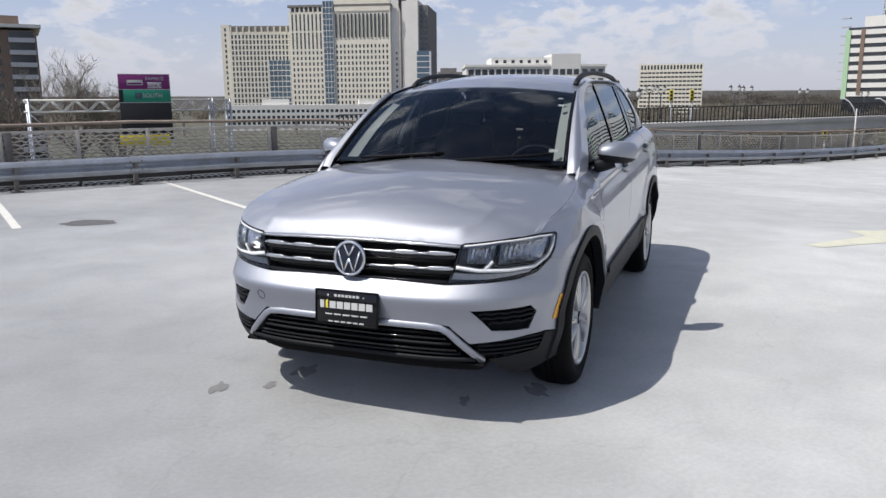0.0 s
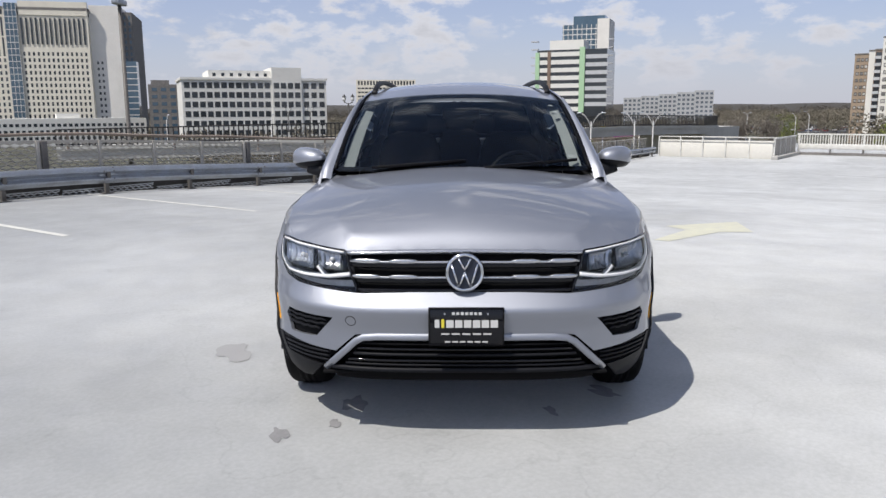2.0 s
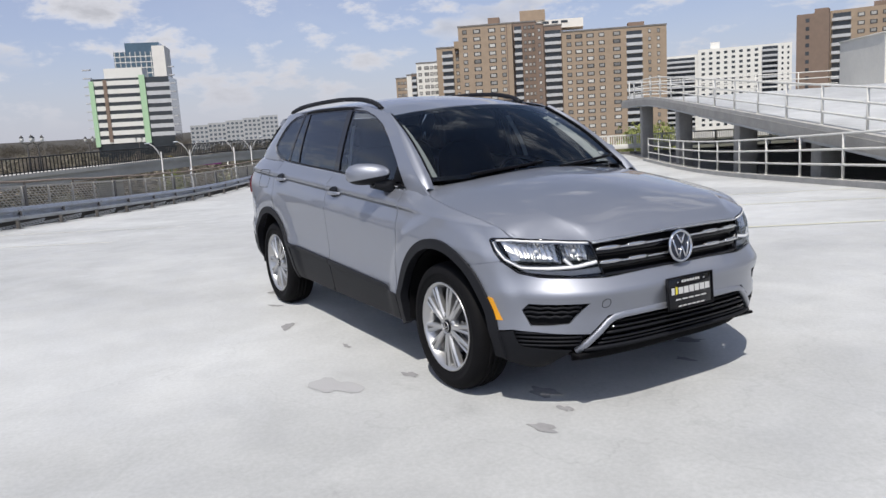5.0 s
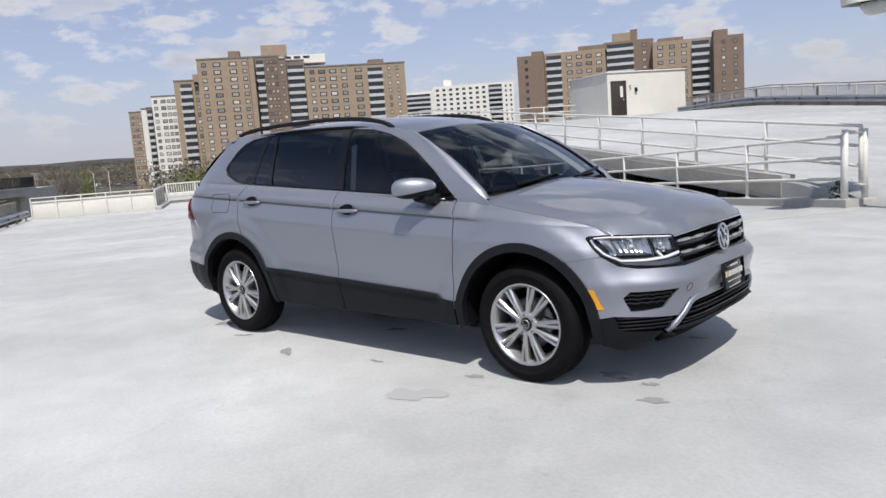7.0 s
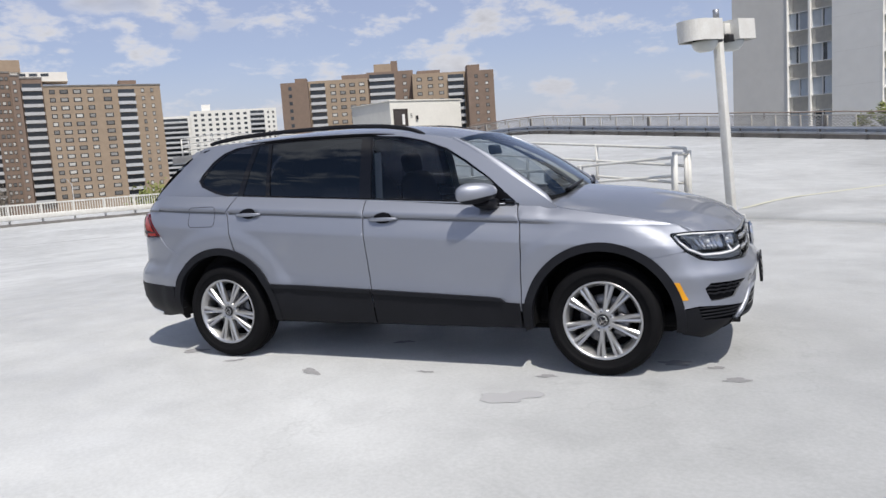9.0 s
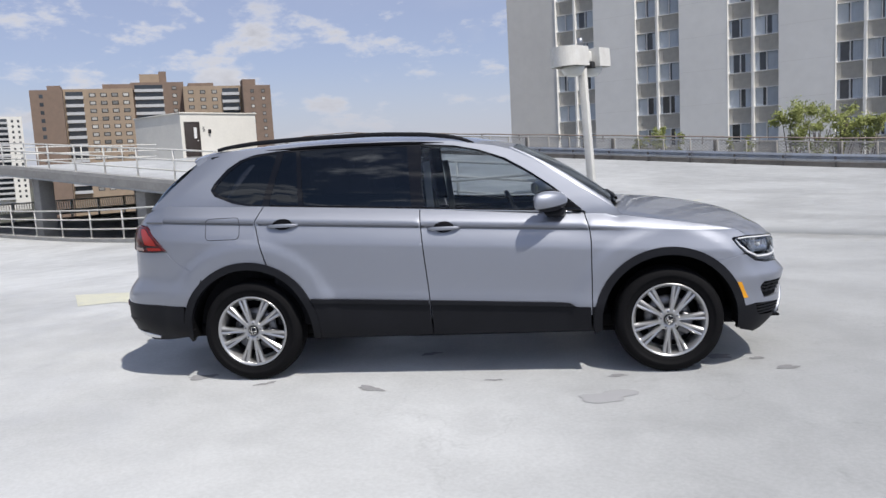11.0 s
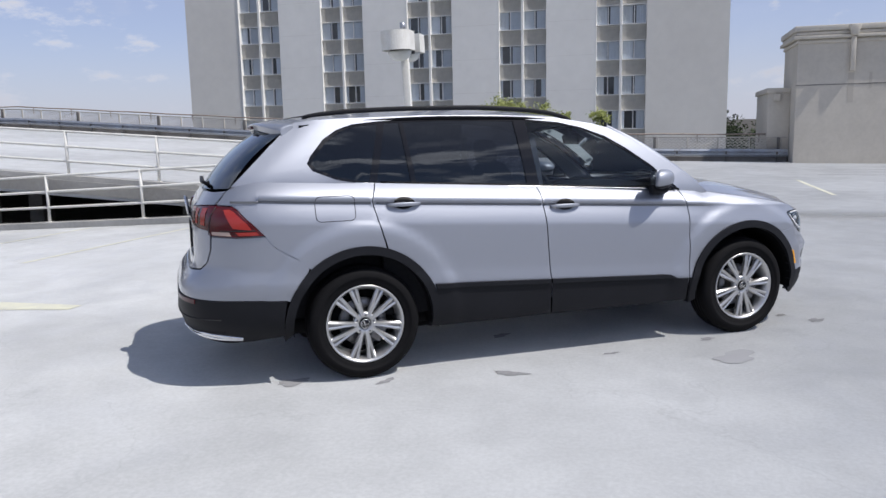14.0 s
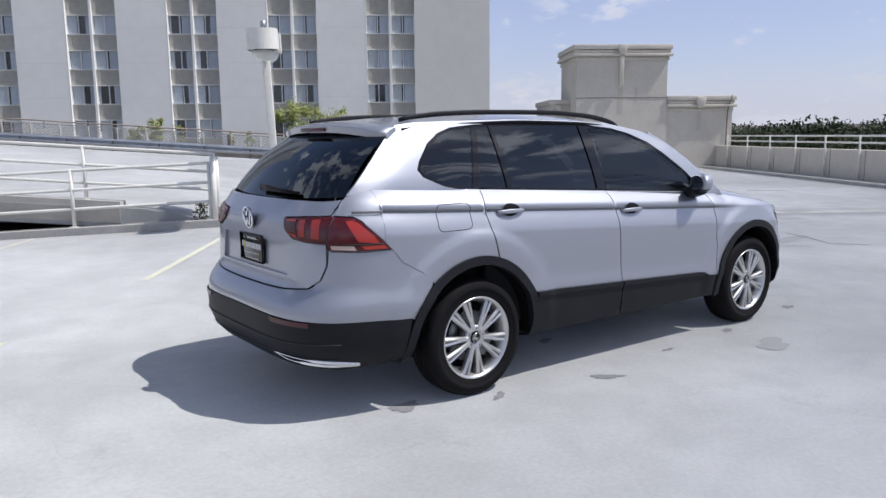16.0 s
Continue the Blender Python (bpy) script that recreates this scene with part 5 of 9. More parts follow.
# painted frame round the windows: pillars and the rear shoulder
outer = [(1.13, 1.03), (1.045, 1.10), (0.9, 1.196), (0.72, 1.318), (0.56, 1.418), (0.43, 1.49), (0.30, 1.525), (0.0, 1.573), (-0.4, 1.593), (-0.9, 1.597), (-1.4, 1.585), (-1.60, 1.577), (-1.725, 1.563), (-1.785, 1.518), (-1.88, 1.430), (-1.97, 1.344), (-2.06, 1.259), (-2.130, 1.194), (-2.09, 1.199), (-1.995, 1.214), (-1.80, 1.206), (-1.55, 1.197), (-1.38, 1.186), (-1.28, 1.180)] + [(x, z_belt(x) + 0.006) for x in (-1.0, -0.6, -0.2, 0.3, 0.87)] + [(0.885, 1.068), (0.892, 1.01), (1.13, 1.0)]
flank(outer, M_paint, "pillar_frame", step=0.045, holes=(opening,), fn=glasshouse, crease=False)
shoulder = [(x, z_belt(x) - 0.012) for x in (0.86, 0.4, -0.1, -0.6, -1.1, -1.27)]
pair("belt_moulding", strip([glasshouse(x, z_belt(x) + 0.004, 0.004) for x in [0.86 - 0.05 * i for i in range(43)]], 0.012, 0.012), M_trim)
pair("belt_strip", tube([glasshouse(x, z_belt(x) - 0.004, 0.008) for x in [0.80 - 0.05 * i for i in range(45)]], 0.0048, 6), M_satin, label="thin bright strip under the side windows")

# roof
def roof(x, y, off=0.0):
    zc = interp([(-2.05, 1.545), (-1.9, 1.575), (-1.4, 1.622), (-0.8, 1.645), (-0.3, 1.637), (0.1, 1.602), (0.46, 1.536)], x)
    return Vector((x, y, zc - 0.062 * abs(y / 0.62) ** 2.4 + off))
def roof_edge(x):
    return interp([(-1.95, 0.592), (-1.7, 0.600), (-1.2, 0.604), (0, 0.609), (0.44, 0.622)], x)
pl = [(x, roof_edge(x)) for x in (0.40, 0.2, 0, -0.5, -1.0, -1.5, -1.66, -1.72)] + [(-1.745, 0.3), (-1.75, 0.0), (-1.745, -0.3)] + [(x, -roof_edge(x)) for x in (-1.72, -1.66, -1.5, -1.0, -0.5, 0, 0.2, 0.40)] + [(0.445, -0.35), (0.46, 0), (0.445, 0.35)]
bm = panel(pl[::-1], lambda u, v, o: roof(u, v, o), 0.06, depth=0.02)
bmesh.ops.recalc_face_normals(bm, faces=bm.faces)
part("roof", bm, M_paint, car)
ditch = [Vector((x, -roof_edge(x) - 0.004, roof(x, -roof_edge(x)).z - 0.006)) for x in [0.40 - 0.1 * i for i in range(22)]]
pair("roof_joint", strip(ditch, 0.02, 0.014), M_trim)
rail = [(0.16, -0.575, 1.545), (0.10, -0.575, 1.575), (0.0, -0.573, 1.600), (-0.2, -0.570, 1.626), (-0.6, -0.566, 1.643), (-1.0, -0.560, 1.641), (-1.35, -0.552, 1.630), (-1.52, -0.548, 1.616), (-1.62, -0.546, 1.604), (-1.67, -0.545, 1.592)]
rail = [Vector((x, interp([(r[0], r[1]) for r in rail[::-1]], x), interp([(r[0], r[2]) for r in rail[::-1]], x))) for x in [0.16 - 1.83 * i / 40 for i in range(41)]]
pair("roof_rail", strip(rail, lambda t: 0.022 + 0.008 * min(1, min(t, 1 - t) * 9), 0.032), M_clad, label="black roof rail")

# bonnet: its front edge lies on the tops of grille and lamps
BROW = [(0.0, 0.850), (0.1, 0.850), (0.2, 0.849), (0.3, 0.847), (0.4, 0.843), (0.51, 0.838), (0.60, 0.846), (0.66, 0.852), (0.71, 0.858), (0.75, 0.864), (0.79, 0.868)]
def brow_point(y, z):
    n = NF
    tip = interp(XF, z)
    k = 1 - min(0.98, y / half_width(1.95, z)) ** n
    return X0F + (tip - X0F) * k ** (1 / n), y, z
BROW = [brow_point(y, z) for y, z in BROW]
brow_x = [(p[1], p[0]) for p in BROW]
brow_z = [(p[1], p[2]) for p in BROW]
def fold(x):
    """The crisp fold that runs from the pillar foot to the grille's corner."""
    return interp([(0.9, 0.63), (1.17, 0.613), (1.68, 0.583), (1.94, 0.562), (2.08, 0.538), (2.2, 0.52)], x)
def plain_bonnet(x, y):
    """The bonnet before its front edge is turned down."""
    zc = interp([(0.9, 1.135), (1.16, 1.125), (1.3, 1.11), (1.53, 1.083), (1.72, 1.05), (1.91, 1.0), (2.0, 0.965), (2.06, 0.932), (2.10, 0.905), (2.14, 0.885), (2.2, 0.86)], x)
    zf = interp([(0.9, 1.09), (1.17, 1.072), (1.4, 1.045), (1.68, 1.0), (1.94, 0.945), (2.08, 0.890), (2.2, 0.85)], x)
    yf, ys = fold(x), seam_y(x)
    if y <= yf:
        return zc - (zc - zf) * (y / yf) ** 1.7
    t = (y - yf) / (ys - yf)
    ze = min(seam_z(x), zf - 0.01)
    return zf - (zf - ze) * (0.85 * t + 0.15 * t ** 3)
def drop(x, y):
    xe = interp(brow_x, y)
    g = min(1, max(0, (y - 0.50) / 0.10))
    s = min(1, max(0, (xe - x) / (0.06 + 0.17 * g)))
    return (plain_bonnet(xe, y) - interp(brow_z, y)) * (1 - s) ** (1 + g)
def bonnet(x, y, off=0.0):
    return Vector((x, y, plain_bonnet(x, abs(y)) - drop(x, abs(y)) + off))
nose = [(p[0] + 0.004, -p[1]) for p in BROW[::-1]]
cowl = [(1.05, -0.69), (1.10, -0.58), (1.14, -0.35), (1.155, 0)]
half = cowl[::-1] + [(1.035, -0.712)] + [(x, -seam_y(x) + 0.003) for x in (1.06, 1.10, 1.157, 1.22, 1.3, 1.42, 1.5, 1.6, 1.7, 1.8, 1.86, 1.89)] + nose
pl = half + [(x, -y) for x, y in half[::-1][1:-1]]
FOLD = 0.55
bm = panel([(x, y * FOLD / fold(x)) for x, y in split(pl, 0.03, 1.0)], lambda u, v, o: bonnet(u, v * fold(u) / FOLD, o), 0.024, depth=0.018, rows=tuple(s_ * (FOLD + d_) for s_ in (-1, 1) for d_ in (-0.008, 0.0, 0.008)))
bmesh.ops.recalc_face_normals(bm, faces=bm.faces)
part("bonnet", bm, M_paint, car)

# windscreen and the cowl under it
def screen(u, v):
    y0, y1 = 0.722, 0.628
    s = 2 * u - 1
    lo = Vector((1.165 - 0.125 * abs(s) ** 2.2, s * y0, 1.105 - 0.006 * s * s))
    hi = Vector((0.47 - 0.075 * abs(s) ** 2.2, s * y1, 1.535 - 0.042 * s * s))
    p = lo.lerp(hi, v)
    bow = math.sin(math.pi * v) * 0.028
    return p + Vector((bow * 0.5, 0, bow))
bm = grid_sheet(screen, 24, 14)
bmesh.ops.recalc_face_normals(bm, faces=bm.faces)
part("windscreen", bm, M_screen, car, "clear tinted windscreen")
for v0, v1, nm in ((0.93, 1.0, "windscreen_band"), (0.0, 0.05, "windscreen_band")):
    bm = grid_sheet(lambda u, v: screen(u, v0 + (v1 - v0) * v) - Vector((0.004, 0, 0.004)), 24, 2)
    part(nm, bm, M_trim, car)
bm = strip([screen(0.0, k / 12) + Vector((0.0, 0.004, 0.004)) for k in range(13)], 0.018, 0.014)
pair("windscreen_trim", bm, M_trim)
# painted pillars beside the glass
bm = bmesh.new()
prev = None
for k in range(-1, 15):
    v = k / 14
    a = screen(0.0, v) + Vector((0.006, -0.006, 0.010))
    b = glasshouse(interp([(-0.22, 1.15), (0, 1.045), (0.25, 0.88), (0.5, 0.715), (0.75, 0.56), (1, 0.40)], v), interp([(-0.22, 1.015), (0, 1.10), (0.25, 1.21), (0.5, 1.32), (0.75, 1.418), (1, 1.50)], v), 0.0)
    mid = (a + b) / 2 + Vector((0.01, -0.004, 0.012))
    row = [bm.verts.new(p) for p in (a, a.lerp(mid, 0.6) + Vector((0, 0, 0.003)), mid, b.lerp(mid, 0.5) + Vector((0, -0.003, 0.002)), b)]
    if prev:
        for i in range(4):
            bm.faces.new((prev[i], prev[i + 1], row[i + 1], row[i])).smooth = True
    for q in row:
        q.co.z += min(0, v) * 0.3
    prev = row
bmesh.ops.recalc_face_normals(bm, faces=bm.faces)
pair("front_pillar", bm, M_paint)
bm = grid_sheet(lambda u, v: Vector(((1.02 + 0.125 * (1 - abs(2 * u - 1) ** 2.2)) + 0.05 * v, (2 * u - 1) * 0.70, 1.083 + 0.012 * (1 - (2 * u - 1) ** 2) + 0.006 * v)), 20, 2)
part("cowl_panel", bm, M_trim, car)
for s, y in ((1, -0.50), (1, 0.12)):
    pts = [(1.165 - 0.06 * k / 8 - 0.10 * (abs(y + 0.42 * k / 8) / 0.7) ** 2.2, y + 0.52 * k / 8, 1.122 + 0.035 * k / 8) for k in range(9)]
    part("windscreen_wiper", strip(pts, 0.016, 0.02), M_trim, car)

# ---- front end ----
def ends(end, pts):
    return [(turn_of(end, k, v, z), z) for k, v, z in pts]
def fascia(end, pts, mat, name, off=0.0, step=0.035, holes=(), depth=0.016, parent=None, label="", twin=True, rows=()):
    """A panel of the front or rear end; pts name its corners on the left half."""
    pl = split(ends(end, pts), 0.025, 0.012)
    su = 0.0135 if end > 0 else 0.0145
    hs = [split(ends(end, h), 0.02, 0.012) for h in holes]
    bm = panel(pl, lambda u, v, o: wrap(end, u, v, off + o), step, hs, su=su, depth=depth, rows=rows)
    bmesh.ops.recalc_face_normals(bm, faces=bm.faces)
    c = sum(f.normal.x * f.calc_area() for f in bm.faces) * end
    if c < 0:
        bmesh.ops.reverse_faces(bm, faces=bm.faces)
    if twin:
        return pair(name, mirrored(bm), mat, parent, label)
    return part(name, bm, mat, parent or car, label)

arch_b = [("x", WB + ARCH * math.cos(radians(a)), HUB + ARCH * math.sin(radians(a))) for a in (50, 40, 31, 22, 12, 6)]
fog = [("y", 0.565, 0.556), ("y", 0.655, 0.460), ("y", 0.75, 0.453), ("x", 2.012, 0.453), ("x", 1.982, 0.53), ("y", 0.79, 0.561)]
low = [("y", 0.565, 0.395), ("y", 0.62, 0.325), ("y", 0.80, 0.345), ("x", 1.96, 0.355), ("x", 1.945, 0.425)]
bumper = [("y", 0.0, 0.672), ("y", 0.445, 0.660), ("x", 2.035, 0.680), ("x", 1.955, 0.700), ("x", 1.882, 0.750), ("x", 1.70, 0.724)] + arch_b[:5] + [("x", 1.87, 0.42), ("x", 1.945, 0.432), ("y", 0.565, 0.404), ("y", 0.475, 0.484), ("y", 0.40, 0.492), ("y", 0.0, 0.494)]
bumper_parts = fascia(1, bumper, M_paint, "front_bumper", holes=(fog,), rows=(0.585, 0.600, 0.615))
fascia(1, fog, M_black, "bumper_vent", off=-0.022, depth=0, parent=bumper_parts, label="black honeycomb bumper vent")
for k in range(4):
    z = 0.492 + 0.022 * k
    y0 = 0.600 if z > 0.5 else 0.64
    pts = [wrap(1, turn_of(1, "y", y0 + (0.81 - y0) * i / 8, z), z + 0.006 * (i % 2), -0.010) for i in range(9)]
    pair("vent_rib", mirrored(strip(pts, 0.010, 0.014)), M_clad, bumper_parts)
chin = [("y", 0.575, 0.388), ("x", 1.945, 0.424), ("x", 1.87, 0.412)] + arch_b[5:] + [("x", 1.855, 0.26), ("x", 1.95, 0.225), ("y", 0.70, 0.235), ("y", 0.655, 0.30)]
chin_parts = fascia(1, chin, M_clad, "lower_bumper", holes=(low,), label="dark grey plastic lower bumper corner")
fascia(1, low, M_black, "lower_vent", off=-0.03, depth=0, parent=chin_parts)
for k in range(4):
    z = 0.352 + 0.020 * k
    pts = [wrap(1, turn_of(1, "y", 0.60 + 0.23 * i / 8, z), z + 0.004 * i / 8, -0.012) for i in range(9)]
    pair("vent_slat", mirrored(strip(pts, 0.009, 0.016)), M_clad, chin_parts)
# satin strip that frames the lower intake
sp = [("y", 0.0, 0.480), ("y", 0.20, 0.480), ("y", 0.38, 0.478), ("y", 0.44, 0.472), ("y", 0.475, 0.455), ("y", 0.52, 0.412), ("y", 0.57, 0.362), ("y", 0.612, 0.318)]
ptsL = [wrap(1, turn_of(1, k, v, z), z, -0.004) for k, v, z in sp]
allp = [Vector((p.x, -p.y, p.z)) for p in ptsL[::-1]] + ptsL[1:]
part("intake_trim", strip(allp, lambda t: 0.030, 0.030, up=(1, 0, 0.2)), M_paint, car, "satin silver intake strip")
intake = [("y", 0.0, 0.47), ("y", 0.43, 0.462), ("y", 0.48, 0.43), ("y", 0.60, 0.325), ("y", 0.40, 0.330), ("y", 0.0, 0.335)]
pl = ends(1, intake)
pl2 = pl + [(-u, v) for u, v in pl[::-1] if abs(u) > 1e-6]
bm = panel(split(pl2, 0.03, 0.0135), lambda u, v, o: wrap(1, u, v, -0.05 + o), 0.05, su=0.0135, depth=0)
inta = part("lower_intake", bm, M_black, car, "black lower air intake")
for z, w, m_ in ((0.448, 0.008, M_black), (0.425, 0.009, M_gloss), (0.400, 0.012, M_clad), (0.372, 0.010, M_gloss), (0.352, 0.010, M_clad)):
    yw = 0.44 + 0.12 * (0.46 - z) / 0.16
    pts = [wrap(1, turn_of(1, "y", yw * s / 10, z), z, -0.012) for s in range(-10, 11)]
    part("intake_slat", strip(pts, w, 0.03, up=(0, 0, 1)), m_, inta)
pts = [wrap(1, turn_of(1, "y", 0.585 * s / 12, 0.325), 0.328, -0.012) for s in range(-12, 13)]
part("bumper_lip", strip(pts, 0.020, 0.05), M_clad, car)
pts = [wrap(1, turn_of(1, "y", 0.60 * s / 12, 0.29), 0.285, -0.07) for s in range(-12, 13)]
part("air_dam", strip(pts, 0.07, 0.03), M_black, car)
# grille
gl = [("y", 0.0, 0.846), ("y", 0.508, 0.833), ("y", 0.455, 0.666), ("y", 0.0, 0.676)]
pl = ends(1, gl)
pl2 = pl + [(-u, v) for u, v in pl[::-1] if abs(u) > 1e-6]
bm = panel(split(pl2, 0.03, 0.0135), lambda u, v, o: wrap(1, u, v, -0.045 + o), 0.05, su=0.0135, depth=0)
grille = part("grille", bm, M_black, car, "gloss black grille with chrome bars")
def across(z, yw, off, n=24):
    return [wrap(1, turn_of(1, "y", yw * s / n, z), z, off) for s in range(-n, n + 1)]
part("grille_rim", strip([wrap(1, turn_of(1, "y", 0.503 * q / 24, 0.838), 0.839 - 0.011 * (q / 24) ** 2, 0.0) for q in range(-24, 25)], 0.009, 0.02), M_satin, grille, "thin chrome strip")
part("grille_rim", strip(across(0.674, 0.455, -0.006), 0.014, 0.02), M_gloss, grille)
for z, yw in ((0.793, 0.49), (0.728, 0.47)):
    part("grille_bar", strip(across(z - 0.012, yw, -0.012), 0.022, 0.02), M_gloss, grille)
    part("grille_bar", strip(across(z + 0.002, yw, -0.002), 0.009, 0.014), M_satin, grille, "chrome grille bar")
    for y0 in (0.20, 0.36):
        for s in (-1, 1):
            pts = [wrap(1, turn_of(1, "y", s * (y0 + 0.12 * i / 6), z), z + 0.005, 0.001) for i in range(7)]
            part("grille_blade", strip(pts, lambda t: 0.009 + 0.009 * min(1, min(t, 1 - t) * 5), 0.016), M_satin, grille)
for z in (0.823, 0.762, 0.700):
    part("grille_bar", strip(across(z, 0.475, -0.03), 0.006, 0.012), M_gloss, grille)
def emblem(x, z, r, sgn, tilt=0.0, parent=None):
    m = pose(x, 0, z, 0, -tilt, 0)
    if sgn < 0:
        m = m @ pose(0, 0, 0, 0, 0, 180)
    parts_ = []
    bm = tube([(0.004, r * math.cos(t), r * math.sin(t)) for t in [2 * math.pi * i / 40 for i in range(40)]], r * 0.10, 8, True)
    bmesh.ops.transform(bm, matrix=m, verts=bm.verts)
    e = part("emblem", bm, M_chrome, parent or car, "round chrome emblem")
    bm = bmesh.new()
    bmesh.ops.create_cone(bm, cap_ends=True, segments=40, radius1=r * 0.98, radius2=r * 0.98, depth=0.012, matrix=pose(-0.004, 0, 0, 0, 90, 0))
    bmesh.ops.transform(bm, matrix=m, verts=bm.verts)
    part("emblem_disc", bm, M_navy, e)
    for zig in (((-0.74, 0.48), (-0.36, -0.78)), ((-0.30, -0.78), (0.0, 0.02)), ((0.30, -0.78), (0.0, 0.02)), ((0.74, 0.48), (0.36, -0.78)), ((-0.34, 0.80), (0.0, 0.14)), ((0.34, 0.80), (0.0, 0.14))):
        bm = strip([(0.006, u * r, v * r) for u, v in zig], r * 0.21, 0.008, up=(1, 0, 0))
        bmesh.ops.transform(bm, matrix=m, verts=bm.verts)
        part("emblem_bar", bm, M_chrome, e)
emblem(2.212, 0.757, 0.074, 1, 6)
# headlights
hl = [("y", 0.457, 0.664), ("y", 0.510, 0.834), ("y", 0.60, 0.842), ("y", 0.70, 0.853), ("x", 1.90, 0.861), ("x", 1.808, 0.857), ("x", 1.800, 0.850), ("x", 1.836, 0.802), ("x", 1.885, 0.753), ("x", 1.957, 0.704), ("x", 2.04, 0.684)]
hl_parts = fascia(1, hl, M_lampdark, "headlight", off=-0.055, depth=0, label="black headlight housing")
fascia(1, hl, M_lens, "headlight_lens", off=0.002, depth=0, parent=hl_parts, label="clear lens")
rim = [wrap(1, turn_of(1, k, v, z), z, 0.0) for k, v, z in hl]
dense = []
for a, b in zip(ends(1, hl), ends(1, hl)[1:] + ends(1, hl)[:1]):
    for i in range(8):
        dense.append(wrap(1, a[0] + (b[0] - a[0]) * i / 8, a[1] + (b[1] - a[1]) * i / 8, -0.003))
pair("headlight_rim", mirrored(tube(dense, 0.006, 6, True)), M_gloss, hl_parts)
def lamp_line(pts, off, n=10):
    """Points along a line inside the lamp, named by y or x and z."""
    e_ = ends(1, pts)
    return [wrap(1, p[0] + (q[0] - p[0]) * i / n, p[1] + (q[1] - p[1]) * i / n, off) for p, q in zip(e_, e_[1:]) for i in range(n)] + [wrap(1, *e_[-1], off)]
drl = [("y", 0.490, 0.738), ("y", 0.585, 0.724), ("y", 0.70, 0.722), ("x", 1.970, 0.728), ("x", 1.897, 0.765), ("x", 1.850, 0.806), ("x", 1.822, 0.842)]
pair("light_strip", mirrored(tube(lamp_line(drl, -0.008), lambda t: 0.0125 - 0.003 * t, 8)), M_drl, hl_parts, "bright daytime running strip")
pair("light_strip", mirrored(tube(lamp_line([("y", 0.600, 0.722), ("y", 0.622, 0.744), ("y", 0.640, 0.764)], -0.008), 0.011, 8)), M_drl, hl_parts, "bright daytime running strip")
pair("lamp_bezel", mirrored(strip(lamp_line([("y", 0.52, 0.828), ("y", 0.66, 0.843), ("x", 1.91, 0.853), ("x", 1.835, 0.850)], -0.004), 0.010, 0.012)), M_drl, hl_parts, "bright lamp bezel")
fascia(1, [("y", 0.475, 0.712), ("y", 0.60, 0.706), ("y", 0.76, 0.712), ("x", 1.965, 0.718), ("x", 1.99, 0.704), ("y", 0.62, 0.684), ("y", 0.47, 0.684)], M_turn, "turn_signal", off=-0.010, depth=0.01, parent=hl_parts, label="clear ribbed turn signal strip")
def bowl(y0, y1, z0, z1, lean, nf):
    """A fluted mirror bowl between two heights of the lamp."""
    def at(u, v):
        z = z0 + (z1 - z0) * v + lean * (u - 0.5)
        y = y0 + (y1 - y0) * u + 0.012 * (v - 0.5)
        deep = (1 - abs(2 * u - 1) ** 2.5) * (1 - abs(2 * v - 1) ** 2.5)
        return wrap(1, turn_of(1, "y", y, z), z, -0.010 - 0.036 * deep + 0.0030 * math.cos(2 * math.pi * nf * u) * deep)
    return grid_sheet(at, nf * 6, 10)
for y0, y1, z0, z1, lean, nf in ((0.530, 0.645, 0.748, 0.836, 0.004, 7), (0.658, 0.825, 0.746, 0.846, 0.010, 8)):
    pair("reflector", mirrored(bowl(y0, y1, z0, z1, lean, nf)), M_refl, hl_parts, "fluted chrome reflector bowl")
    yc, zc = (y0 + y1) / 2, (z0 + z1) / 2
    th = turn_of(1, "y", yc, zc)
    bm = bmesh.new()
    bmesh.ops.create_icosphere(bm, subdivisions=2, radius=0.011, matrix=Matrix.Translation(wrap(1, th, zc, -0.032)))
    pair("bulb", mirrored(bm), M_drl, hl_parts)
    pair("reflector_rim", mirrored(tube(lamp_line([("y", y0, z0), ("y", y1, z0 + lean), ("y", y1 + 0.006, z1 + lean / 2), ("y", y0 + 0.006, z1), ("y", y0, z0)], -0.009, 6)[:-1], 0.0035, 5, True)), M_gloss, hl_parts)
# side markers
mk = [("x", 1.792, 0.580), ("x", 1.846, 0.577), ("x", 1.893, 0.472), ("x", 1.848, 0.470)]
fascia(1, mk, M_amber, "side_marker", off=0.004, depth=0.01, label="amber side marker")
# towing cover
bm = tube([wrap(1, turn_of(1, "y", 0.487 + 0.022 * math.cos(t), 0.547), 0.547 + 0.022 * math.sin(t), 0.0) for t in [2 * math.pi * i / 24 for i in range(24)]], 0.0018, 5, True)
bmesh.ops.scale(bm, vec=(1, -1, 1), verts=bm.verts)
part("towing_cover", bm, M_gap, car)
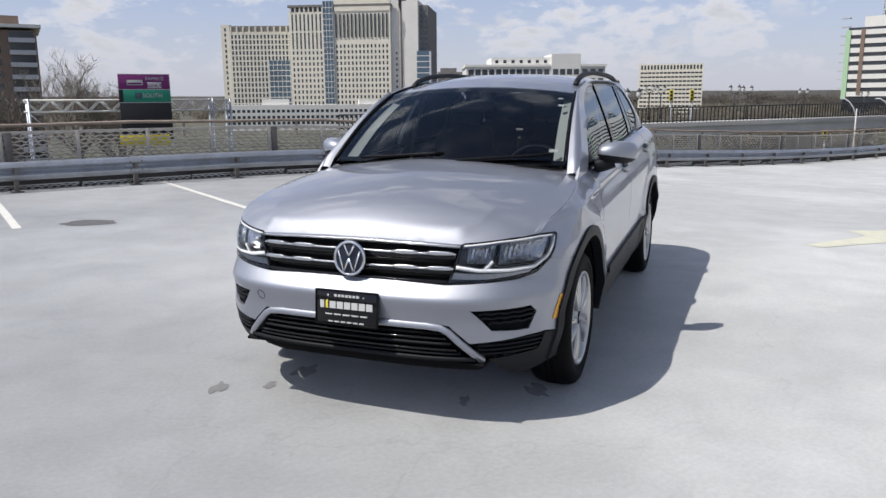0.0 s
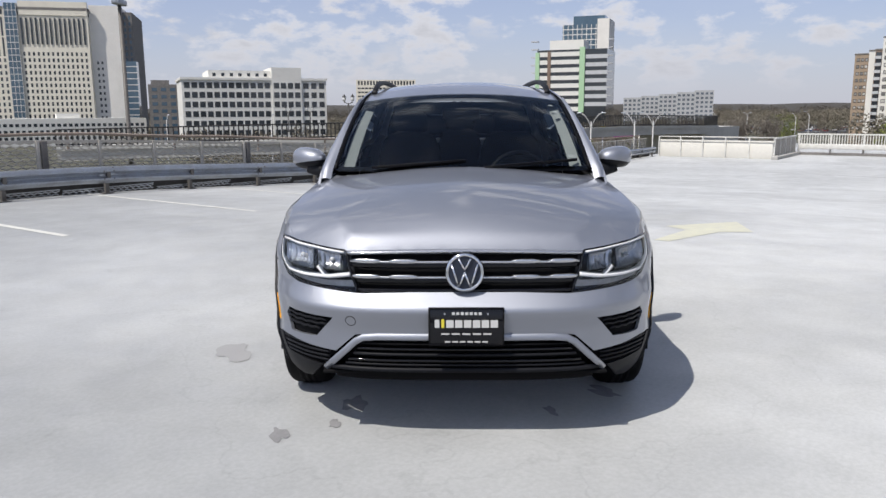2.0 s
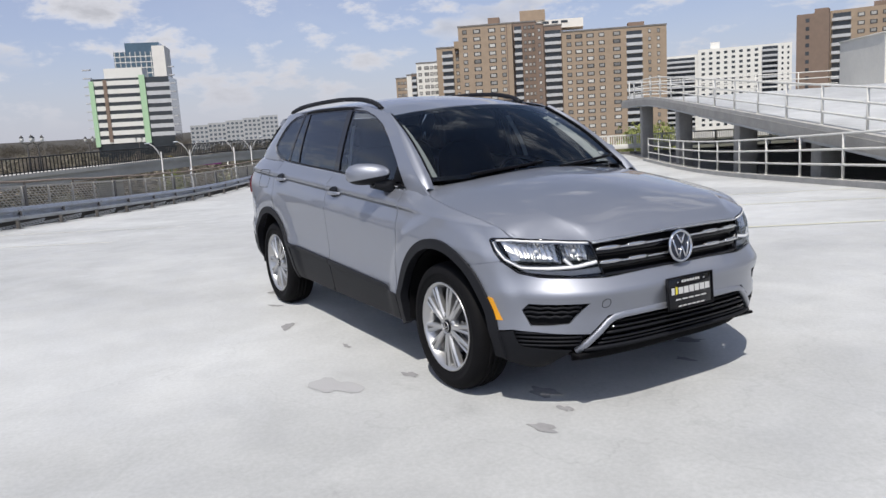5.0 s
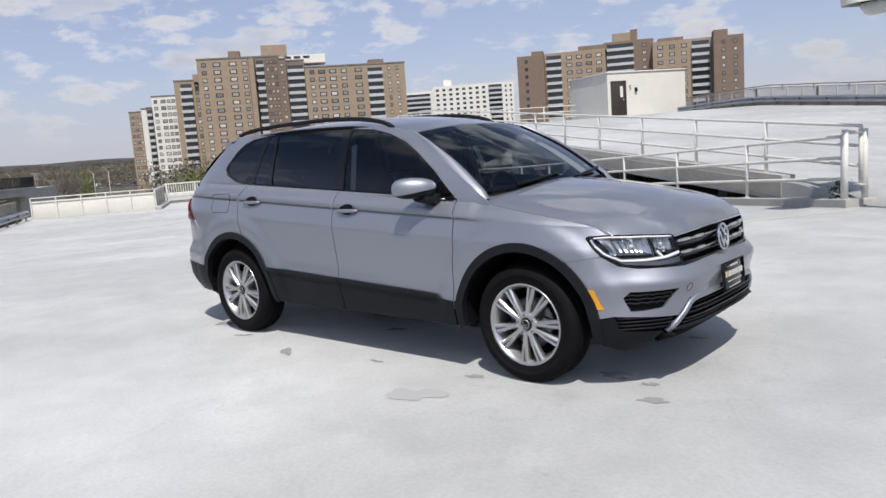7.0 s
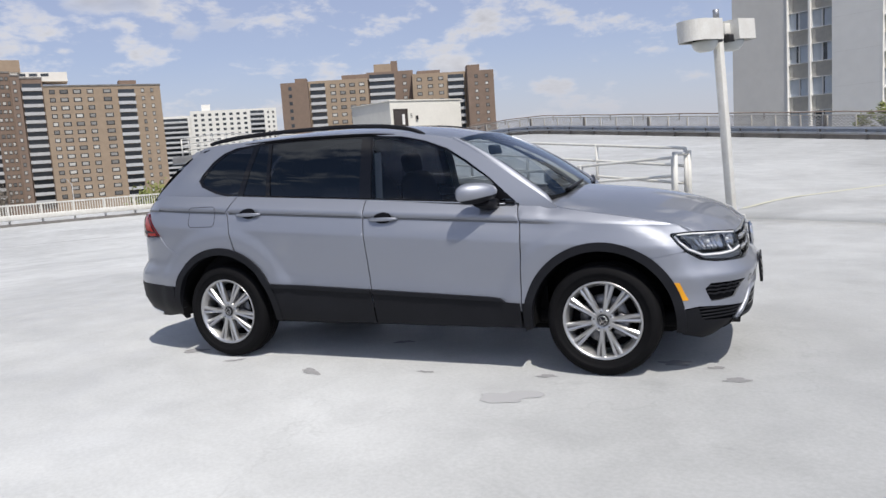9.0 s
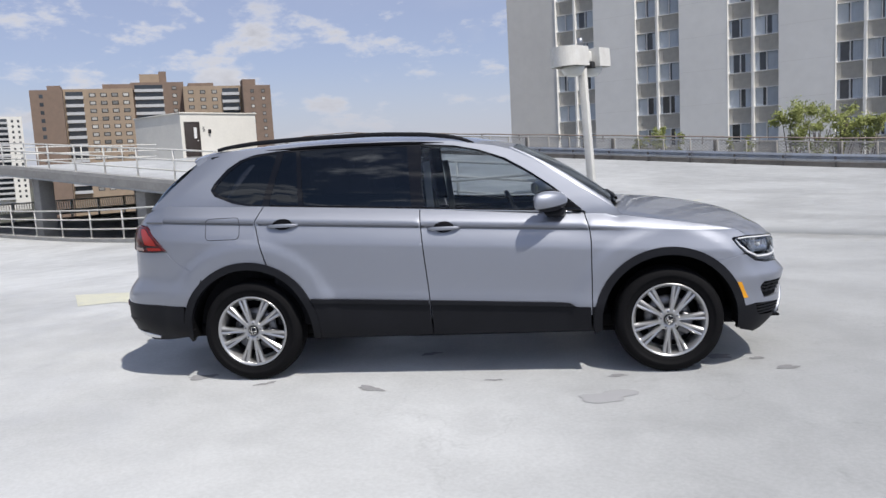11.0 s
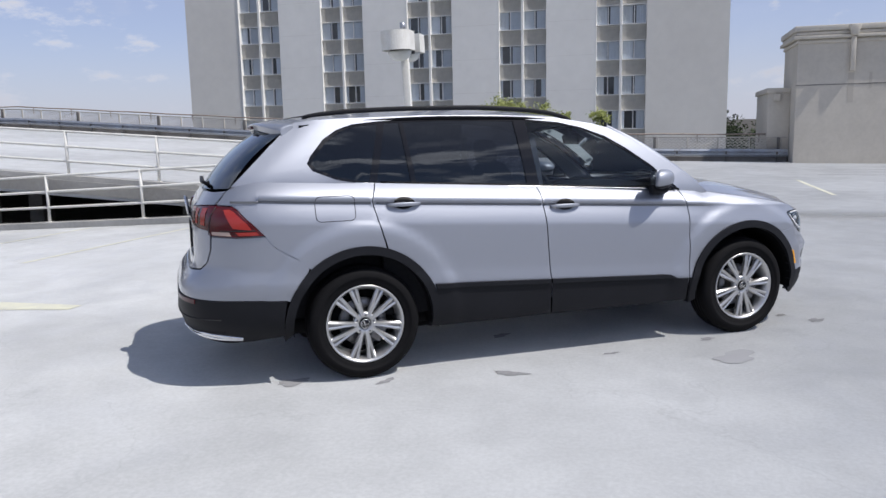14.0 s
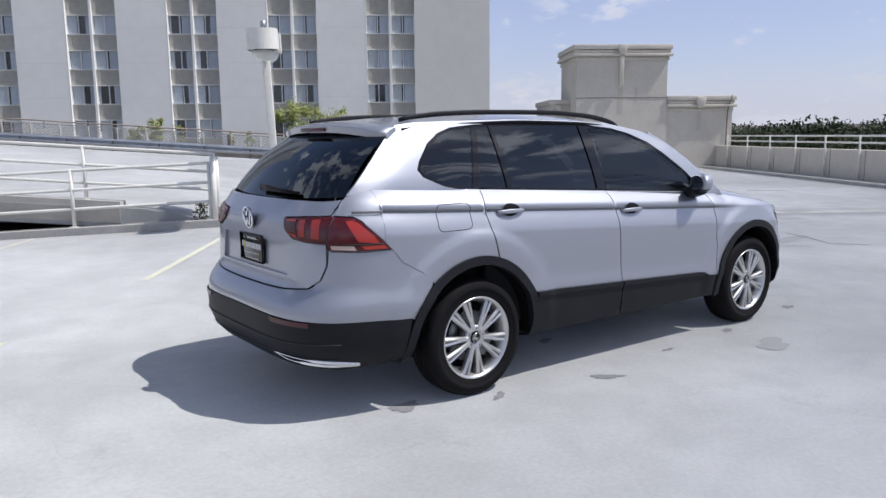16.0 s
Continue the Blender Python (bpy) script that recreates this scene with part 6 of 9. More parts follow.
# plates: words stand as plain bars
def plate(m, w=0.318, h=0.162):
    def at(bm):
        bmesh.ops.transform(bm, matrix=m, verts=bm.verts)
        return bm
    p = part("licence_plate", at(block(-0.006, 0.006, -w / 2, w / 2, -h / 2, h / 2, 0.004)), M_gloss, car, "black dealer plate with pale bars")
    part("plate_frame", at(tube([(0.006, s * (w / 2 - 0.004), t * (h / 2 - 0.004)) for s, t in ((-1, -1), (1, -1), (1, 1), (-1, 1))], 0.006, 6, True)), M_trim, p)
    def row(y0, y1, z0, z1, n, gap, material):
        """A word as plain bars of its size."""
        w_ = (y1 - y0 + gap) / n
        for k in range(n):
            part("plate_bar", at(block(0.006, 0.0075, y0 + w_ * k, y0 + w_ * (k + 1) - gap, z0, z1)), material, p)
    row(-0.060, 0.064, 0.050, 0.061, 7, 0.006, M_mark)
    row(-0.132, -0.112, -0.004, 0.030, 1, 0, M_mark)
    row(-0.104, -0.092, -0.004, 0.032, 1, 0, M_yellow)
    row(-0.084, 0.132, -0.004, 0.028, 6, 0.006, M_mark)
    row(-0.105, 0.105, -0.034, -0.028, 5, 0.010, M_mark)
    row(-0.090, 0.090, -0.067, -0.061, 6, 0.008, M_mark)
    for y in (-0.09, 0.09):
        bm = bmesh.new()
        bmesh.ops.create_cone(bm, cap_ends=True, segments=12, radius1=0.005, radius2=0.004, depth=0.006, matrix=pose(0.008, y, 0.055, 0, 90, 0))
        part("plate_screw", at(bm), M_chrome, p)
plate(pose(2.268, 0.006, 0.538, 0, -4, 0))

# ---- rear end ----
lamp_out = [("y", 0.395, 1.070), ("y", 0.425, 1.010), ("y", 0.50, 0.970), ("y", 0.60, 0.960), ("y", 0.722, 0.953), ("y", 0.738, 0.921), ("x", -2.10, 0.915), ("x", -1.967, 0.921), ("x", -2.03, 0.985), ("x", -2.10, 1.063), ("x", -2.135, 1.086), ("y", 0.70, 1.092), ("y", 0.55, 1.083)]
gate = [("y", 0.0, 1.160), ("y", 0.60, 1.163), ("y", 0.700, 1.172), ("y", 0.700, 1.0985), ("y", 0.55, 1.089), ("y", 0.387, 1.076), ("y", 0.418, 1.006), ("y", 0.495, 0.963), ("y", 0.60, 0.953), ("y", 0.722, 0.946), ("y", 0.722, 0.84), ("y", 0.690, 0.76), ("y", 0.62, 0.715), ("y", 0.45, 0.698), ("y", 0.0, 0.690)]
recess = [("y", -0.42, 0.935), ("y", 0.42, 0.935), ("y", 0.45, 0.765), ("y", -0.45, 0.765)]
pl = ends(-1, gate)
pl2 = pl + [(-u, v) for u, v in pl[::-1] if abs(u) > 1e-6]
bm = panel(split(pl2, 0.025, 0.0145), lambda u, v, o: wrap(-1, u, v, o), 0.035, [split(ends(-1, recess), 0.03, 0.0145)], su=0.0145, depth=0.018)
bmesh.ops.recalc_face_normals(bm, faces=bm.faces)
tailgate = part("tailgate", bm, M_paint, car)
bm = panel(split(ends(-1, recess), 0.03, 0.0145), lambda u, v, o: wrap(-1, u, v, -0.018 + o), 0.04, su=0.0145, depth=0)
bmesh.ops.recalc_face_normals(bm, faces=bm.faces)
part("plate_recess", bm, M_paint, tailgate)
rear_b = [("y", 0.0, 0.682), ("y", 0.45, 0.690), ("y", 0.63, 0.708), ("y", 0.70, 0.757), ("y", 0.732, 0.84), ("y", 0.737, 0.912), ("x", -2.10, 0.907), ("x", -1.972, 0.912), ("x", -1.908, 0.839), ("x", -1.80, 0.779), ("x", -1.722, 0.738)] + [("x", -WB + ARCH * math.cos(radians(a)), HUB + ARCH * math.sin(radians(a))) for a in (136, 146, 158)] + [("x", -1.86, 0.535), ("x", -2.1, 0.545), ("y", 0.5, 0.555), ("y", 0.0, 0.560)]
pl = ends(-1, rear_b)
pl2 = pl + [(-u, v) for u, v in pl[::-1] if abs(u) > 1e-6]
bm = panel(split(pl2, 0.025, 0.0145), lambda u, v, o: wrap(-1, u, v, o), 0.035, su=0.0145, depth=0.016)
bmesh.ops.recalc_face_normals(bm, faces=bm.faces)
part("rear_bumper", bm, M_paint, car)
low_r = [("y", 0.0, 0.556), ("y", 0.5, 0.551), ("x", -2.1, 0.541), ("x", -1.86, 0.531), ("x", -1.875, 0.36), ("x", -1.868, 0.305), ("x", -2.05, 0.275), ("y", 0.70, 0.264), ("y", 0.45, 0.285), ("y", 0.0, 0.300)]
pl = ends(-1, low_r)
pl2 = pl + [(-u, v) for u, v in pl[::-1] if abs(u) > 1e-6]
bm = panel(split(pl2, 0.025, 0.0145), lambda u, v, o: wrap(-1, u, v, 0.006 + o), 0.04, su=0.0145, depth=0.03)
bmesh.ops.recalc_face_normals(bm, faces=bm.faces)
lower_r = part("lower_rear_bumper", bm, M_clad, car, "dark grey plastic lower rear bumper")
fascia(-1, [("y", 0.42, 0.550), ("y", 0.70, 0.545), ("y", 0.70, 0.520), ("y", 0.44, 0.525)], M_darkred, "reflector_strip", off=0.012, depth=0.012, label="dark red reflector")
for a, b in ((0.49, 0.39), (0.36, 0.0)):
    pts = [wrap(-1, turn_of(-1, "y", 0.80 * s / 16, 0.43), 0.43 if a > 0.4 else 0.34, 0.008) for s in range(-16, 17)]
    part("bumper_groove", strip(pts, 0.006, 0.006), M_gap, lower_r)
for ex in ([("y", 0.43, 0.352), ("y", 0.60, 0.338), ("y", 0.74, 0.318), ("x", -2.106, 0.300)], [("y", 0.43, 0.350), ("y", 0.52, 0.318), ("y", 0.70, 0.296), ("x", -2.106, 0.297)]):
    e_ = ends(-1, ex)
    pts = [wrap(-1, p[0] + (q[0] - p[0]) * i / 8, p[1] + (q[1] - p[1]) * i / 8, 0.010) for p, q in zip(e_, e_[1:]) for i in range(8)] + [wrap(-1, *e_[-1], 0.010)]
    pair("exhaust_trim", mirrored(strip(pts, lambda t: 0.006 + 0.012 * (t > 0.45), 0.012, up=(0, 0, 1))), M_chrome, label="chrome exhaust trim")
fascia(-1, [("y", 0.45, 0.348), ("y", 0.60, 0.333), ("y", 0.74, 0.314), ("x", -2.15, 0.303), ("y", 0.70, 0.299), ("y", 0.53, 0.318)], M_black, "exhaust_recess", off=0.009, depth=0)
tl = fascia(-1, lamp_out, M_red, "tail_light", off=0.010, depth=0.03, label="red tail light with dark inner end")
fascia(-1, [("y", 0.42, 1.05), ("y", 0.445, 1.01), ("y", 0.53, 1.0), ("y", 0.52, 1.052)], M_darkred, "lamp_inset", off=0.0125, depth=0, parent=tl)
fascia(-1, [("y", 0.745, 0.946), ("y", 0.750, 0.926), ("x", -2.14, 0.922), ("x", -2.15, 0.945)], M_lampwhite, "lamp_inset", off=0.0125, depth=0, parent=tl)
for poly in ([("y", 0.54, 1.072), ("y", 0.56, 0.985), ("y", 0.60, 0.982), ("y", 0.585, 1.074)], [("y", 0.625, 1.076), ("y", 0.645, 0.980), ("y", 0.69, 0.976), ("y", 0.675, 1.079)], [("y", 0.43, 1.064), ("y", 0.44, 1.056), ("y", 0.52, 1.06), ("y", 0.52, 1.074)], [("y", 0.46, 0.998), ("y", 0.52, 0.980), ("y", 0.54, 0.978), ("y", 0.54, 0.990)],
             [("x", -2.17, 1.072), ("x", -2.13, 0.965), ("x", -2.03, 0.955), ("x", -2.055, 0.995), ("x", -2.115, 1.058), ("x", -2.14, 1.074)]):
    fascia(-1, poly, M_brightred, "lamp_inset", off=0.0125, depth=0, parent=tl)
fascia(-1, [("x", -2.12, 0.944), ("x", -2.10, 0.924), ("x", -1.99, 0.926), ("x", -2.005, 0.944)], M_brightred, "lamp_inset", off=0.0125, depth=0, parent=tl)
pts = [wrap(-1, turn_of(-1, "y", 0.728, z), z, 0.012) for z in (0.925, 0.95, 1.0, 1.04, 1.088)]
pair("lamp_joint", mirrored(tube(pts, 0.003, 6)), M_gap, tl)
for zz in (0.952,):
    pts = [wrap(-1, turn_of(-1, "x", -2.20 + 0.19 * i / 10, zz), zz, 0.0125) for i in range(11)]
    pair("lamp_joint", mirrored(tube(pts, 0.0025, 6)), M_gap, tl)
corner = [("x", -1.96, 0.925), ("x", -1.985, 0.945), ("x", -2.03, 0.992), ("x", -2.10, 1.070), ("x", -2.132, 1.093), ("y", 0.712, 1.0985), ("y", 0.708, 1.168), ("x", -2.128, 1.190), ("x", -2.09, 1.201), ("x", -1.995, 1.217), ("x", -1.96, 1.217)]
fascia(-1, corner, M_paint, "quarter_corner", off=-0.0015, depth=0.012)
shell_r = [("y", 0.56, 0.72), ("x", -1.95, 0.78), ("x", -1.95, 1.20), ("y", 0.60, 1.16)]
fascia(-1, shell_r, M_paint, "inner_body", off=-0.022, depth=0)
# rear window, spoiler, wiper
def back(u, v):
    s = 2 * u - 1
    lo = Vector((-2.272 + 0.134 * abs(s) ** 2.6, s * 0.718, 1.165 + 0.023 * s * s))
    hi = Vector((-1.90 + 0.100 * abs(s) ** 2.6, s * 0.612, 1.52 - 0.012 * s * s))
    p = lo.lerp(hi, v)
    bow = math.sin(math.pi * v) * 0.018
    return p + Vector((-bow, 0, bow))
bm = grid_sheet(back, 20, 10)
bmesh.ops.recalc_face_normals(bm, faces=bm.faces)
if sum(f.normal.x for f in bm.faces) > 0:
    bmesh.ops.reverse_faces(bm, faces=bm.faces)
part("rear_window", bm, M_tint, tailgate, "dark tinted rear window")
def spoil(u, v):
    s = 2 * u - 1
    x = -1.735 - 0.205 * v + 0.125 * abs(s) ** 3 * v
    y = s * (0.600 + 0.018 * v)
    return Vector((x, y, 1.597 - 0.034 * v ** 2 - 0.050 * abs(s) ** 2.6))
bm = bmesh.new()
top = [[bm.verts.new(spoil(i / 24, j / 5)) for j in range(6)] for i in range(25)]
bot = [[bm.verts.new(spoil(i / 24, j / 5) - Vector((-0.012 * j / 5, 0, 0.036 - 0.006 * (1 - j / 5)))) for j in range(6)] for i in range(25)]
for i in range(24):
    for j in range(5):
        bm.faces.new((top[i][j], top[i + 1][j], top[i + 1][j + 1], top[i][j + 1])).smooth = True
        bm.faces.new((bot[i][j + 1], bot[i + 1][j + 1], bot[i + 1][j], bot[i][j])).smooth = True
    bm.faces.new((top[i][5], top[i + 1][5], bot[i + 1][5], bot[i][5]))
for i in (0, 24):
    for j in range(5):
        bm.faces.new((top[i][j], top[i][j + 1], bot[i][j + 1], bot[i][j]))
bmesh.ops.recalc_face_normals(bm, faces=bm.faces)
sp_ = part("spoiler", bm, M_paint, tailgate)
part("brake_light", block(-1.946, -1.925, -0.15, 0.15, 1.532, 1.552, 0.004), M_darkred, sp_)
wp = [back(0.52, 0.07) + Vector((-0.02, 0, 0.02)), back(0.44, 0.07) + Vector((-0.022, 0, 0.02)), back(0.34, 0.055) + Vector((-0.022, 0, 0.018)), back(0.22, 0.04) + Vector((-0.016, 0, 0.012))]
part("rear_wiper", strip(wp, lambda t: 0.04 - 0.028 * t, 0.024), M_trim, tailgate)
emblem(-2.372, 1.045, 0.060, -1, 8, tailgate)
plate(pose(-2.356, 0.0, 0.868, 0, 0, 180), 0.318, 0.162)
# fuel flap outline
def flap():
    c, w, h, r = (-1.55, 1.055), 0.118, 0.072, 0.03
    out = []
    for sx, sz, a in ((1, 1, 0), (-1, 1, 90), (-1, -1, 180), (1, -1, 270)):
        for k in range(5):
            t = radians(a + 90 * k / 4)
            out.append((c[0] + sx * (w - r) + r * math.cos(t), c[1] + sz * (h - r) + r * math.sin(t)))
    return out
fl = split(flap(), 0.02, 1.0)
bm = tube([side(x, z, 0.0) for x, z in fl], 0.0022, 5, True)
part("fuel_flap", bm, M_gap, car)
# door handles
for ds, x0, z0 in ((front_doors, -0.04, 1.0), (rear_doors, -1.13, 1.062)):
    # black ovals put in for the shade of the body-coloured handle recesses
    scoop = [(x0 + 0.066 * math.cos(radians(a_)), z0 + 0.008 + 0.036 * math.sin(radians(a_))) for a_ in range(0, 360, 15)]
    flank(scoop, M_trim, "handle_scoop", off=0.009, step=0.03, depth=0.004, parent=ds, crease=False)
    cup = bmesh.new()
    bmesh.ops.create_uvsphere(cup, u_segments=20, v_segments=10, radius=1.0, matrix=Matrix.Translation(side(x0, z0 + 0.008, -0.012)) @ Matrix.Diagonal((0.062, 0.014, 0.030, 1)))
    for f in cup.faces:
        f.smooth = True
    pair("handle_cup", cup, M_black, ds)
    pts = [side(x0 - 0.105 + 0.21 * k / 12, z0, 0.004 + 0.026 * math.sin(math.pi * k / 12) ** 0.5) for k in range(13)]
    pair("door_handle", strip(pts, lambda t: 0.012 + 0.013 * math.sin(math.pi * t) ** 0.6, 0.016), M_paint, ds)
# dark strips that stand in for the shade under the crease, panel by panel
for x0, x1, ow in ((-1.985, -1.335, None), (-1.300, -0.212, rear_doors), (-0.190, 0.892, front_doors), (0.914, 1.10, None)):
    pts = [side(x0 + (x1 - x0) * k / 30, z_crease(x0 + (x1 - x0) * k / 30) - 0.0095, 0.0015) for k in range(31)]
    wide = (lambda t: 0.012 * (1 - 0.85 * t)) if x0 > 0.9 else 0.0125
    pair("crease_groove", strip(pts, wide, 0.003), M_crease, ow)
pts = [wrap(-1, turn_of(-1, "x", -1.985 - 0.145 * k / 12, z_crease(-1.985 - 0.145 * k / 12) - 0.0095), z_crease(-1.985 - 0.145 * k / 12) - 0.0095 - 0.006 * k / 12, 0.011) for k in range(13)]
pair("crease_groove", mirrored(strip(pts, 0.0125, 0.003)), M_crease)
# mirrors
def shell(c, size, cut):
    bm = bmesh.new()
    bmesh.ops.create_uvsphere(bm, u_segments=28, v_segments=18, radius=1.0)
    for v in bm.verts:
        x, y, z = v.co
        k = lambda q, e: math.copysign(abs(q) ** e, q)
        v.co = Vector((k(x, 0.85) * (0.95 if x > 0 else 0.5), k(y, 0.85), k(z, 0.8)))
        v.co = Vector((v.co.x * size[0] - abs(v.co.y) * 0.015 + 0.06 * v.co.y, v.co.y * size[1], v.co.z * size[2] * (1 - 0.12 * (v.co.y + 0.3))))
    bmesh.ops.translate(bm, vec=c, verts=bm.verts)
    for f in bm.faces:
        f.smooth = True
    return bm
mc = Vector((0.650, -0.938, 1.148))
bm = shell(mc, (0.112, 0.112, 0.068), 0)
geo = bmesh.ops.bisect_plane(bm, geom=bm.verts[:] + bm.edges[:] + bm.faces[:], plane_co=(0.665, -0.96, 1.122), plane_no=(0.1, 0.1, -1), clear_outer=True)
caps = pair("mirror_cap", bm, M_paint, front_doors, "silver mirror cap")
bm = shell(mc, (0.109, 0.109, 0.066), 0)
bmesh.ops.bisect_plane(bm, geom=bm.verts[:] + bm.edges[:] + bm.faces[:], plane_co=(0.665, -0.96, 1.124), plane_no=(0.1, 0.1, -1), clear_inner=True)
pair("mirror_base", bm, M_clad, front_doors)
pair("mirror_stalk", strip([(0.70, -0.80, 1.065), (0.69, -0.845, 1.075), (0.675, -0.92, 1.10)], 0.075, 0.12), M_clad, front_doors)
bm = bmesh.new()
bmesh.ops.create_circle(bm, cap_ends=True, segments=24, radius=1, matrix=pose(0.577, -0.950, 1.150, 0, 0, -22) @ pose(0, 0, 0, 0, -90, 0) @ Matrix.Diagonal((0.052, 0.084, 1, 1)))
pair("mirror_glass", bm, M_mirror, front_doors, "mirror glass")
flank([(0.83, 1.098), (0.735, 1.180), (0.72, 1.092)], M_trim, "mirror_triangle", off=0.002, depth=0.01, fn=glasshouse, crease=False, parent=front_doors)

# paint strips added behind the quarter/rear bumper and wing/front bumper joints, lightening their gaps
for line in ([(-1.70, 0.735), (-1.80, 0.787), (-1.90, 0.845), (-1.962, 0.919)], [(1.66, 0.718), (1.74, 0.730), (1.80, 0.739), (1.87, 0.748)]):
    fine_ = [Vector(p).lerp(Vector(q), k / 6) for p, q in zip(line, line[1:]) for k in range(7)]
    pair("joint_flange", strip([side(p.x, p.y, -0.007) for p in fine_], 0.030, 0.006), M_paint)

# ---- wheels ----
def build_wheel():
    prof = [(0.234, 0.08), (0.244, 0.095), (0.264, 0.107), (0.295, 0.109), (0.322, 0.103), (0.336, 0.090), (0.3435, 0.072), (0.3455, 0.04), (0.3455, -0.04), (0.3435, -0.072), (0.336, -0.090), (0.322, -0.103), (0.295, -0.109), (0.285, -0.1095), (0.284, -0.1075), (0.262, -0.1065), (0.246, -0.099), (0.234, -0.085)]
    tyre = lathe(prof, 96)
    lugs = []
    for side_ in (-1, 1):
        for k in range(72):
            a = 360 / 72 * (k + (0.5 if side_ > 0 else 0))
            lugs.append(block(-0.0105, 0.0105, 0.052, 0.094, -0.004, 0.0035, 0, pose(0, 0, 0, 0, a, 0) @ Matrix.Translation((0, 0, 0.3395)) @ Matrix.Diagonal((1, side_, 1, 1)) @ pose(0, 0, 0, -9, 0, 8)))
    for y in (-0.03, 0.0, 0.03):
        lugs.append(lathe([(0.3455, y - 0.010), (0.349, y - 0.010), (0.349, y + 0.010), (0.3455, y + 0.010)], 96))
    rim_ = lathe([(0.217, 0.09), (0.210, 0.05), (0.208, -0.05), (0.226, -0.075), (0.2385, -0.088), (0.2425, -0.096), (0.2415, -0.1025), (0.236, -0.103), (0.229, -0.097), (0.219, -0.080), (0.211, -0.06)], 96)
    spokes = []
    for k in range(5):
        for s in (-1, 1):
            b = bmesh.new()
            rows = []
            for i in range(9):
                t = i / 8
                r = 0.050 + 0.180 * t
                a = s * (4.5 + 9.5 * t ** 0.9) * (1.0 if t > 0 else 1)
                off = s * (0.013 + 0.043 * t)
                hw = 0.0140 + 0.0170 * t ** 1.2
                y = -0.092 + 0.020 * (1 - t) ** 2 * 0 - 0.004 * math.sin(math.pi * t)
                cz, cx = r, off * 1.05
                rows.append([b.verts.new(q) for q in ((cx - hw, -0.060, cz), (cx - hw, y + 0.010, cz), (cx - hw * 0.62, y, cz), (cx - hw * 0.15, y + 0.006 * t, cz), (cx + hw * 0.15, y + 0.006 * t, cz), (cx + hw * 0.62, y, cz), (cx + hw, y + 0.010, cz), (cx + hw, -0.060, cz))])
            for p, q in zip(rows, rows[1:]):
                for i in range(7):
                    b.faces.new((p[i], p[i + 1], q[i + 1], q[i]))
            b.faces.new(rows[0])
            b.faces.new(rows[-1][::-1])
            bmesh.ops.recalc_face_normals(b, faces=b.faces)
            bmesh.ops.transform(b, matrix=pose(0, 0, 0, 0, 72 * k + 10, 0), verts=b.verts)
            spokes.append(b)
    slots = []
    for k in range(5):
        for s in (-1, 1):
            b = bmesh.new()
            top_ = []
            for t_, w_ in ((0.45, 0.0006), (0.70, 0.0048), (0.985, 0.0092)):
                y_ = -0.0935 - 0.004 * math.sin(math.pi * t_) + 0.006 * t_
                x_ = s * (0.013 + 0.043 * t_) * 1.05
                top_.append([b.verts.new((x_ + e_ * w_, y_, 0.050 + 0.180 * t_)) for e_ in (-1, 1)])
            for p, q in zip(top_, top_[1:]):
                b.faces.new((p[0], p[1], q[1], q[0]))
            bmesh.ops.transform(b, matrix=pose(0, 0, 0, 0, 72 * k + 10, 0), verts=b.verts)
            slots.append(b)
    hub = lathe([(0.072, -0.05), (0.072, -0.082), (0.066, -0.088), (0.040, -0.088), (0.034, -0.080)], 40)
    cap = lathe([(0.034, -0.07), (0.034, -0.090), (0.031, -0.094), (0.0005, -0.0955)], 40)
    nuts = []
    for k in range(5):
        b = lathe([(0.0085, -0.07), (0.0085, -0.084), (0.006, -0.086), (0.0005, -0.086)], 6)
        bmesh.ops.transform(b, matrix=pose(0, 0, 0, 0, 72 * k + 46, 0) @ Matrix.Translation((0, -0.003, 0.054)), verts=b.verts)
        nuts.append(b)
    disc = lathe([(0.0005, -0.016), (0.07, -0.016), (0.072, -0.022), (0.150, -0.022), (0.150, -0.004), (0.07, -0.004)], 64)
    back_ = lathe([(0.0005, 0.03), (0.197, 0.03), (0.197, 0.025), (0.0005, 0.025)], 48)
    cal = block(0.07, 0.155, -0.055, 0.0, -0.07, 0.07, 0.015)
    marks = [strip([(-0.018, -0.0965, 0.012), (0, -0.0965, -0.012), (0.018, -0.0965, 0.012)], 0.005, 0.003, up=(0, 1, 0)), strip([(-0.02, -0.0965, -0.004), (-0.01, -0.0965, -0.02), (0, -0.0965, -0.002), (0.01, -0.0965, -0.02), (0.02, -0.0965, -0.004)], 0.005, 0.003, up=(0, 1, 0)),
             lathe([(0.0265, -0.0955), (0.0265, -0.0975), (0.0295, -0.0975), (0.0295, -0.0945)], 32)]
    return dict(tyre=(tyre, M_tyre), tread=(merge(*lugs), M_tyre), rim=(merge(rim_, *spokes, hub), M_alloy), spoke_groove=(merge(*slots), M_groove), centre_cap=(cap, M_gloss), cap_mark=(merge(*marks), M_alloy), wheel_nut=(nuts[0], M_steel), brake_disc=(disc, M_steel), brake_caliper=(cal, M_steel), brake_shield=(back_, M_black))
meshes = {}
for nm, (b, mt) in build_wheel().items():
    me = bpy.data.meshes.new(nm)
    b.to_mesh(me)
    b.free()
    me.materials.append(mt)
    meshes[nm] = me
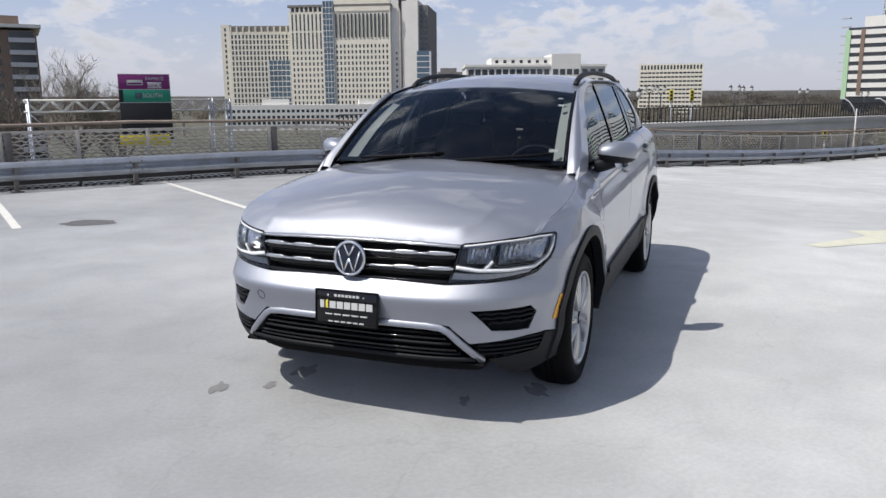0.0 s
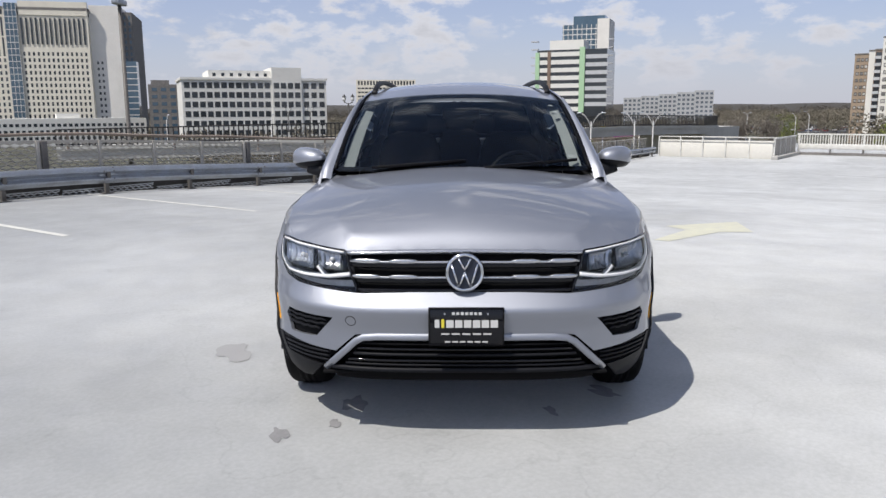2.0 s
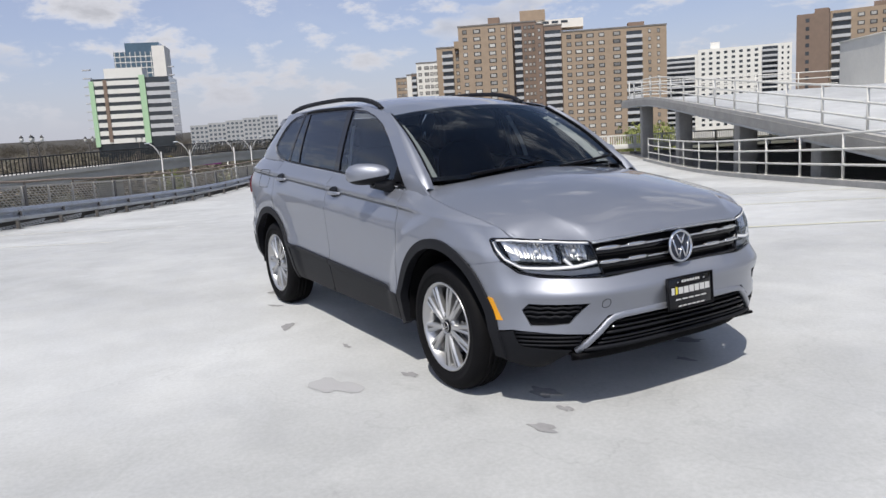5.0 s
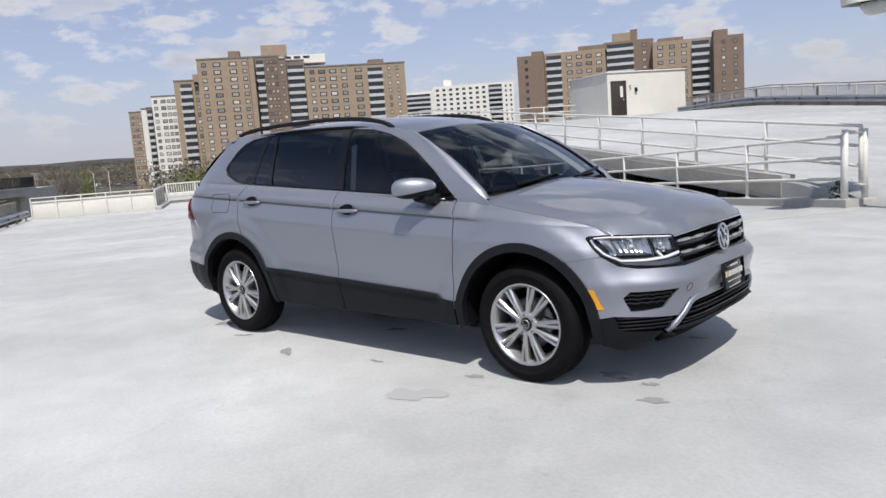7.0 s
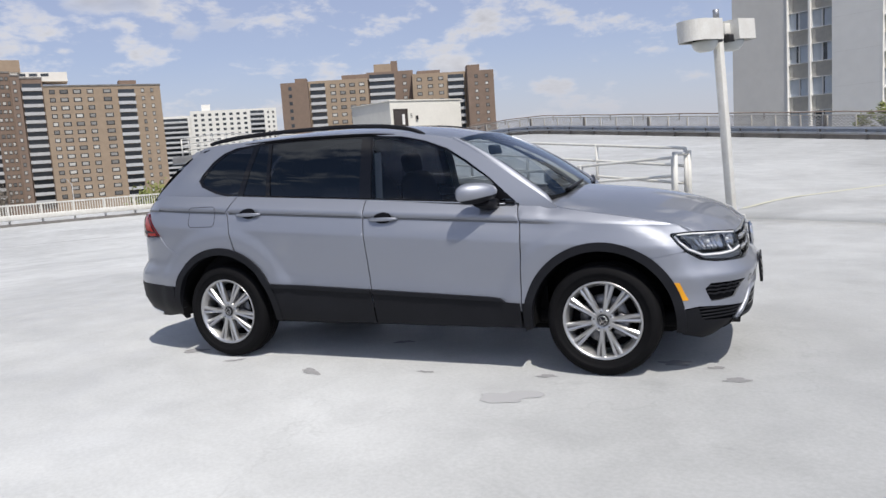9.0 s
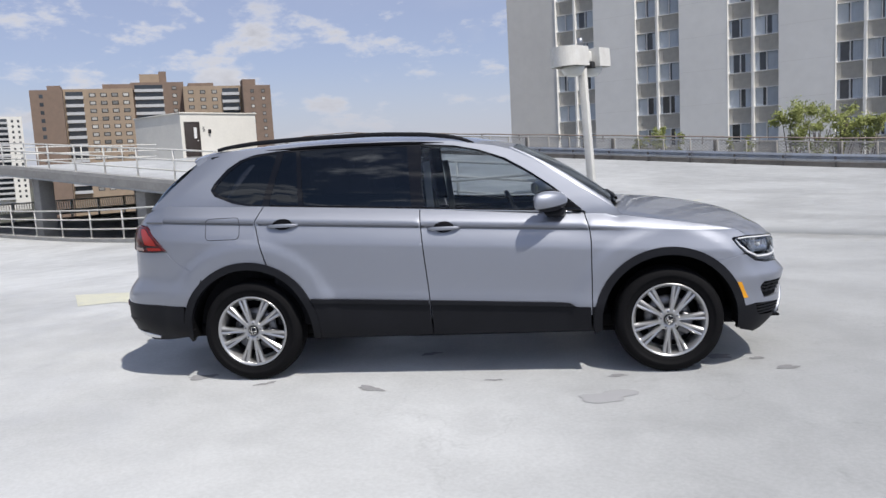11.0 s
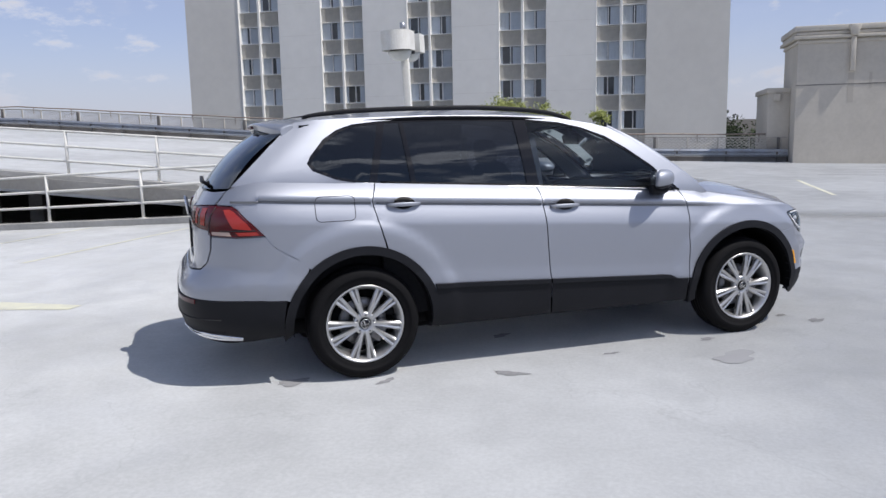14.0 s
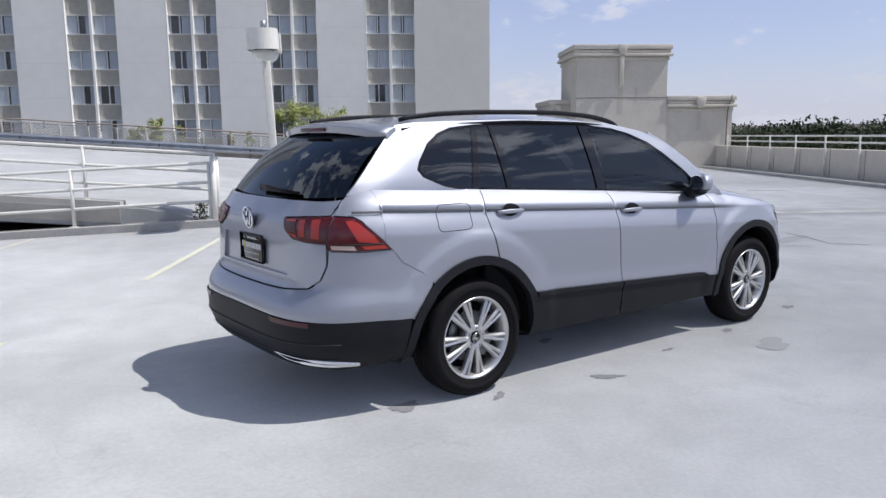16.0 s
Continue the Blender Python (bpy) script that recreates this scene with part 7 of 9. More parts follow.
for cx in (WB, -WB):
    for s in (-1, 1):
        w = new("wheel")
        w.parent = car
        w["label"] = "black tyre on a five double-spoke alloy rim"
        turn = pose(cx, s * 0.795, HUB, 0, 17 if cx > 0 else 31, 0) if s < 0 else pose(cx, s * 0.795, HUB, 0, 40, 180)
        w.matrix_local = turn
        for nm, me in meshes.items():
            for q in range(5 if nm == "wheel_nut" else 1):
                o = new(nm, me)
                o.parent = w
                o.matrix_local = pose(0, 0, 0, 0, 72 * q, 0)

# ---- cabin ----
cabin = part("floor_pan", block(-2.05, 1.9, -0.74, 0.74, 0.28, 0.38, 0.03), M_black, car)
part("underbody", block(-1.75, 1.8, -0.6, 0.6, 0.21, 0.32, 0.04), M_black, car)
# unseen plate added to keep sunlight out of the shadow under the nose
part("undertray", block(1.50, 2.16, -0.62, 0.62, 0.295, 0.310, 0.004), M_black, car)
part("bulkhead", block(0.95, 1.02, -0.72, 0.72, 0.36, 1.03), M_black, car)
part("load_floor", block(-2.15, -1.0, -0.72, 0.72, 0.36, 0.85, 0.02), M_cloth, car)
part("tailgate_lining", block(-2.25, -2.20, -0.48, 0.48, 0.55, 1.05, 0.01), M_black, car)
pair("door_lining", block(-1.25, 0.95, -0.80, -0.76, 0.36, 1.05, 0.015), M_cloth)
bm = grid_sheet(lambda u, v: roof(-1.70 + 2.05 * u, (2 * v - 1) * 0.56, -0.035), 16, 8)
part("headlining", bm, M_liner, car)
dash = grid_sheet(lambda u, v: Vector((1.06 - 0.50 * v - 0.08 * (1 - (2 * u - 1) ** 2) * (1 - v) * -1, (2 * u - 1) * 0.70, 1.06 - 0.02 * v - 0.34 * max(0, v - 0.75) * 4 * 0.25 + 0.035 * math.exp(-(((2 * u - 1) * 0.7 - 0.36) / 0.17) ** 2) * v)), 20, 10)
part("dashboard", merge(dash, block(0.48, 0.70, -0.70, 0.70, 0.55, 1.015, 0.04)), M_dash, car)
sw = tube([(0.0, 0.185 * math.cos(t), 0.185 * math.sin(t)) for t in [2 * math.pi * i / 36 for i in range(36)]], 0.016, 8, True)
spk = merge(sw, block(-0.02, 0.02, -0.175, 0.175, -0.025, 0.03, 0.01), block(-0.03, 0.02, -0.06, 0.06, -0.08, 0.06, 0.02), block(-0.02, 0.02, -0.03, 0.03, -0.175, 0.0, 0.01))
bmesh.ops.transform(spk, matrix=pose(0.42, 0.37, 0.99, 0, -24, 0), verts=spk.verts)
part("steering_wheel", spk, M_trim, car)
def seat(x, y, w=0.25, rear=False):
    def rounded(m, sx, sy, sz, e=0.55):
        b = bmesh.new()
        bmesh.ops.create_uvsphere(b, u_segments=18, v_segments=12, radius=1)
        for v in b.verts:
            v.co = Vector([math.copysign(abs(q) ** e, q) * s_ for q, s_ in zip(v.co, (sx, sy, sz))])
        for f in b.faces:
            f.smooth = True
        bmesh.ops.transform(b, matrix=m, verts=b.verts)
        return b
    s_ = part("seat", rounded(pose(x, y, 0.60, 0, -6, 0), 0.27, w, 0.11), M_cloth, car)
    part("backrest", rounded(pose(x - 0.30, y, 0.93, 0, -14, 0), 0.10, w * 0.95, 0.36), M_cloth, s_)
    part("headrest", rounded(pose(x - 0.41, y, 1.345, 0, -10, 0), 0.05, 0.13, 0.085), M_cloth, s_)
    part("headrest_post", merge(tube([(x - 0.40, y - 0.06, 1.22), (x - 0.405, y - 0.06, 1.32)], 0.006, 6), tube([(x - 0.40, y + 0.06, 1.22), (x - 0.405, y + 0.06, 1.32)], 0.006, 6)), M_steel, s_)
for y in (-0.37, 0.37):
    seat(0.02, y)
for y in (-0.42, 0.0, 0.42):
    seat(-0.95, y, 0.21, True)
pair("seat_belt", strip([(-0.13, -0.735, 0.80), (-0.14, -0.725, 1.10), (-0.16, -0.665, 1.36), (-0.17, -0.640, 1.44)], 0.05, 0.004, up=(1, 0, 0)), M_belt, label="pale grey seat belt")
part("rear_view_mirror", block(-0.012, 0.012, -0.12, 0.12, -0.035, 0.035, 0.012, pose(0.47, 0.0, 1.41, 0, -15, 0)), M_black, car)
# pale lining of the front pillars
bm = grid_sheet(lambda u, v: screen(0.012 + 0.045 * u, 0.06 + 0.9 * v) - Vector((0.035 + 0.05 * u, -0.012, 0.03)), 3, 12)
pair("pillar_lining", bm, M_pillar, label="pale grey pillar lining")
# papers behind the glass
for u, v, w, h, mm in ((0.935, 0.88, 0.030, 0.018, M_mark), (0.945, 0.76, 0.035, 0.03, M_mark), (0.945, 0.16, 0.05, 0.026, M_mark)):
    p = screen(u, v)
    du, dv = (screen(u + 0.01, v) - p).normalized(), (screen(u, v + 0.01) - p).normalized()
    b = bmesh.new()
    q = [b.verts.new(p - Vector((0.006, 0, 0.006)) + du * sx * w / 2 + dv * sz * h / 2) for sx, sz in ((-1, -1), (1, -1), (1, 1), (-1, 1))]
    b.faces.new(q)
    part("windscreen_sticker", b, mm, car, "white paper sticker")

# ---- the distance ----
GZ = -14.0
bm = bmesh.new()
n = 60
vs = [[bm.verts.new((3600 * (2 * i / n - 1) * abs(2 * i / n - 1), 3600 * (2 * j / n - 1) * abs(2 * j / n - 1), GZ)) for j in range(n + 1)] for i in range(n + 1)]
for i in range(n):
    for j in range(n):
        bm.faces.new((vs[i][j], vs[i + 1][j], vs[i + 1][j + 1], vs[i][j + 1]))
solid("ground", bm, M_ground, None, "brown-green ground far below the deck", "ground", "structure")


def from_eye(eye, az, d, z=0.0):
    return Vector((eye[0] + d * math.cos(radians(az)), eye[1] + d * math.sin(radians(az)), z))


EA, EB, EC, ED = (5.2, 1.6), (5.3, 0.4), (4.65, -3.3), (3.9, -4.4)


class Tower:
    """A building whose local x runs to the right and y away, as seen from one of the stands."""
    def __init__(self, name, label, eye, az, d, turn=0.0):
        p = from_eye(eye, az, d)
        self.d, self.az = d, az
        self.o = thing(name, label, "building", pose(p.x, p.y, 0, 0, 0, az - 90 + turn))
    def x(self, az):
        return self.d * math.tan(radians(self.az - az))
    def z(self, el):
        return 1.42 + self.d * math.tan(radians(el))
    def block(self, x0, x1, y0, y1, z1, material, name="wall", z0=GZ):
        return part(name, block(x0, x1, y0, y1, z0, z1), material, self.o)
    def windows(self, x0, x1, z0, z1, y, pitch, floor, w, h, material, frame=None, single=True, skip=None, name="window", sill=0.12):
        nx, nz_ = max(1, int((x1 - x0) / pitch)), max(1, int((z1 - z0) / floor))
        px = (x1 - x0) / nx
        def make(cx, cz, dy=0.0):
            out = [block(cx - w / 2, cx + w / 2, y - 0.06, y + 0.3, cz, cz + h)]
            return merge(*out)
        spots = [(x0 + px * (i + 0.5), z1 - floor * (j + 1) + (floor - h) * 0.5) for i in range(nx) for j in range(nz_) if not (skip and skip(i, j))]
        if single and len(spots) <= 300:
            key = "w%.2f_%.2f_%s" % (w, h, material.name)
            me = shared(name, key, lambda: block(-w / 2, w / 2, -0.06, 0.3, 0, h), material)
            if material == M_aptwin:
                me = shared(name, key + "b", lambda: merge(block(-w / 2, w / 2, -0.06, 0.3, 0, h), block(-w * 0.36, w * 0.36, -0.10, -0.02, h * 0.16, h * 0.84)), material)
                if len(me.materials) == 1:
                    me.materials.append(M_blind)
                    for p_ in me.polygons:
                        p_.material_index = 1 if min(me.vertices[i].co.y for i in p_.vertices) < -0.08 else 0
            for cx, cz in spots:
                child(name, me, self.o, pose(cx, y, cz))
        else:
            vv, ff = [], []
            for cx, cz in spots:
                b_ = len(vv)
                vv += [(cx + sx * w / 2, y - 0.06 if sy < 0 else y + 0.3, cz + (h if sz else 0)) for sz in (0, 1) for sy in (-1, 1) for sx in (-1, 1)]
                ff += [tuple(b_ + k for k in f) for f in ((0, 1, 5, 4), (0, 4, 6, 2), (1, 3, 7, 5), (4, 5, 7, 6), (0, 2, 3, 1))]
            me = bpy.data.meshes.new("windows")
            me.from_pydata(vv, [], ff)
            me.materials.append(material)
            o = new("windows", me)
            o.parent = self.o
            o["kind"] = "stuff"
    def bands(self, x0, x1, z0, z1, y, floor, h, material, name="spandrel", off=0.3, dy=0.1):
        j = 0
        while z1 - floor * (j + 1) > z0:
            zz = z1 - floor * (j + 1) + off
            part(name, block(x0, x1, y - dy, y + 0.3, zz, zz + h), material, self.o)
            j += 1
    def balconies(self, x0, x1, z0, z1, y, floor):
        j = 0
        while z1 - floor * (j + 1) > z0:
            zz = z1 - floor * (j + 1)
            part("balcony", block(x0, x1, y - 1.3, y + 0.1, zz, zz + 1.05), M_balc, self.o)
            part("balcony_opening", block(x0 + 0.15, x1 - 0.15, y - 0.08, y + 0.1, zz + 1.05, zz + floor - 0.15), M_room, self.o)
            j += 1


FL = 2.8
# long brown apartment slab
t = Tower("apartment_block", "tan and red-brown brick apartment slab with balcony columns", EC, 141.0, 280)
X, Z = t.x, t.z
def XD(az, y):
    return (280 + y) * math.tan(radians(141.0 - az))
def ZD(el, y):
    return 1.42 + (280 + y) * math.tan(radians(el))
def column(az, w, y, top, h=1.45, low=-8):
    x_ = XD(az, y)
    t.windows(x_ - 1, x_ + 1, low, ZD(top, y), y, 2, 2.62, w, h, M_aptwin)
def mass(a0, a1, y, deep, top, material, name="wall", low=None):
    t.block(XD(a0, y), XD(a1, y), y, y + deep, ZD(top, y), material, name, GZ if low is None else ZD(low, y))
    if name == "wall":
        t.block(XD(a0, y) - 0.15, XD(a1, y) + 0.15, y - 0.15, y + 0.5, ZD(top, y) + 0.25, M_concdark, "roof_edge", ZD(top, y) - 0.25)
mass(152.65, 151.85, 62, 16, 3.66, M_brick)
for az in (152.45, 152.2, 151.97):
    column(az, 1.1, 62, 3.5, 1.3)
mass(151.85, 151.5, 58, 18, 3.85, M_precast)
mass(151.5, 151.1, 56, 20, 3.9, M_brickdark)
t.balconies(XD(151.48, 56), XD(151.12, 56), -8, ZD(3.75, 56), 56, 2.62)
mass(151.1, 149.5, 48, 22, 4.65, M_precast)
for az, w in ((150.85, 1.4), (150.35, 1.9), (149.98, 1.4), (149.68, 1.4)):
    column(az, w, 48, 4.5, 1.4)
mass(149.55, 147.85, 14, 30, 5.62, M_brick)
t.balconies(XD(149.15, 14), XD(148.35, 14), -8, ZD(5.4, 14), 14, 2.62)
column(148.05, 1.2, 14, 5.5)
mass(148.25, 147.9, 12, 24, 6.0, M_brick, "roof_house", 5.5)
mass(147.9, 144.0, 0, 26, 7.0, M_brick)
for az, w in ((147.43, 1.6), (146.55, 2.6), (145.45, 2.6), (144.65, 1.6)):
    column(az, w, 0, 6.85)
t.block(XD(144.42, 0), XD(144.34, 0), -0.12, 0.2, ZD(6.95, 0), M_brickdark, "pier")
mass(145.7, 144.9, 4, 5, 7.45, M_brickdark, "roof_house", 6.9)
# shaded recess: its shade is put in as the darker brick
mass(144.0, 142.3, 7, 22, 7.0, M_brickdark)
t.balconies(XD(143.85, 7), XD(143.3, 7), -8, ZD(6.75, 7), 7, 2.62)
for az, w in ((143.05, 1.1), (142.75, 1.1), (142.48, 0.9)):
    column(az, w, 7, 6.85, 1.3)
mass(143.4, 141.6, 12, 9, 7.75, M_brick, "roof_house", 6.9)
mass(142.3, 141.75, 4, 22, 6.8, M_brickdark)
column(142.05, 1.0, 4, 6.6, 1.3)
mass(141.75, 140.45, 7, 22, 6.62, M_brickdark)
t.balconies(XD(141.68, 7), XD(140.5, 7), -8, ZD(6.3, 7), 7, 2.62)
mass(142.2, 138.9, 12, 10, 7.0, M_precast, "roof_house", 6.4)
t.windows(XD(141.9, 12), XD(139.9, 12), ZD(6.6, 12), ZD(7.0, 12), 12, 3.0, 1.9, 2.4, 0.9, M_room)
mass(140.45, 133.2, 2, 24, 6.1, M_brick)
for az, w in ((139.95, 1.7), (139.25, 2.5), (138.45, 2.5), (137.65, 2.0), (136.6, 2.6), (134.35, 1.0), (133.75, 1.0)):
    column(az, w, 2, 5.98, 1.4)
t.balconies(XD(135.95, 2), XD(134.85, 2), -8, ZD(5.85, 2), 2, 2.62)
mass(135.8, 134.7, 5, 5, 6.4, M_brickdark, "roof_house", 6.0)
# second brown slab
t = Tower("apartment_block", "red-brown brick apartment slab with roof houses", ED, 117.0, 305)
X, Z = t.x, t.z
t.block(X(124.6), X(122.7), -4, 20, Z(5.75), M_brickdark)
t.windows(X(124.5), X(123.4), -6, Z(5.6), -4, 3.0, FL, 1.2, 1.3, M_room)
t.block(X(123.6), X(122.8), -2, 4, Z(6.05), M_brickdark, "roof_house", Z(5.7))
t.block(X(122.75), X(118.4), 0, 20, Z(5.85), M_brick)
t.balconies(X(122.6), X(121.5), -6, Z(5.7), 0, FL)
t.windows(X(121.3), X(118.5), -6, Z(5.7), 0, 3.6, FL, 2.2, 1.4, M_aptwin)
t.block(X(120.3), X(118.3), 3, 12, Z(6.2), M_brickdark, "roof_house", Z(5.8))
t.block(X(118.5), X(115.0), 6, 26, Z(6.35), M_brickdark)
t.balconies(X(118.3), X(116.4), -6, Z(6.2), 6, FL)
t.windows(X(116.2), X(115.1), -6, Z(6.2), 6, 3.0, FL, 1.7, 1.4, M_aptwin)
t.block(X(117.9), X(116.6), 8, 16, Z(6.95), M_brick, "roof_house", Z(6.3))
t.block(X(116.6), X(116.1), 9, 15, Z(7.15), M_brickdark, "roof_house", Z(6.3))
t.block(X(115.1), X(111.1), 1, 22, Z(5.95), M_brick)
t.windows(X(115.0), X(112.6), -6, Z(5.8), 1, 3.4, FL, 2.0, 1.4, M_aptwin)
t.balconies(X(112.5), X(111.3), -6, Z(5.8), 1, FL)
t.block(X(114.7), X(113.0), 3, 12, Z(6.2), M_brickdark, "roof_house", Z(5.9))
t.block(X(111.15), X(109.25), -5, 22, Z(5.85), M_brickdark)
t.windows(X(110.9), X(109.4), -6, Z(5.7), -5, 3.1, FL, 1.3, 1.3, M_aptwin)
t.block(X(111.1), X(110.2), -3, 4, Z(6.3), M_brickdark, "roof_house", Z(5.8))
# cream slab between them
t = Tower("apartment_block", "cream apartment slab with rows of small windows", ED, 129.0, 460)
X, Z = t.x, t.z
t.block(X(133.3), X(131.0), 3, 24, Z(3.85), M_precast)
t.balconies(X(133.1), X(131.2), -10, Z(3.7), 3, FL)
t.block(X(131.0), X(125.05), 0, 24, Z(4.12), M_precast)
t.windows(X(130.9), X(127.0), -10, Z(4.0), 0, 3.6, FL, 1.8, 1.4, M_room, single=False)
t.balconies(X(126.9), X(125.9), -10, Z(4.0), 0, FL)
t.windows(X(125.8), X(125.1), -10, Z(4.0), 0, 2.8, FL, 1.0, 1.3, M_room, single=False)
t.block(X(130.2), X(129.6), 6, 12, Z(4.6), M_precast, "roof_house", Z(4.1))
# beige office towers
t = Tower("office_tower", "beige stone office tower with vertical window bays and dark crown", EA, -151.2, 540, -14)
X, Z = t.x, t.z
x0, x1, xm = -36.0, 34.0, -8.5
t.block(x0, x1, 0, 48, Z(6.3), M_stone)
t.block(x0 + 1.5, x1 - 1, 1.5, 46, Z(6.62), M_room, "crown")
t.block(x0 - 0.5, x1 + 0.5, -0.6, 48.5, Z(6.78), M_concdark, "roof_slab", Z(6.62))
for k in range(22):
    part("crown_post", block(x0 + 1 + 3.15 * k, x0 + 1.9 + 3.15 * k, -0.3, 1.6, Z(6.28), Z(6.64)), M_stone, t.o)
t.block(-12.0, -5.0, -1.0, 4, Z(7.0), M_bluegl, "glass_bay")
t.bands(-12.0, -5.0, Z(-0.5), Z(6.9), -1.0, 3.75, 0.35, M_hotelgrey)
for k in range(4):
    part("mullion", block(-12 + 2.25 * k, -11.8 + 2.25 * k, -1.2, -0.9, Z(-0.5), Z(7.0)), M_hotelgrey, t.o)
t.windows(x0 + 1, -12.6, GZ + 4, Z(6.2) - 24, 0, 2.5, 3.75, 1.15, 2.2, M_room, single=False)
t.windows(x0 + 1, -12.6, Z(6.2) - 24, Z(6.2), 0, 2.5, 12, 1.1, 11.0, M_room, single=False)
t.windows(-4.4, x1 - 1, GZ + 4, Z(6.2) - 20, 0, 2.5, 3.75, 1.15, 2.2, M_room, single=False)
t.windows(-4.4, x1 - 1, Z(6.2) - 17.5, Z(6.2), -0.5, 2.5, 17, 1.1, 15.5, M_room, single=False)
t.block(-4.4, x1, -0.5, 3, Z(7.15), M_stone, "upper_wall", Z(6.3))
# the tower's shaded side: shade put in as grey instead of its stone
t.block(x1, x1 + 18, 5, 60, Z(7.05), M_hotelgrey, "side_wing")
t.windows(x1 + 2, x1 + 7, GZ + 4, Z(3.6), 5, 2.5, 3.75, 1.1, 1.6, M_room)
t.block(x1 + 18, x1 + 24, 12, 60, Z(6.75), M_concdark, "rear_wing")
t.windows(x1 + 18.2, x1 + 23.8, GZ + 4, Z(6.6), 12, 1.9, 3.75, 1.2, 2.2, M_bluegl)
t.block(x1 + 17.5, x1 + 26, 2, 12, Z(3.5), M_bluegl, "glass_wing")
t.bands(x1 + 17.4, x1 + 26.1, Z(-0.5), Z(3.5), 2, 3.75, 0.5, M_hotelgrey)
t2 = Tower("office_tower", "beige stone office tower with a glazed lower bay", EA, -145.2, 580, -12)
X, Z = t2.x, t2.z
t2.block(-25, -19, 2, 40, Z(5.35), M_stone)
t2.windows(-24.5, -19.5, GZ, Z(5.2), 2, 2.6, 3.75, 1.2, 2.1, M_room, single=False)
t2.block(-19, 26, 0, 40, Z(4.85), M_stone)
t2.windows(-18, 26, GZ, Z(4.7), 0, 2.5, 3.75, 1.3, 2.7, M_room, single=False)
t2.block(-17, 24, 1, 38, Z(5.25), M_concdark, "crown")
for k in range(10):
    part("crown_post", block(-18 + 4.4 * k, -17 + 4.4 * k, -0.3, 1.4, Z(4.8), Z(5.2)), M_stone, t2.o)
t2.block(10, 25, -7, 2, Z(2.85), M_bluegl, "glass_bay")
t2.bands(9.9, 25.1, Z(-0.5), Z(2.85), -7, 3.75, 0.5, M_hotelgrey)
for k in range(6):
    part("mullion", block(10 + 2.95 * k, 10.25 + 2.95 * k, -7.2, -6.9, Z(-0.5), Z(2.85)), M_hotelgrey, t2.o)
# low curved car park in front of the towers
t = Tower("parking_structure", "low white car park with rows of openings", EA, -148.6, 430)
X, Z = t.x, t.z
t.block(X(-142.8), X(-157.9), 0, 30, Z(-0.22), M_precast)
t.windows(X(-142.9), X(-157.8), GZ + 2, Z(-0.45), 0, 2.6, 3.2, 1.6, 1.5, M_room, single=False)
t.block(X(-145.4), X(-147.3), 4, 14, Z(0.2), M_precast, "roof_house", Z(-0.3))
t.block(X(-152.4), X(-153.8), 4, 14, Z(0.1), M_precast, "roof_house", Z(-0.3))
# dark mid-rise and white office
t = Tower("office_block", "dark grey mid-rise office with glass front", EB, -159.3, 420)
X, Z = t.x, t.z
t.block(X(-158.3), X(-160.25), 0, 30, Z(2.05), M_concdark)
t.windows(X(-158.4), X(-160.2), GZ, Z(1.95), 0, 3.4, 3.6, 2.6, 1.7, M_bluegl)
t.block(X(-158.5), X(-159.7), 3, 14, Z(2.35), M_concdark, "roof_house", Z(2.0))
t = Tower("office_block", "white precast office block with stepped roof", EB, -165.0, 310, 8)
X, Z = t.x, t.z
zt = Z(2.45)
t.block(-24.5, 30.5, 0, 30, zt, M_precast)
t.block(-14.5, 20.0, 1.5, 26, Z(3.05), M_precast, "upper_floor", zt)
t.block(9.0, 20.5, -0.6, 20, Z(3.28), M_precast, "upper_floor", GZ)
t.block(-25, 31, -0.5, 30.5, zt + 0.5, M_precast, "cornice", zt - 0.4)
t.windows(-24, 8.6, GZ + 1, zt - 0.6, 0, 2.7, 3.6, 2.05, 2.15, M_room)
t.windows(9.3, 20.2, GZ + 1, zt - 0.6, -0.6, 2.7, 3.6, 2.05, 2.15, M_room)
t.windows(20.8, 30.2, GZ + 1, zt - 0.6, 0, 2.7, 3.6, 2.05, 2.15, M_room)
t.windows(-14, 8.5, zt + 0.4, Z(3.0), 1.5, 3.0, 2.6, 1.2, 1.2, M_room)
# far cream block
t = Tower("office_block", "cream office block with narrow bands of windows", EA, -174.8, 700)
X, Z = t.x, t.z
t.block(X(-172.6), X(-176.95), 0, 30, Z(2.42), M_stone)
t.windows(X(-172.7), X(-176.9), GZ, Z(1.95), 0, 3.2, 3.5, 2.6, 1.4, M_room, single=False)
t.windows(X(-172.7), X(-176.9), Z(1.98), Z(2.38), 0, 2.6, 4.6, 1.5, 3.6, M_room, single=False)
# white and green block with the glass tower behind
t = Tower("office_tower", "white banded office building with pale green corner panels", EB, 171.6, 390, -12)
X, Z = t.x, t.z
t.block(-17.5, 17.0, 0, 24, Z(4.45), M_room, "core")
t.bands(-16.5, 3.6, Z(0.0), Z(4.5), -0.2, 3.8, 2.1, M_precast)
t.bands(6.6, 17.4, Z(0.0), Z(4.3), 0.0, 3.8, 1.9, M_balc)
t.block(-18.3, -16.3, -0.8, 1.2, Z(4.3), M_greengl, "corner_panel", Z(-0.1))
t.block(3.8, 6.4, -0.8, 1.2, Z(4.6), M_greengl, "corner_panel", Z(0.0))
t.block(-12.2, -10.6, -0.6, 0.6, Z(4.35), M_brickdark, "bay", Z(0.2))
t.block(-12.0, 5.0, 3, 16, Z(5.15), M_precast, "roof_house", Z(4.4))
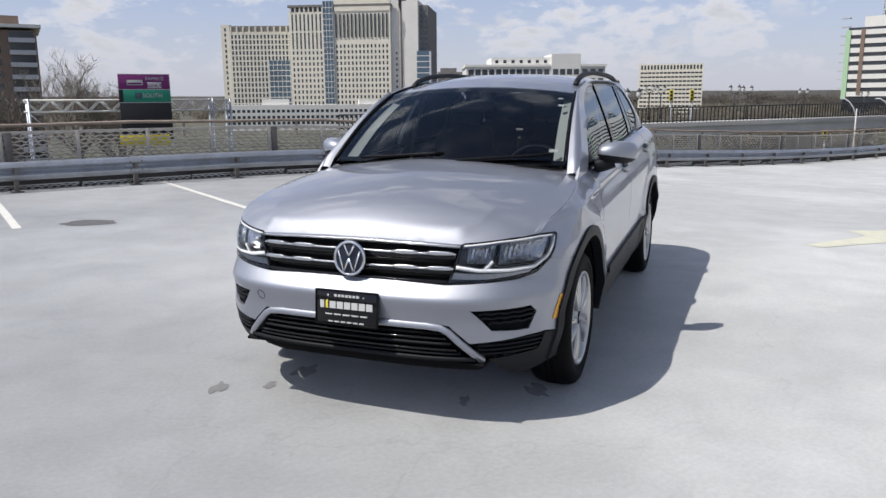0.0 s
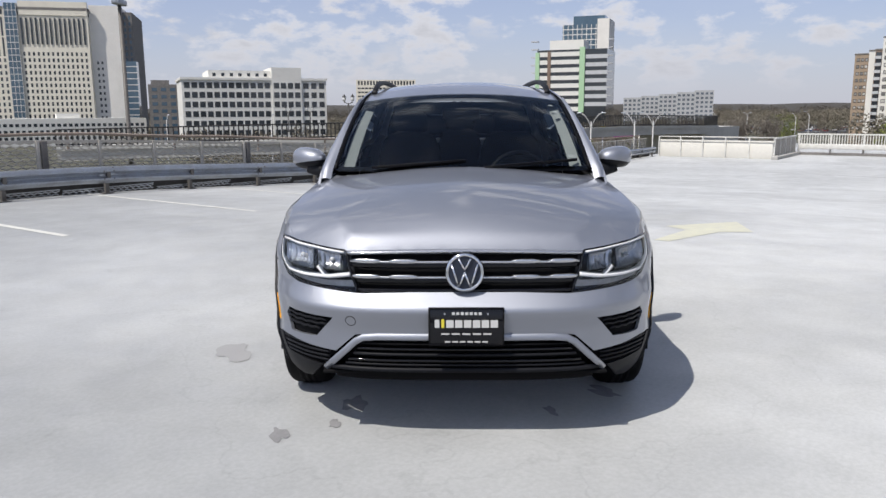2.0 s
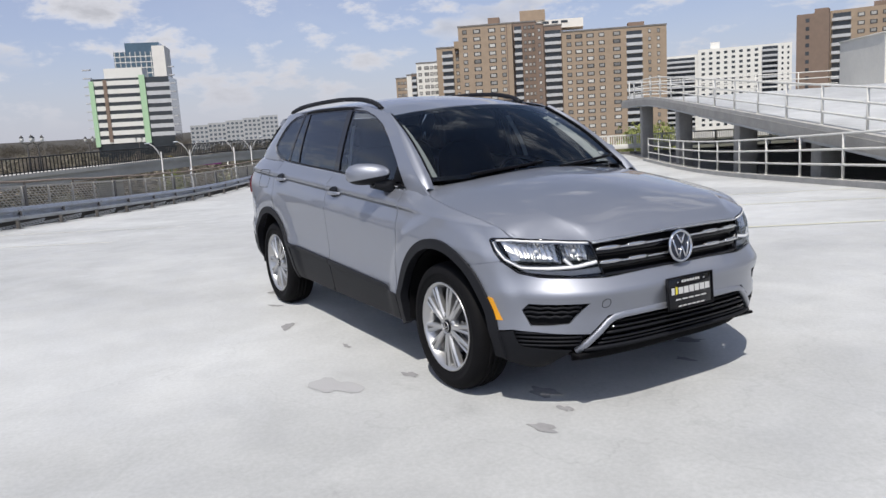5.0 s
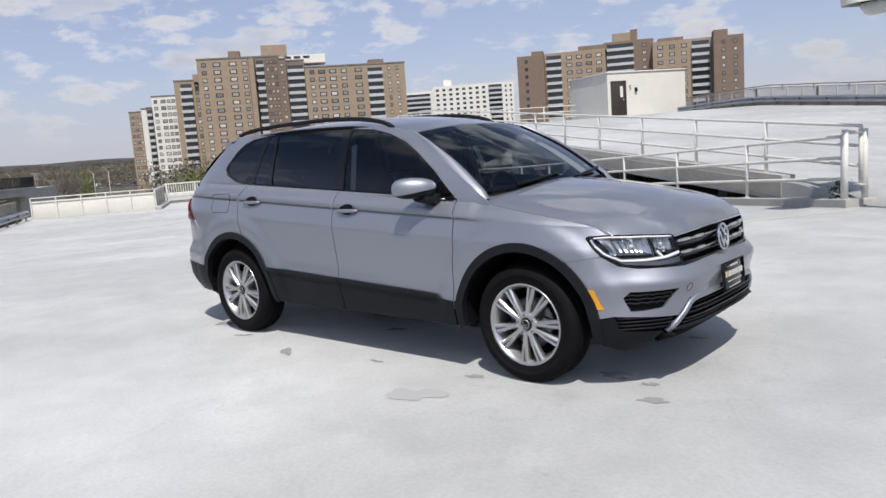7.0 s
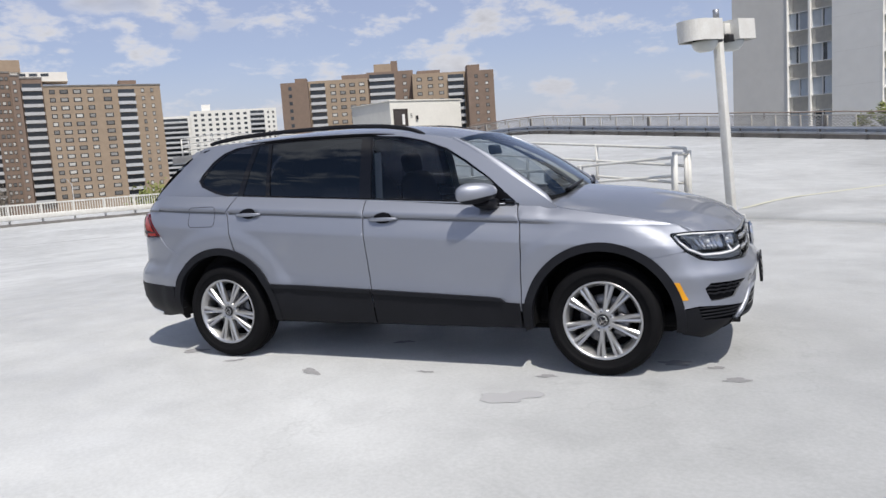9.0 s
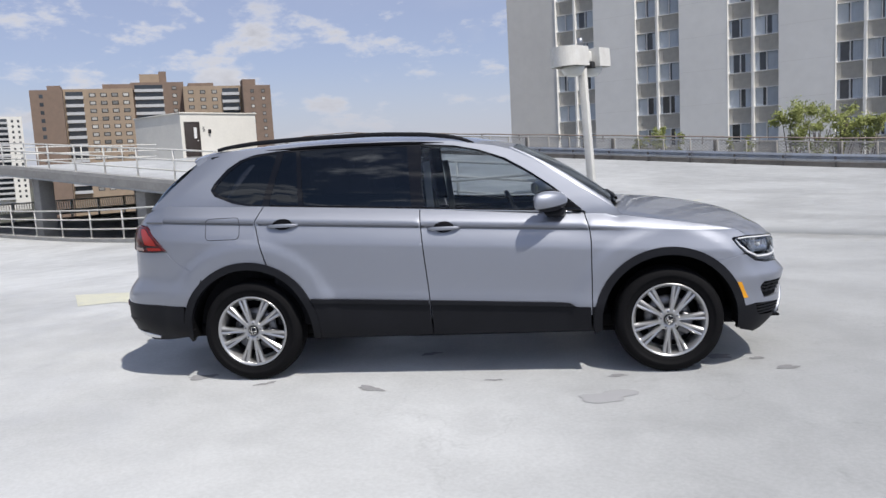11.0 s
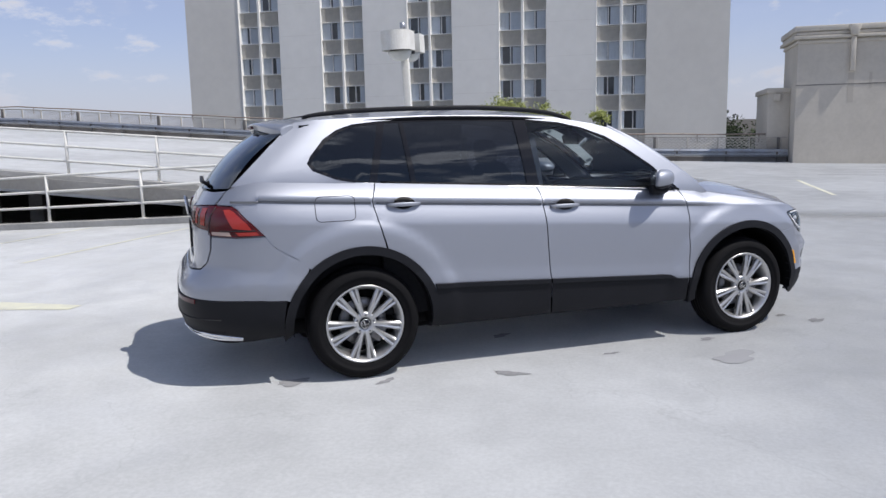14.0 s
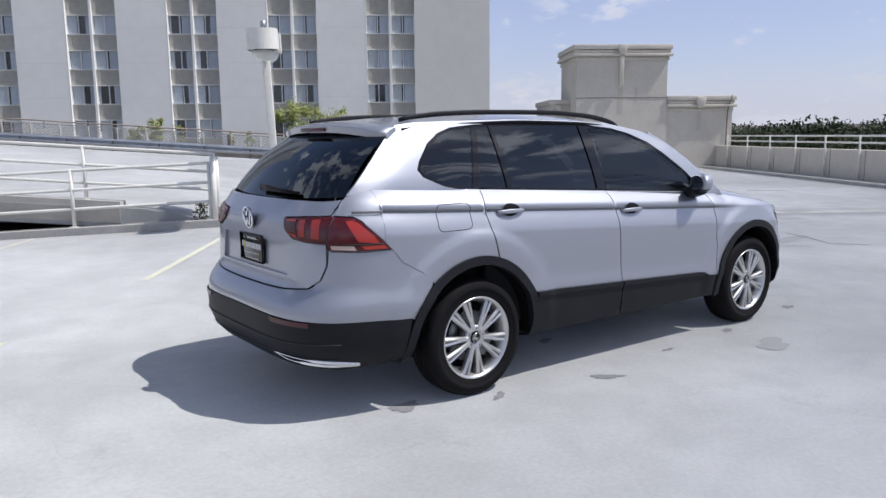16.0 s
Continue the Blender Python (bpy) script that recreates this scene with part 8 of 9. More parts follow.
for k in range(9):
    part("canopy", block(-21, -17.5, 1, 3, Z(0.6) + 3.8 * k, Z(0.6) + 3.8 * k + 0.5), M_balc, t.o)
    part("canopy", block(17.2, 19.5, 1, 3, Z(0.6) + 3.8 * k, Z(0.6) + 3.8 * k + 0.5), M_balc, t.o)
t = Tower("office_tower", "blue glass tower with a rounded top", EB, 170.75, 620, -10)
X, Z = t.x, t.z
t.block(-17, 17, 0, 30, Z(6.15), M_bluegl)
t.block(-9, 15, 2, 26, Z(6.75), M_bluegl, "crown", Z(6.1))
t.block(10, 19, -1, 28, Z(6.5), M_hotelgrey, "wing")
t.bands(-17, 9.8, Z(1), Z(6.15), 0, 4.0, 0.6, M_hotelgrey)
for k in range(8):
    part("fin", block(-16.5 + 3.6 * k, -16.1 + 3.6 * k, -0.35, 0.2, Z(1), Z(6.15)), M_hotelgrey, t.o)
# low stepped office
t = Tower("office_block", "long low pale office with bands of windows", EB, 164.7, 700)
X, Z = t.x, t.z
for k in range(5):
    a0, a1 = 167.85 - 1.22 * k, 167.85 - 1.22 * (k + 1)
    t.block(X(a0), X(a1), -k * 1.0, 24, Z(1.02 + 0.11 * k), M_hazewall)
    t.windows(X(a0), X(a1), GZ, Z(0.96 + 0.11 * k), -k * 1.0, 3.4, 3.7, 2.2, 1.9, M_hazepane, single=False)
# brick block with balconies
t = Tower("apartment_block", "dark brick apartment block with pale balconies", EA, -129.6, 217)
X, Z = t.x, t.z
t.block(X(-122.0), X(-131.3), 0, 24, Z(4.6), M_brickdark)
t.block(X(-122.0), X(-131.6), -1.5, 25, Z(4.95), M_precast, "roof_slab", Z(4.75))
t.block(X(-128.8), X(-130.4), 5, 12, Z(5.6), M_brickdark, "roof_house", Z(4.9))
t.balconies(X(-129.7), X(-131.2), GZ, Z(4.6), 0, 2.9)
t.windows(X(-126.0), X(-129.5), GZ, Z(4.5), 0, 3.6, 2.9, 2.2, 1.5, M_room)

# ---- roads, overpass, lamps ----
def ribbon(pts, width, z, h, material, name, label, cat):
    bm = bmesh.new()
    rows = []
    for i, p in enumerate(pts):
        a, b_ = Vector(pts[max(0, i - 1)]), Vector(pts[min(len(pts) - 1, i + 1)])
        d_ = (b_ - a).to_2d().normalized()
        s_ = Vector((-d_.y, d_.x, 0)) * width / 2
        q = Vector((p[0], p[1], p[2]))
        rows.append([bm.verts.new(v) for v in (q - s_ - Vector((0, 0, h)), q + s_ - Vector((0, 0, h)), q + s_, q - s_)])
    for p, q in zip(rows, rows[1:]):
        for k in range(4):
            bm.faces.new((p[k], p[(k + 1) % 4], q[(k + 1) % 4], q[k]))
    bm.faces.new(rows[0])
    bm.faces.new(rows[-1][::-1])
    bmesh.ops.recalc_face_normals(bm, faces=bm.faces)
    return bm
op = thing("overpass", "grey concrete road overpass with a black picket fence", "overpass")
span = [(-49.5, -28, -0.9), (-55.5, -10, -0.6), (-65.5, 2.5, -0.4), (-79.5, 16, -0.25), (-94, 30.5, -0.5)]
fine = []
for p, q in zip(span, span[1:]):
    fine += [tuple(Vector(p).lerp(Vector(q), k / 8)) for k in range(8)]
part("deck", ribbon(fine, 8, 0, 0.75, M_bridge, "", "", ""), M_bridge, op)
rail_pts = []
for p, q in zip(fine, fine[1:] + fine[-1:]):
    d_ = (Vector(q) - Vector(p)).to_2d()
    d_ = d_.normalized() if d_.length > 0.01 else Vector((-0.94, 0.34))
    rail_pts.append(Vector(p) + Vector((d_.y, -d_.x, 0)) * 4.0)
side_a = rail_pts
part("parapet", ribbon([tuple(p + Vector((0, 0, 0.22))) for p in side_a], 0.3, 0, 0.3, M_bridge, "", "", ""), M_bridge, op)
pk = []
for p, q in zip(side_a, side_a[1:]):
    m_ = max(2, int((q - p).length / 0.30))
    for k in range(m_):
        v = p.lerp(q, k / m_)
        pk.append(block(v.x - 0.04, v.x + 0.04, v.y - 0.04, v.y + 0.04, v.z + 0.2, v.z + 1.35))
part("pickets", merge(*pk), M_iron, op)["kind"] = "stuff"
for h in (0.35, 1.35):
    part("rail", tube([p + Vector((0, 0, h)) for p in side_a], 0.05, 5), M_iron, op)
for v in fine[8::10]:
    part("pier", block(v[0] - 1, v[0] + 1, v[1] - 1, v[1] + 1, GZ, v[2] - 0.7), M_bridge, op)
part("abutment", block(-3.0, 3.0, -5.0, 5.0, GZ, -0.45, 0.0, pose(-95, 31.5, 0, 0, 0, 45)), M_bridge, op)
def globe_lamp():
    o = thing("street_lamp", "black iron lamp with two white acorn globes", "street lamp")
    part("post", tube([(0, 0, 0), (0, 0, 0.5), (0, 0, 3.0)], lambda t: 0.14 - 0.07 * min(1, t * 2), 8), M_iron, o)
    part("arm", tube([(-0.42, 0, 3.1), (0, 0, 2.9), (0.42, 0, 3.1)], 0.045, 6), M_iron, o)
    for s in (-1, 1):
        turn_up = Matrix.Translation((s * 0.42, 0, 0)) @ Matrix(((1, 0, 0, 0), (0, 0, 1, 0), (0, 1, 0, 0), (0, 0, 0, 1)))
        g = part("globe", lathe([(0.05, 3.15), (0.15, 3.25), (0.19, 3.42), (0.16, 3.58)], 14), M_globe, o)
        g.data.transform(turn_up)
        g = part("cap", lathe([(0.20, 3.57), (0.18, 3.64), (0.08, 3.74), (0.02, 3.86)], 14), M_iron, o, "black finial cap")
        g.data.transform(turn_up)
    return o
g0 = globe_lamp()
spots = [from_eye(EA, -172.3, 58), from_eye(EA, -170.9, 75), from_eye(EA, -173.4, 88), from_eye(EA, -174.2, 95), from_eye(EA, -179.1, 85), from_eye(EA, -179.9, 90), from_eye(EA, 176.6, 105), from_eye(EA, 173.0, 130), from_eye(EA, -168.5, 110), from_eye(EA, -167.0, 120)]
g0.matrix_world = pose(spots[0].x, spots[0].y, -1.6, 0, 0, 80)
tagged(g0, group="globe lamps")
for v, z in zip(spots[1:], (-0.6, -0.8, -0.8, -1.0, -1.0, -1.2, -1.4, -1.3, -1.3)):
    copy_thing(g0, pose(v.x, v.y, z, 0, 0, 80))
def arm_lamp(two):
    o = thing("street_lamp", "tall galvanised street lamp with curved arm", "street lamp")
    part("post", tube([(0, 0, 0), (0, 0, 14.2)], lambda t: 0.10 - 0.045 * t, 8), M_lamppole, o)
    for s in ((-1, 1) if two else (-1,)):
        part("arm", tube([(0, 0, 13.6), (s * 0.28, 0, 14.3), (s * 0.62, 0, 14.75), (s * 0.95, 0, 14.95)], 0.045, 6), M_lamppole, o)
        part("lamp_head", block(min(s * 0.88, s * 1.32), max(s * 0.88, s * 1.32), -0.11, 0.11, 14.90, 15.02, 0.04), M_galv, o)
    return o
a1, a2 = arm_lamp(False), arm_lamp(True)
tagged(a1, group="street lamps")
tagged(a2, group="street lamps")
first = [True, True]
for e, az, d, two, tw_ in ((EB, 172.4, 70, 0, 60), (EB, 170.4, 72, 1, 70), (EB, 167.3, 74, 0, 60), (EB, 166.0, 77, 1, 70), (EB, 164.3, 210, 1, 60), (EB, 163.0, 240, 0, 80), (EB, 159.5, 300, 1, 60), (EC, 158.9, 330, 1, 60), (EB, -159.2, 120, 0, 0), (EB, -166.3, 95, 0, 0), (EC, 155.5, 210, 0, 40), (ED, 160.0, 180, 0, 40), (ED, 154.2, 190, 0, 40), (ED, 139.5, 150, 0, 30)):
    v = from_eye(e, az, d)
    src = a2 if two else a1
    m_ = pose(v.x, v.y, GZ + (0.4 if d < 200 else 0), 0, 0, tw_)
    if first[two]:
        src.matrix_world = m_
        first[two] = False
    else:
        copy_thing(src, m_)
# tall light mast near the towers
v = from_eye(EB, -156.55, 62)
ms = thing("light_mast", "tall grey light mast beyond the deck fence", "light mast", pose(v.x, v.y, GZ))
part("post", tube([(0, 0, 0), (0, 0, 23.3)], lambda t: 0.20 - 0.07 * t, 10), M_post, ms)
part("head", block(-0.7, 0.7, -0.3, 0.3, 23.2, 23.6, 0.08), M_galv, ms)

# ---- sign gantry ----
c0, c1 = from_eye(EA, -130.2, 92), from_eye(EA, -143.2, 98)
gd = (c1 - c0)
L_ = gd.length
gy = thing("sign_gantry", "galvanised truss gantry over the road", "gantry", pose(c0.x, c0.y, 0, 0, 0, math.degrees(math.atan2(gd.y, gd.x))))
for y in (-0.5, 0.5):
    for z in (0.55, 1.75):
        part("chord", tube([(0, y, z), (L_, y, z)], 0.11, 6), M_white, gy)
    nb = 18
    for k in range(nb):
        x0_, x1_ = L_ * k / nb, L_ * (k + 1) / nb
        part("brace", tube([(x0_, y, 0.55 if k % 2 else 1.75), (x1_, y, 1.75 if k % 2 else 0.55)], 0.07, 5), M_white, gy)
for x_ in (0.3, L_ * 0.895, L_ - 0.2):
    for y in (-0.9, 0.9):
        part("leg", tube([(x_, y, GZ), (x_, y * 0.6, 1.9)], 0.14, 8), M_galv, gy)
    for k in range(5):
        part("brace", tube([(x_, -0.8, -1.0 - 2.4 * k), (x_, 0.8, -3.2 - 2.4 * k)], 0.06, 5), M_galv, gy)
for k in range(3):
    part("brace", tube([(0.3, 0, 0.5 - 2.2 * k), (3.0 - 0.6 * k, 0, -2.4 - 2.2 * k)], 0.06, 5), M_galv, gy)
sc_ = from_eye(EA, -137.6, 90)
sg = thing("road_sign", "purple and green motorway sign above a black panel", "road sign", pose(sc_.x, sc_.y, 0, 0, 0, -137.6 - 90 + 4))
W2 = 90 * math.tan(radians(1.66))
zs = [1.42 + 90 * math.tan(radians(v)) for v in (-2.5, 0.05, 0.93, 1.95)]
part("panel", block(-W2, W2, -0.06, 0.06, zs[0], zs[1] - 0.02, 0.01), M_signblack, sg, "black sign panel")
part("panel", block(-W2, W2, -0.08, 0.06, zs[1], zs[2] - 0.02, 0.01), M_teal, sg, "green sign panel")
part("panel", block(-W2, W2, -0.08, 0.06, zs[2], zs[3], 0.01), M_purple, sg, "purple sign panel")
for z in zs[1:]:
    part("border", block(-W2 - 0.03, W2 + 0.03, -0.09, -0.07, z - 0.06, z), M_mark, sg)
part("badge", block(-1.75, -0.15, -0.10, -0.08, zs[2] + 0.42, zs[2] + 0.98, 0.05), M_mark, sg, "white badge")
part("badge", block(-1.65, -0.25, -0.11, -0.10, zs[2] + 0.50, zs[2] + 0.68), M_purple, sg)
part("badge", block(0.30, 1.72, -0.10, -0.08, zs[2] + 0.10, zs[2] + 0.72, 0.02), M_mark, sg)
lettering("EXPRESS", 0.50, pose(1.05, -0.10, zs[2] + 1.10, 90, 0, 0), M_mark, "lettering", sg)
lettering("ONLY", 0.56, pose(1.02, -0.115, zs[2] + 0.40, 90, 0, 0), M_purple, "lettering", sg)
lettering("SOUTH", 0.62, pose(0.75, -0.10, (zs[1] + zs[2]) / 2, 90, 0, 0), M_mark, "lettering", sg)
part("shield", block(-1.0, -0.35, -0.10, -0.08, zs[1] + 0.38, zs[1] + 1.0, 0.08), M_bluegl, sg)
part("badge", block(-W2 - 0.02, -W2 + 0.42, -0.10, -0.08, zs[1] + 0.02, zs[2] - 0.05), M_signblack, sg)
for x_ in (-1.6, 0, 1.6):
    part("hanger", tube([(x_, 0.3, -2.5), (x_, 0.3, 4.4)], 0.06, 6), M_galv, sg)
hb = from_eye(EA, -137.4, 60)
solid("warning_board", block(-1.7, 1.7, -0.04, 0.04, -1.62, -0.85, 0.01), M_signal, pose(hb.x, hb.y, 0, 0, 0, -137.4 - 90), "yellow warning board beyond the fence", "sign")

# small purple sign and signals by the road
v = from_eye((5.31, 0.81), 168.17, 120)
ps = thing("road_sign", "small purple motorway sign beside the road", "road sign", pose(v.x, v.y, -1.05, 0, 0, 168.1 - 90))
part("panel", block(-1.45, 1.45, -0.06, 0.06, -1.30, -0.30, 0.02), M_purple, ps)
for x_ in (-0.5, 0.35):
    part("print", block(x_ - 0.28, x_ + 0.36, -0.08, -0.06, -0.90, -0.68), M_mark, ps)
part("post", tube([(2.4, 0.1, GZ), (2.4, 0.1, -0.5)], 0.07, 8), M_cream, ps)
part("arm", tube([(-5, 0.15, -0.95), (2.4, 0.15, -0.8)], 0.07, 6), M_galv, ps)
def signal():
    o = thing("traffic_signal", "yellow traffic signal on a mast arm", "traffic signal")
    part("housing", block(-0.28, 0.28, -0.2, 0.2, 0, 1.5, 0.04), M_signal, o)
    for k in range(3):
        part("lens", block(-0.16, 0.16, -0.3, -0.2, 0.12 + 0.46 * k, 0.44 + 0.46 * k, 0.05), M_iron, o)
    part("mast", tube([(0, 0.3, GZ + 3.4), (0, 0.3, 1.7)], 0.09, 6), M_galv, o)
    return o
s0 = signal()
tagged(s0, group="traffic signals")
for i, (e, az, d, z) in enumerate(((EB, 170.7, 120, -2.2), (EB, 169.4, 122, -2.2), (EA, 176.1, 108, -3.5), (EA, 175.1, 107, -3.5), (EA, -174.9, 110, 1.2), (EA, -176.3, 112, 1.2))):
    v = from_eye(e, az, d)
    m_ = pose(v.x, v.y, z, 0, 0, az - 90)
    if i == 0:
        s0.matrix_world = m_
    else:
        copy_thing(s0, m_)

# road with cars far off
rd = [(-120, 62, GZ + 0.06), (-200, 92, GZ + 0.06), (-300, 118, GZ + 0.06), (-520, 178, GZ + 0.06), (-900, 300, GZ + 0.06)]
solid("road", ribbon(rd, 24, 0, 0.1, M_road, "", "", ""), M_road, None, "grey asphalt road leading away", "road", "structure")
lot = from_eye(EB, 155.2, 800)
solid("parking_lot", block(-90, 70, -190, 150, GZ, GZ + 0.08), M_road, pose(lot.x, lot.y, 0, 0, 0, 65), "asphalt parking lot far below", "parking lot", "structure")
cols_ = [mat("far_car_%s" % n_, c_, 0.3, coat=0.7) for n_, c_ in (("white", (0.7, 0.7, 0.7)), ("grey", (0.2, 0.21, 0.22)), ("black", (0.02, 0.02, 0.025)), ("red", (0.25, 0.02, 0.02)), ("blue", (0.03, 0.06, 0.15)))]
def small_car(c_):
    o = thing("parked_car", "small distant car on the road below", "car")
    b_ = block(-2.2, 2.2, -0.88, 0.88, 0.3, 0.95, 0.18)
    part("body", b_, c_, o)
    bm_ = bmesh.new()
    vs_ = [bm_.verts.new(p) for p in ((-1.7, -0.8, 0.9), (1.2, -0.8, 0.9), (1.2, 0.8, 0.9), (-1.7, 0.8, 0.9), (-1.2, -0.62, 1.45), (0.4, -0.62, 1.45), (0.4, 0.62, 1.45), (-1.2, 0.62, 1.45))]
    for f in ((0, 1, 5, 4), (1, 2, 6, 5), (2, 3, 7, 6), (3, 0, 4, 7), (4, 5, 6, 7)):
        bm_.faces.new([vs_[i] for i in f])
    part("cabin", bm_, M_room, o)
    part("roof", block(-1.2, 0.4, -0.62, 0.62, 1.44, 1.5, 0.02), c_, o)
    wm = shared("wheel", "smallwheel", lambda: lathe([(0.05, -0.1), (0.3, -0.1), (0.3, 0.1), (0.05, 0.1)], 12), M_tyre)
    for x_ in (-1.35, 1.35):
        for y_ in (-0.8, 0.8):
            child("wheel", wm, o, pose(x_, y_, 0.3))
    return o
rr = random.Random(11)
protos = [small_car(c_) for c_ in cols_]
place_ = []
for k in range(34):
    u_ = rr.random()
    i_ = min(3, int(u_ * 4))
    p_ = Vector(rd[i_]).lerp(Vector(rd[i_ + 1]), u_ * 4 - i_)
    ang = math.degrees(math.atan2(rd[i_ + 1][1] - rd[i_][1], rd[i_ + 1][0] - rd[i_][0]))
    place_.append((p_.x + rr.uniform(-4, 4), p_.y + rr.choice((-8, -4.5, 4.5, 8)), ang))
for r_ in range(9):
    for k in range(22):
        q = pose(lot.x, lot.y, 0, 0, 0, 65) @ Vector((-62 + 5.8 * k + rr.uniform(-0.3, 0.3), -180 + 34 * r_, 0))
        if rr.random() < 0.8:
            place_.append((q.x, q.y, 65))
for k, (x_, y_, ang) in enumerate(place_):
    src = protos[rr.choice((0, 0, 0, 1, 1, 2, 3, 4))] if k >= 5 else protos[k]
    m_ = pose(x_, y_, GZ + 0.1, 0, 0, ang)
    if k < 5:
        src.matrix_world = m_
        tagged(src, group="distant cars")
    else:
        copy_thing(src, m_)

# ---- trees ----
def bare_tree(seed, h, spread):
    rr = random.Random(seed)
    bm = bmesh.new()
    def limb(p, d_, ln, r, depth):
        n_ = 4 if depth < 2 else 3
        prev = None
        q = Vector(p)
        dd = Vector(d_).normalized()
        pts = [q.copy()]
        for k in range(n_):
            dd = (dd + Vector((rr.gauss(0, 0.14), rr.gauss(0, 0.14), rr.gauss(0.03, 0.08)))).normalized()
            q = q + dd * ln / n_
            pts.append(q.copy())
        sides = 5 if depth == 0 else 3
        rings = []
        for k, c_ in enumerate(pts):
            rad = r * (1 - 0.55 * k / n_)
            s_ = dd.orthogonal().normalized()
            w_ = dd.cross(s_)
            rings.append([bm.verts.new(c_ + rad * (s_ * math.cos(6.283 * j / sides) + w_ * math.sin(6.283 * j / sides))) for j in range(sides)])
        for a_, b_ in zip(rings, rings[1:]):
            for j in range(sides):
                bm.faces.new((a_[j], a_[(j + 1) % sides], b_[(j + 1) % sides], b_[j]))
        if depth < 5:
            m_ = 7 if depth == 0 else rr.choice((4, 5)) if depth < 3 else 4
            for k in range(m_):
                t_ = rr.uniform(0.35, 1.0) if depth else rr.uniform(0.45, 1.0)
                c_ = pts[0].lerp(pts[-1], t_) if depth == 0 else pts[min(n_, int(t_ * n_ + 0.5))]
                az_ = rr.uniform(0, 6.283)
                out = Vector((math.cos(az_), math.sin(az_), rr.uniform(0.35, 1.1)))
                limb(c_, (dd * 0.7 + out * spread).normalized(), ln * rr.uniform(0.52, 0.74), max(0.013, r * 0.5), depth + 1)
    limb((0, 0, 0), (0, 0, 1), h * 0.42, h * 0.022, 0)
    return bm
me_t = [shared("branches", "bt%d" % s, lambda s=s: bare_tree(s, 14, 0.95), M_twig) for s in (1, 2, 3)]
def plant_tree(k, v, s_, label="leafless grey-brown tree beyond the deck"):
    o = thing("tree", label, "tree", pose(v.x, v.y, v.z, 0, 0, 97 * k))
    o.scale = (s_, s_, s_)
    child("trunk", me_t[k % 3], o, Matrix.Identity(4))
for k, (e, az, d, s_, z) in enumerate(((EA, -133.4, 118, 1.65, GZ), (EA, -135.2, 124, 1.55, GZ), (EA, -129.5, 104, 1.45, GZ), (EC, 147.6, 130, 0.95, GZ), (EC, 146.8, 145, 1.0, GZ), (EC, 149.8, 150, 0.8, GZ), (ED, 147.2, 120, 0.85, GZ), (ED, 148.8, 135, 0.8, GZ), (EB, 162.5, 200, 0.7, GZ), (EA, 176, 180, 0.75, GZ), (EA, 174, 190, 0.7, GZ), (EB, 147.8, 140, 1.3, GZ), (EB, 148.7, 150, 1.2, GZ), (EB, 146.9, 150, 1.2, GZ), (EB, 158.0, 210, 1.2, GZ), (EB, 160.2, 220, 1.15, GZ), (EB, 163.8, 210, 1.15, GZ), (EB, 166.0, 220, 1.1, GZ), (EB, 168.8, 215, 1.15, GZ), (EB, 172.5, 220, 1.15, GZ), (EA, 178.5, 230, 1.15, GZ), (EA, -177.0, 220, 1.1, GZ))):
    plant_tree(k, from_eye(e, az, d, z), s_)


def crowns(spots, material, per=46, seed=3, flat=0.75):
    """Woods: many small leaf clumps gathered into uneven crowns; spots: x, y, ground z, radius, height."""
    rr = random.Random(seed)
    vv, ff = [], []
    for x_, y_, z_, r_, h_ in spots:
        for _ in range(per):
            u_ = Vector((rr.gauss(0, 1), rr.gauss(0, 1), rr.gauss(0, 1))).normalized() * rr.uniform(0.45, 1.0)
            p = Vector((x_ + u_.x * r_, y_ + u_.y * r_, z_ + h_ * 0.58 + u_.z * h_ * 0.42))
            q = [Vector((rr.gauss(0, 1), rr.gauss(0, 1), rr.gauss(0, 1))).normalized() * r_ * rr.uniform(0.05, 0.12) for _ in range(3)]
            b_ = len(vv)
            vv += [p + q[0], p + q[1], p + q[2], p - (q[0] + q[1]) * 0.6]
            ff += [(b_, b_ + 1, b_ + 2), (b_, b_ + 1, b_ + 3), (b_ + 1, b_ + 2, b_ + 3)]
    me = bpy.data.meshes.new("woods")
    me.from_pydata(vv, [], ff)
    me.materials.append(material)
    return me
rr = random.Random(8)
def belt(e, az0, az1, d0, d1, n_, r0, r1, h0, h1, z=GZ):
    out = []
    for _ in range(n_):
        d_ = rr.uniform(d0, d1)
        v = from_eye(e, rr.uniform(az0, az1), d_)
        r_ = rr.uniform(r0, r1)
        out.append((v.x, v.y, z, r_, rr.uniform(h0, h1)))
    return out
def woods(name, spots, material, label, per=46, seed=3):
    tagged(new(name, crowns(spots, material, per, seed)), label, "woods", "", "stuff")
woods("woods", belt(EB, 158.5, 205, 420, 1000, 380, 4, 9, 6, 13) + belt(EC, 140, 152, 330, 700, 110, 4, 8, 5, 11) + belt(EB, 148, 162, 960, 1300, 260, 6, 11, 12, 20), M_woods, "bare brown woods far beyond the road", 220, 1)
woods("woods", belt(EB, 163, 176, 190, 330, 120, 3, 6, 7, 13) + belt(EA, 176, 200, 200, 380, 110, 3, 6, 7, 12), M_woods, "bare brown trees beyond the overpass", 320, 2)
woods("woods", belt(EC, 144, 151.2, 150, 250, 44, 3, 6, 6, 11) + belt(EC, 145, 151.8, 150, 230, 34, 3, 6, 13, 17) + belt(EC, 151.8, 156, 560, 700, 16, 4, 7, 7, 11), M_woods, "bare brown trees before the apartments", 340, 4)
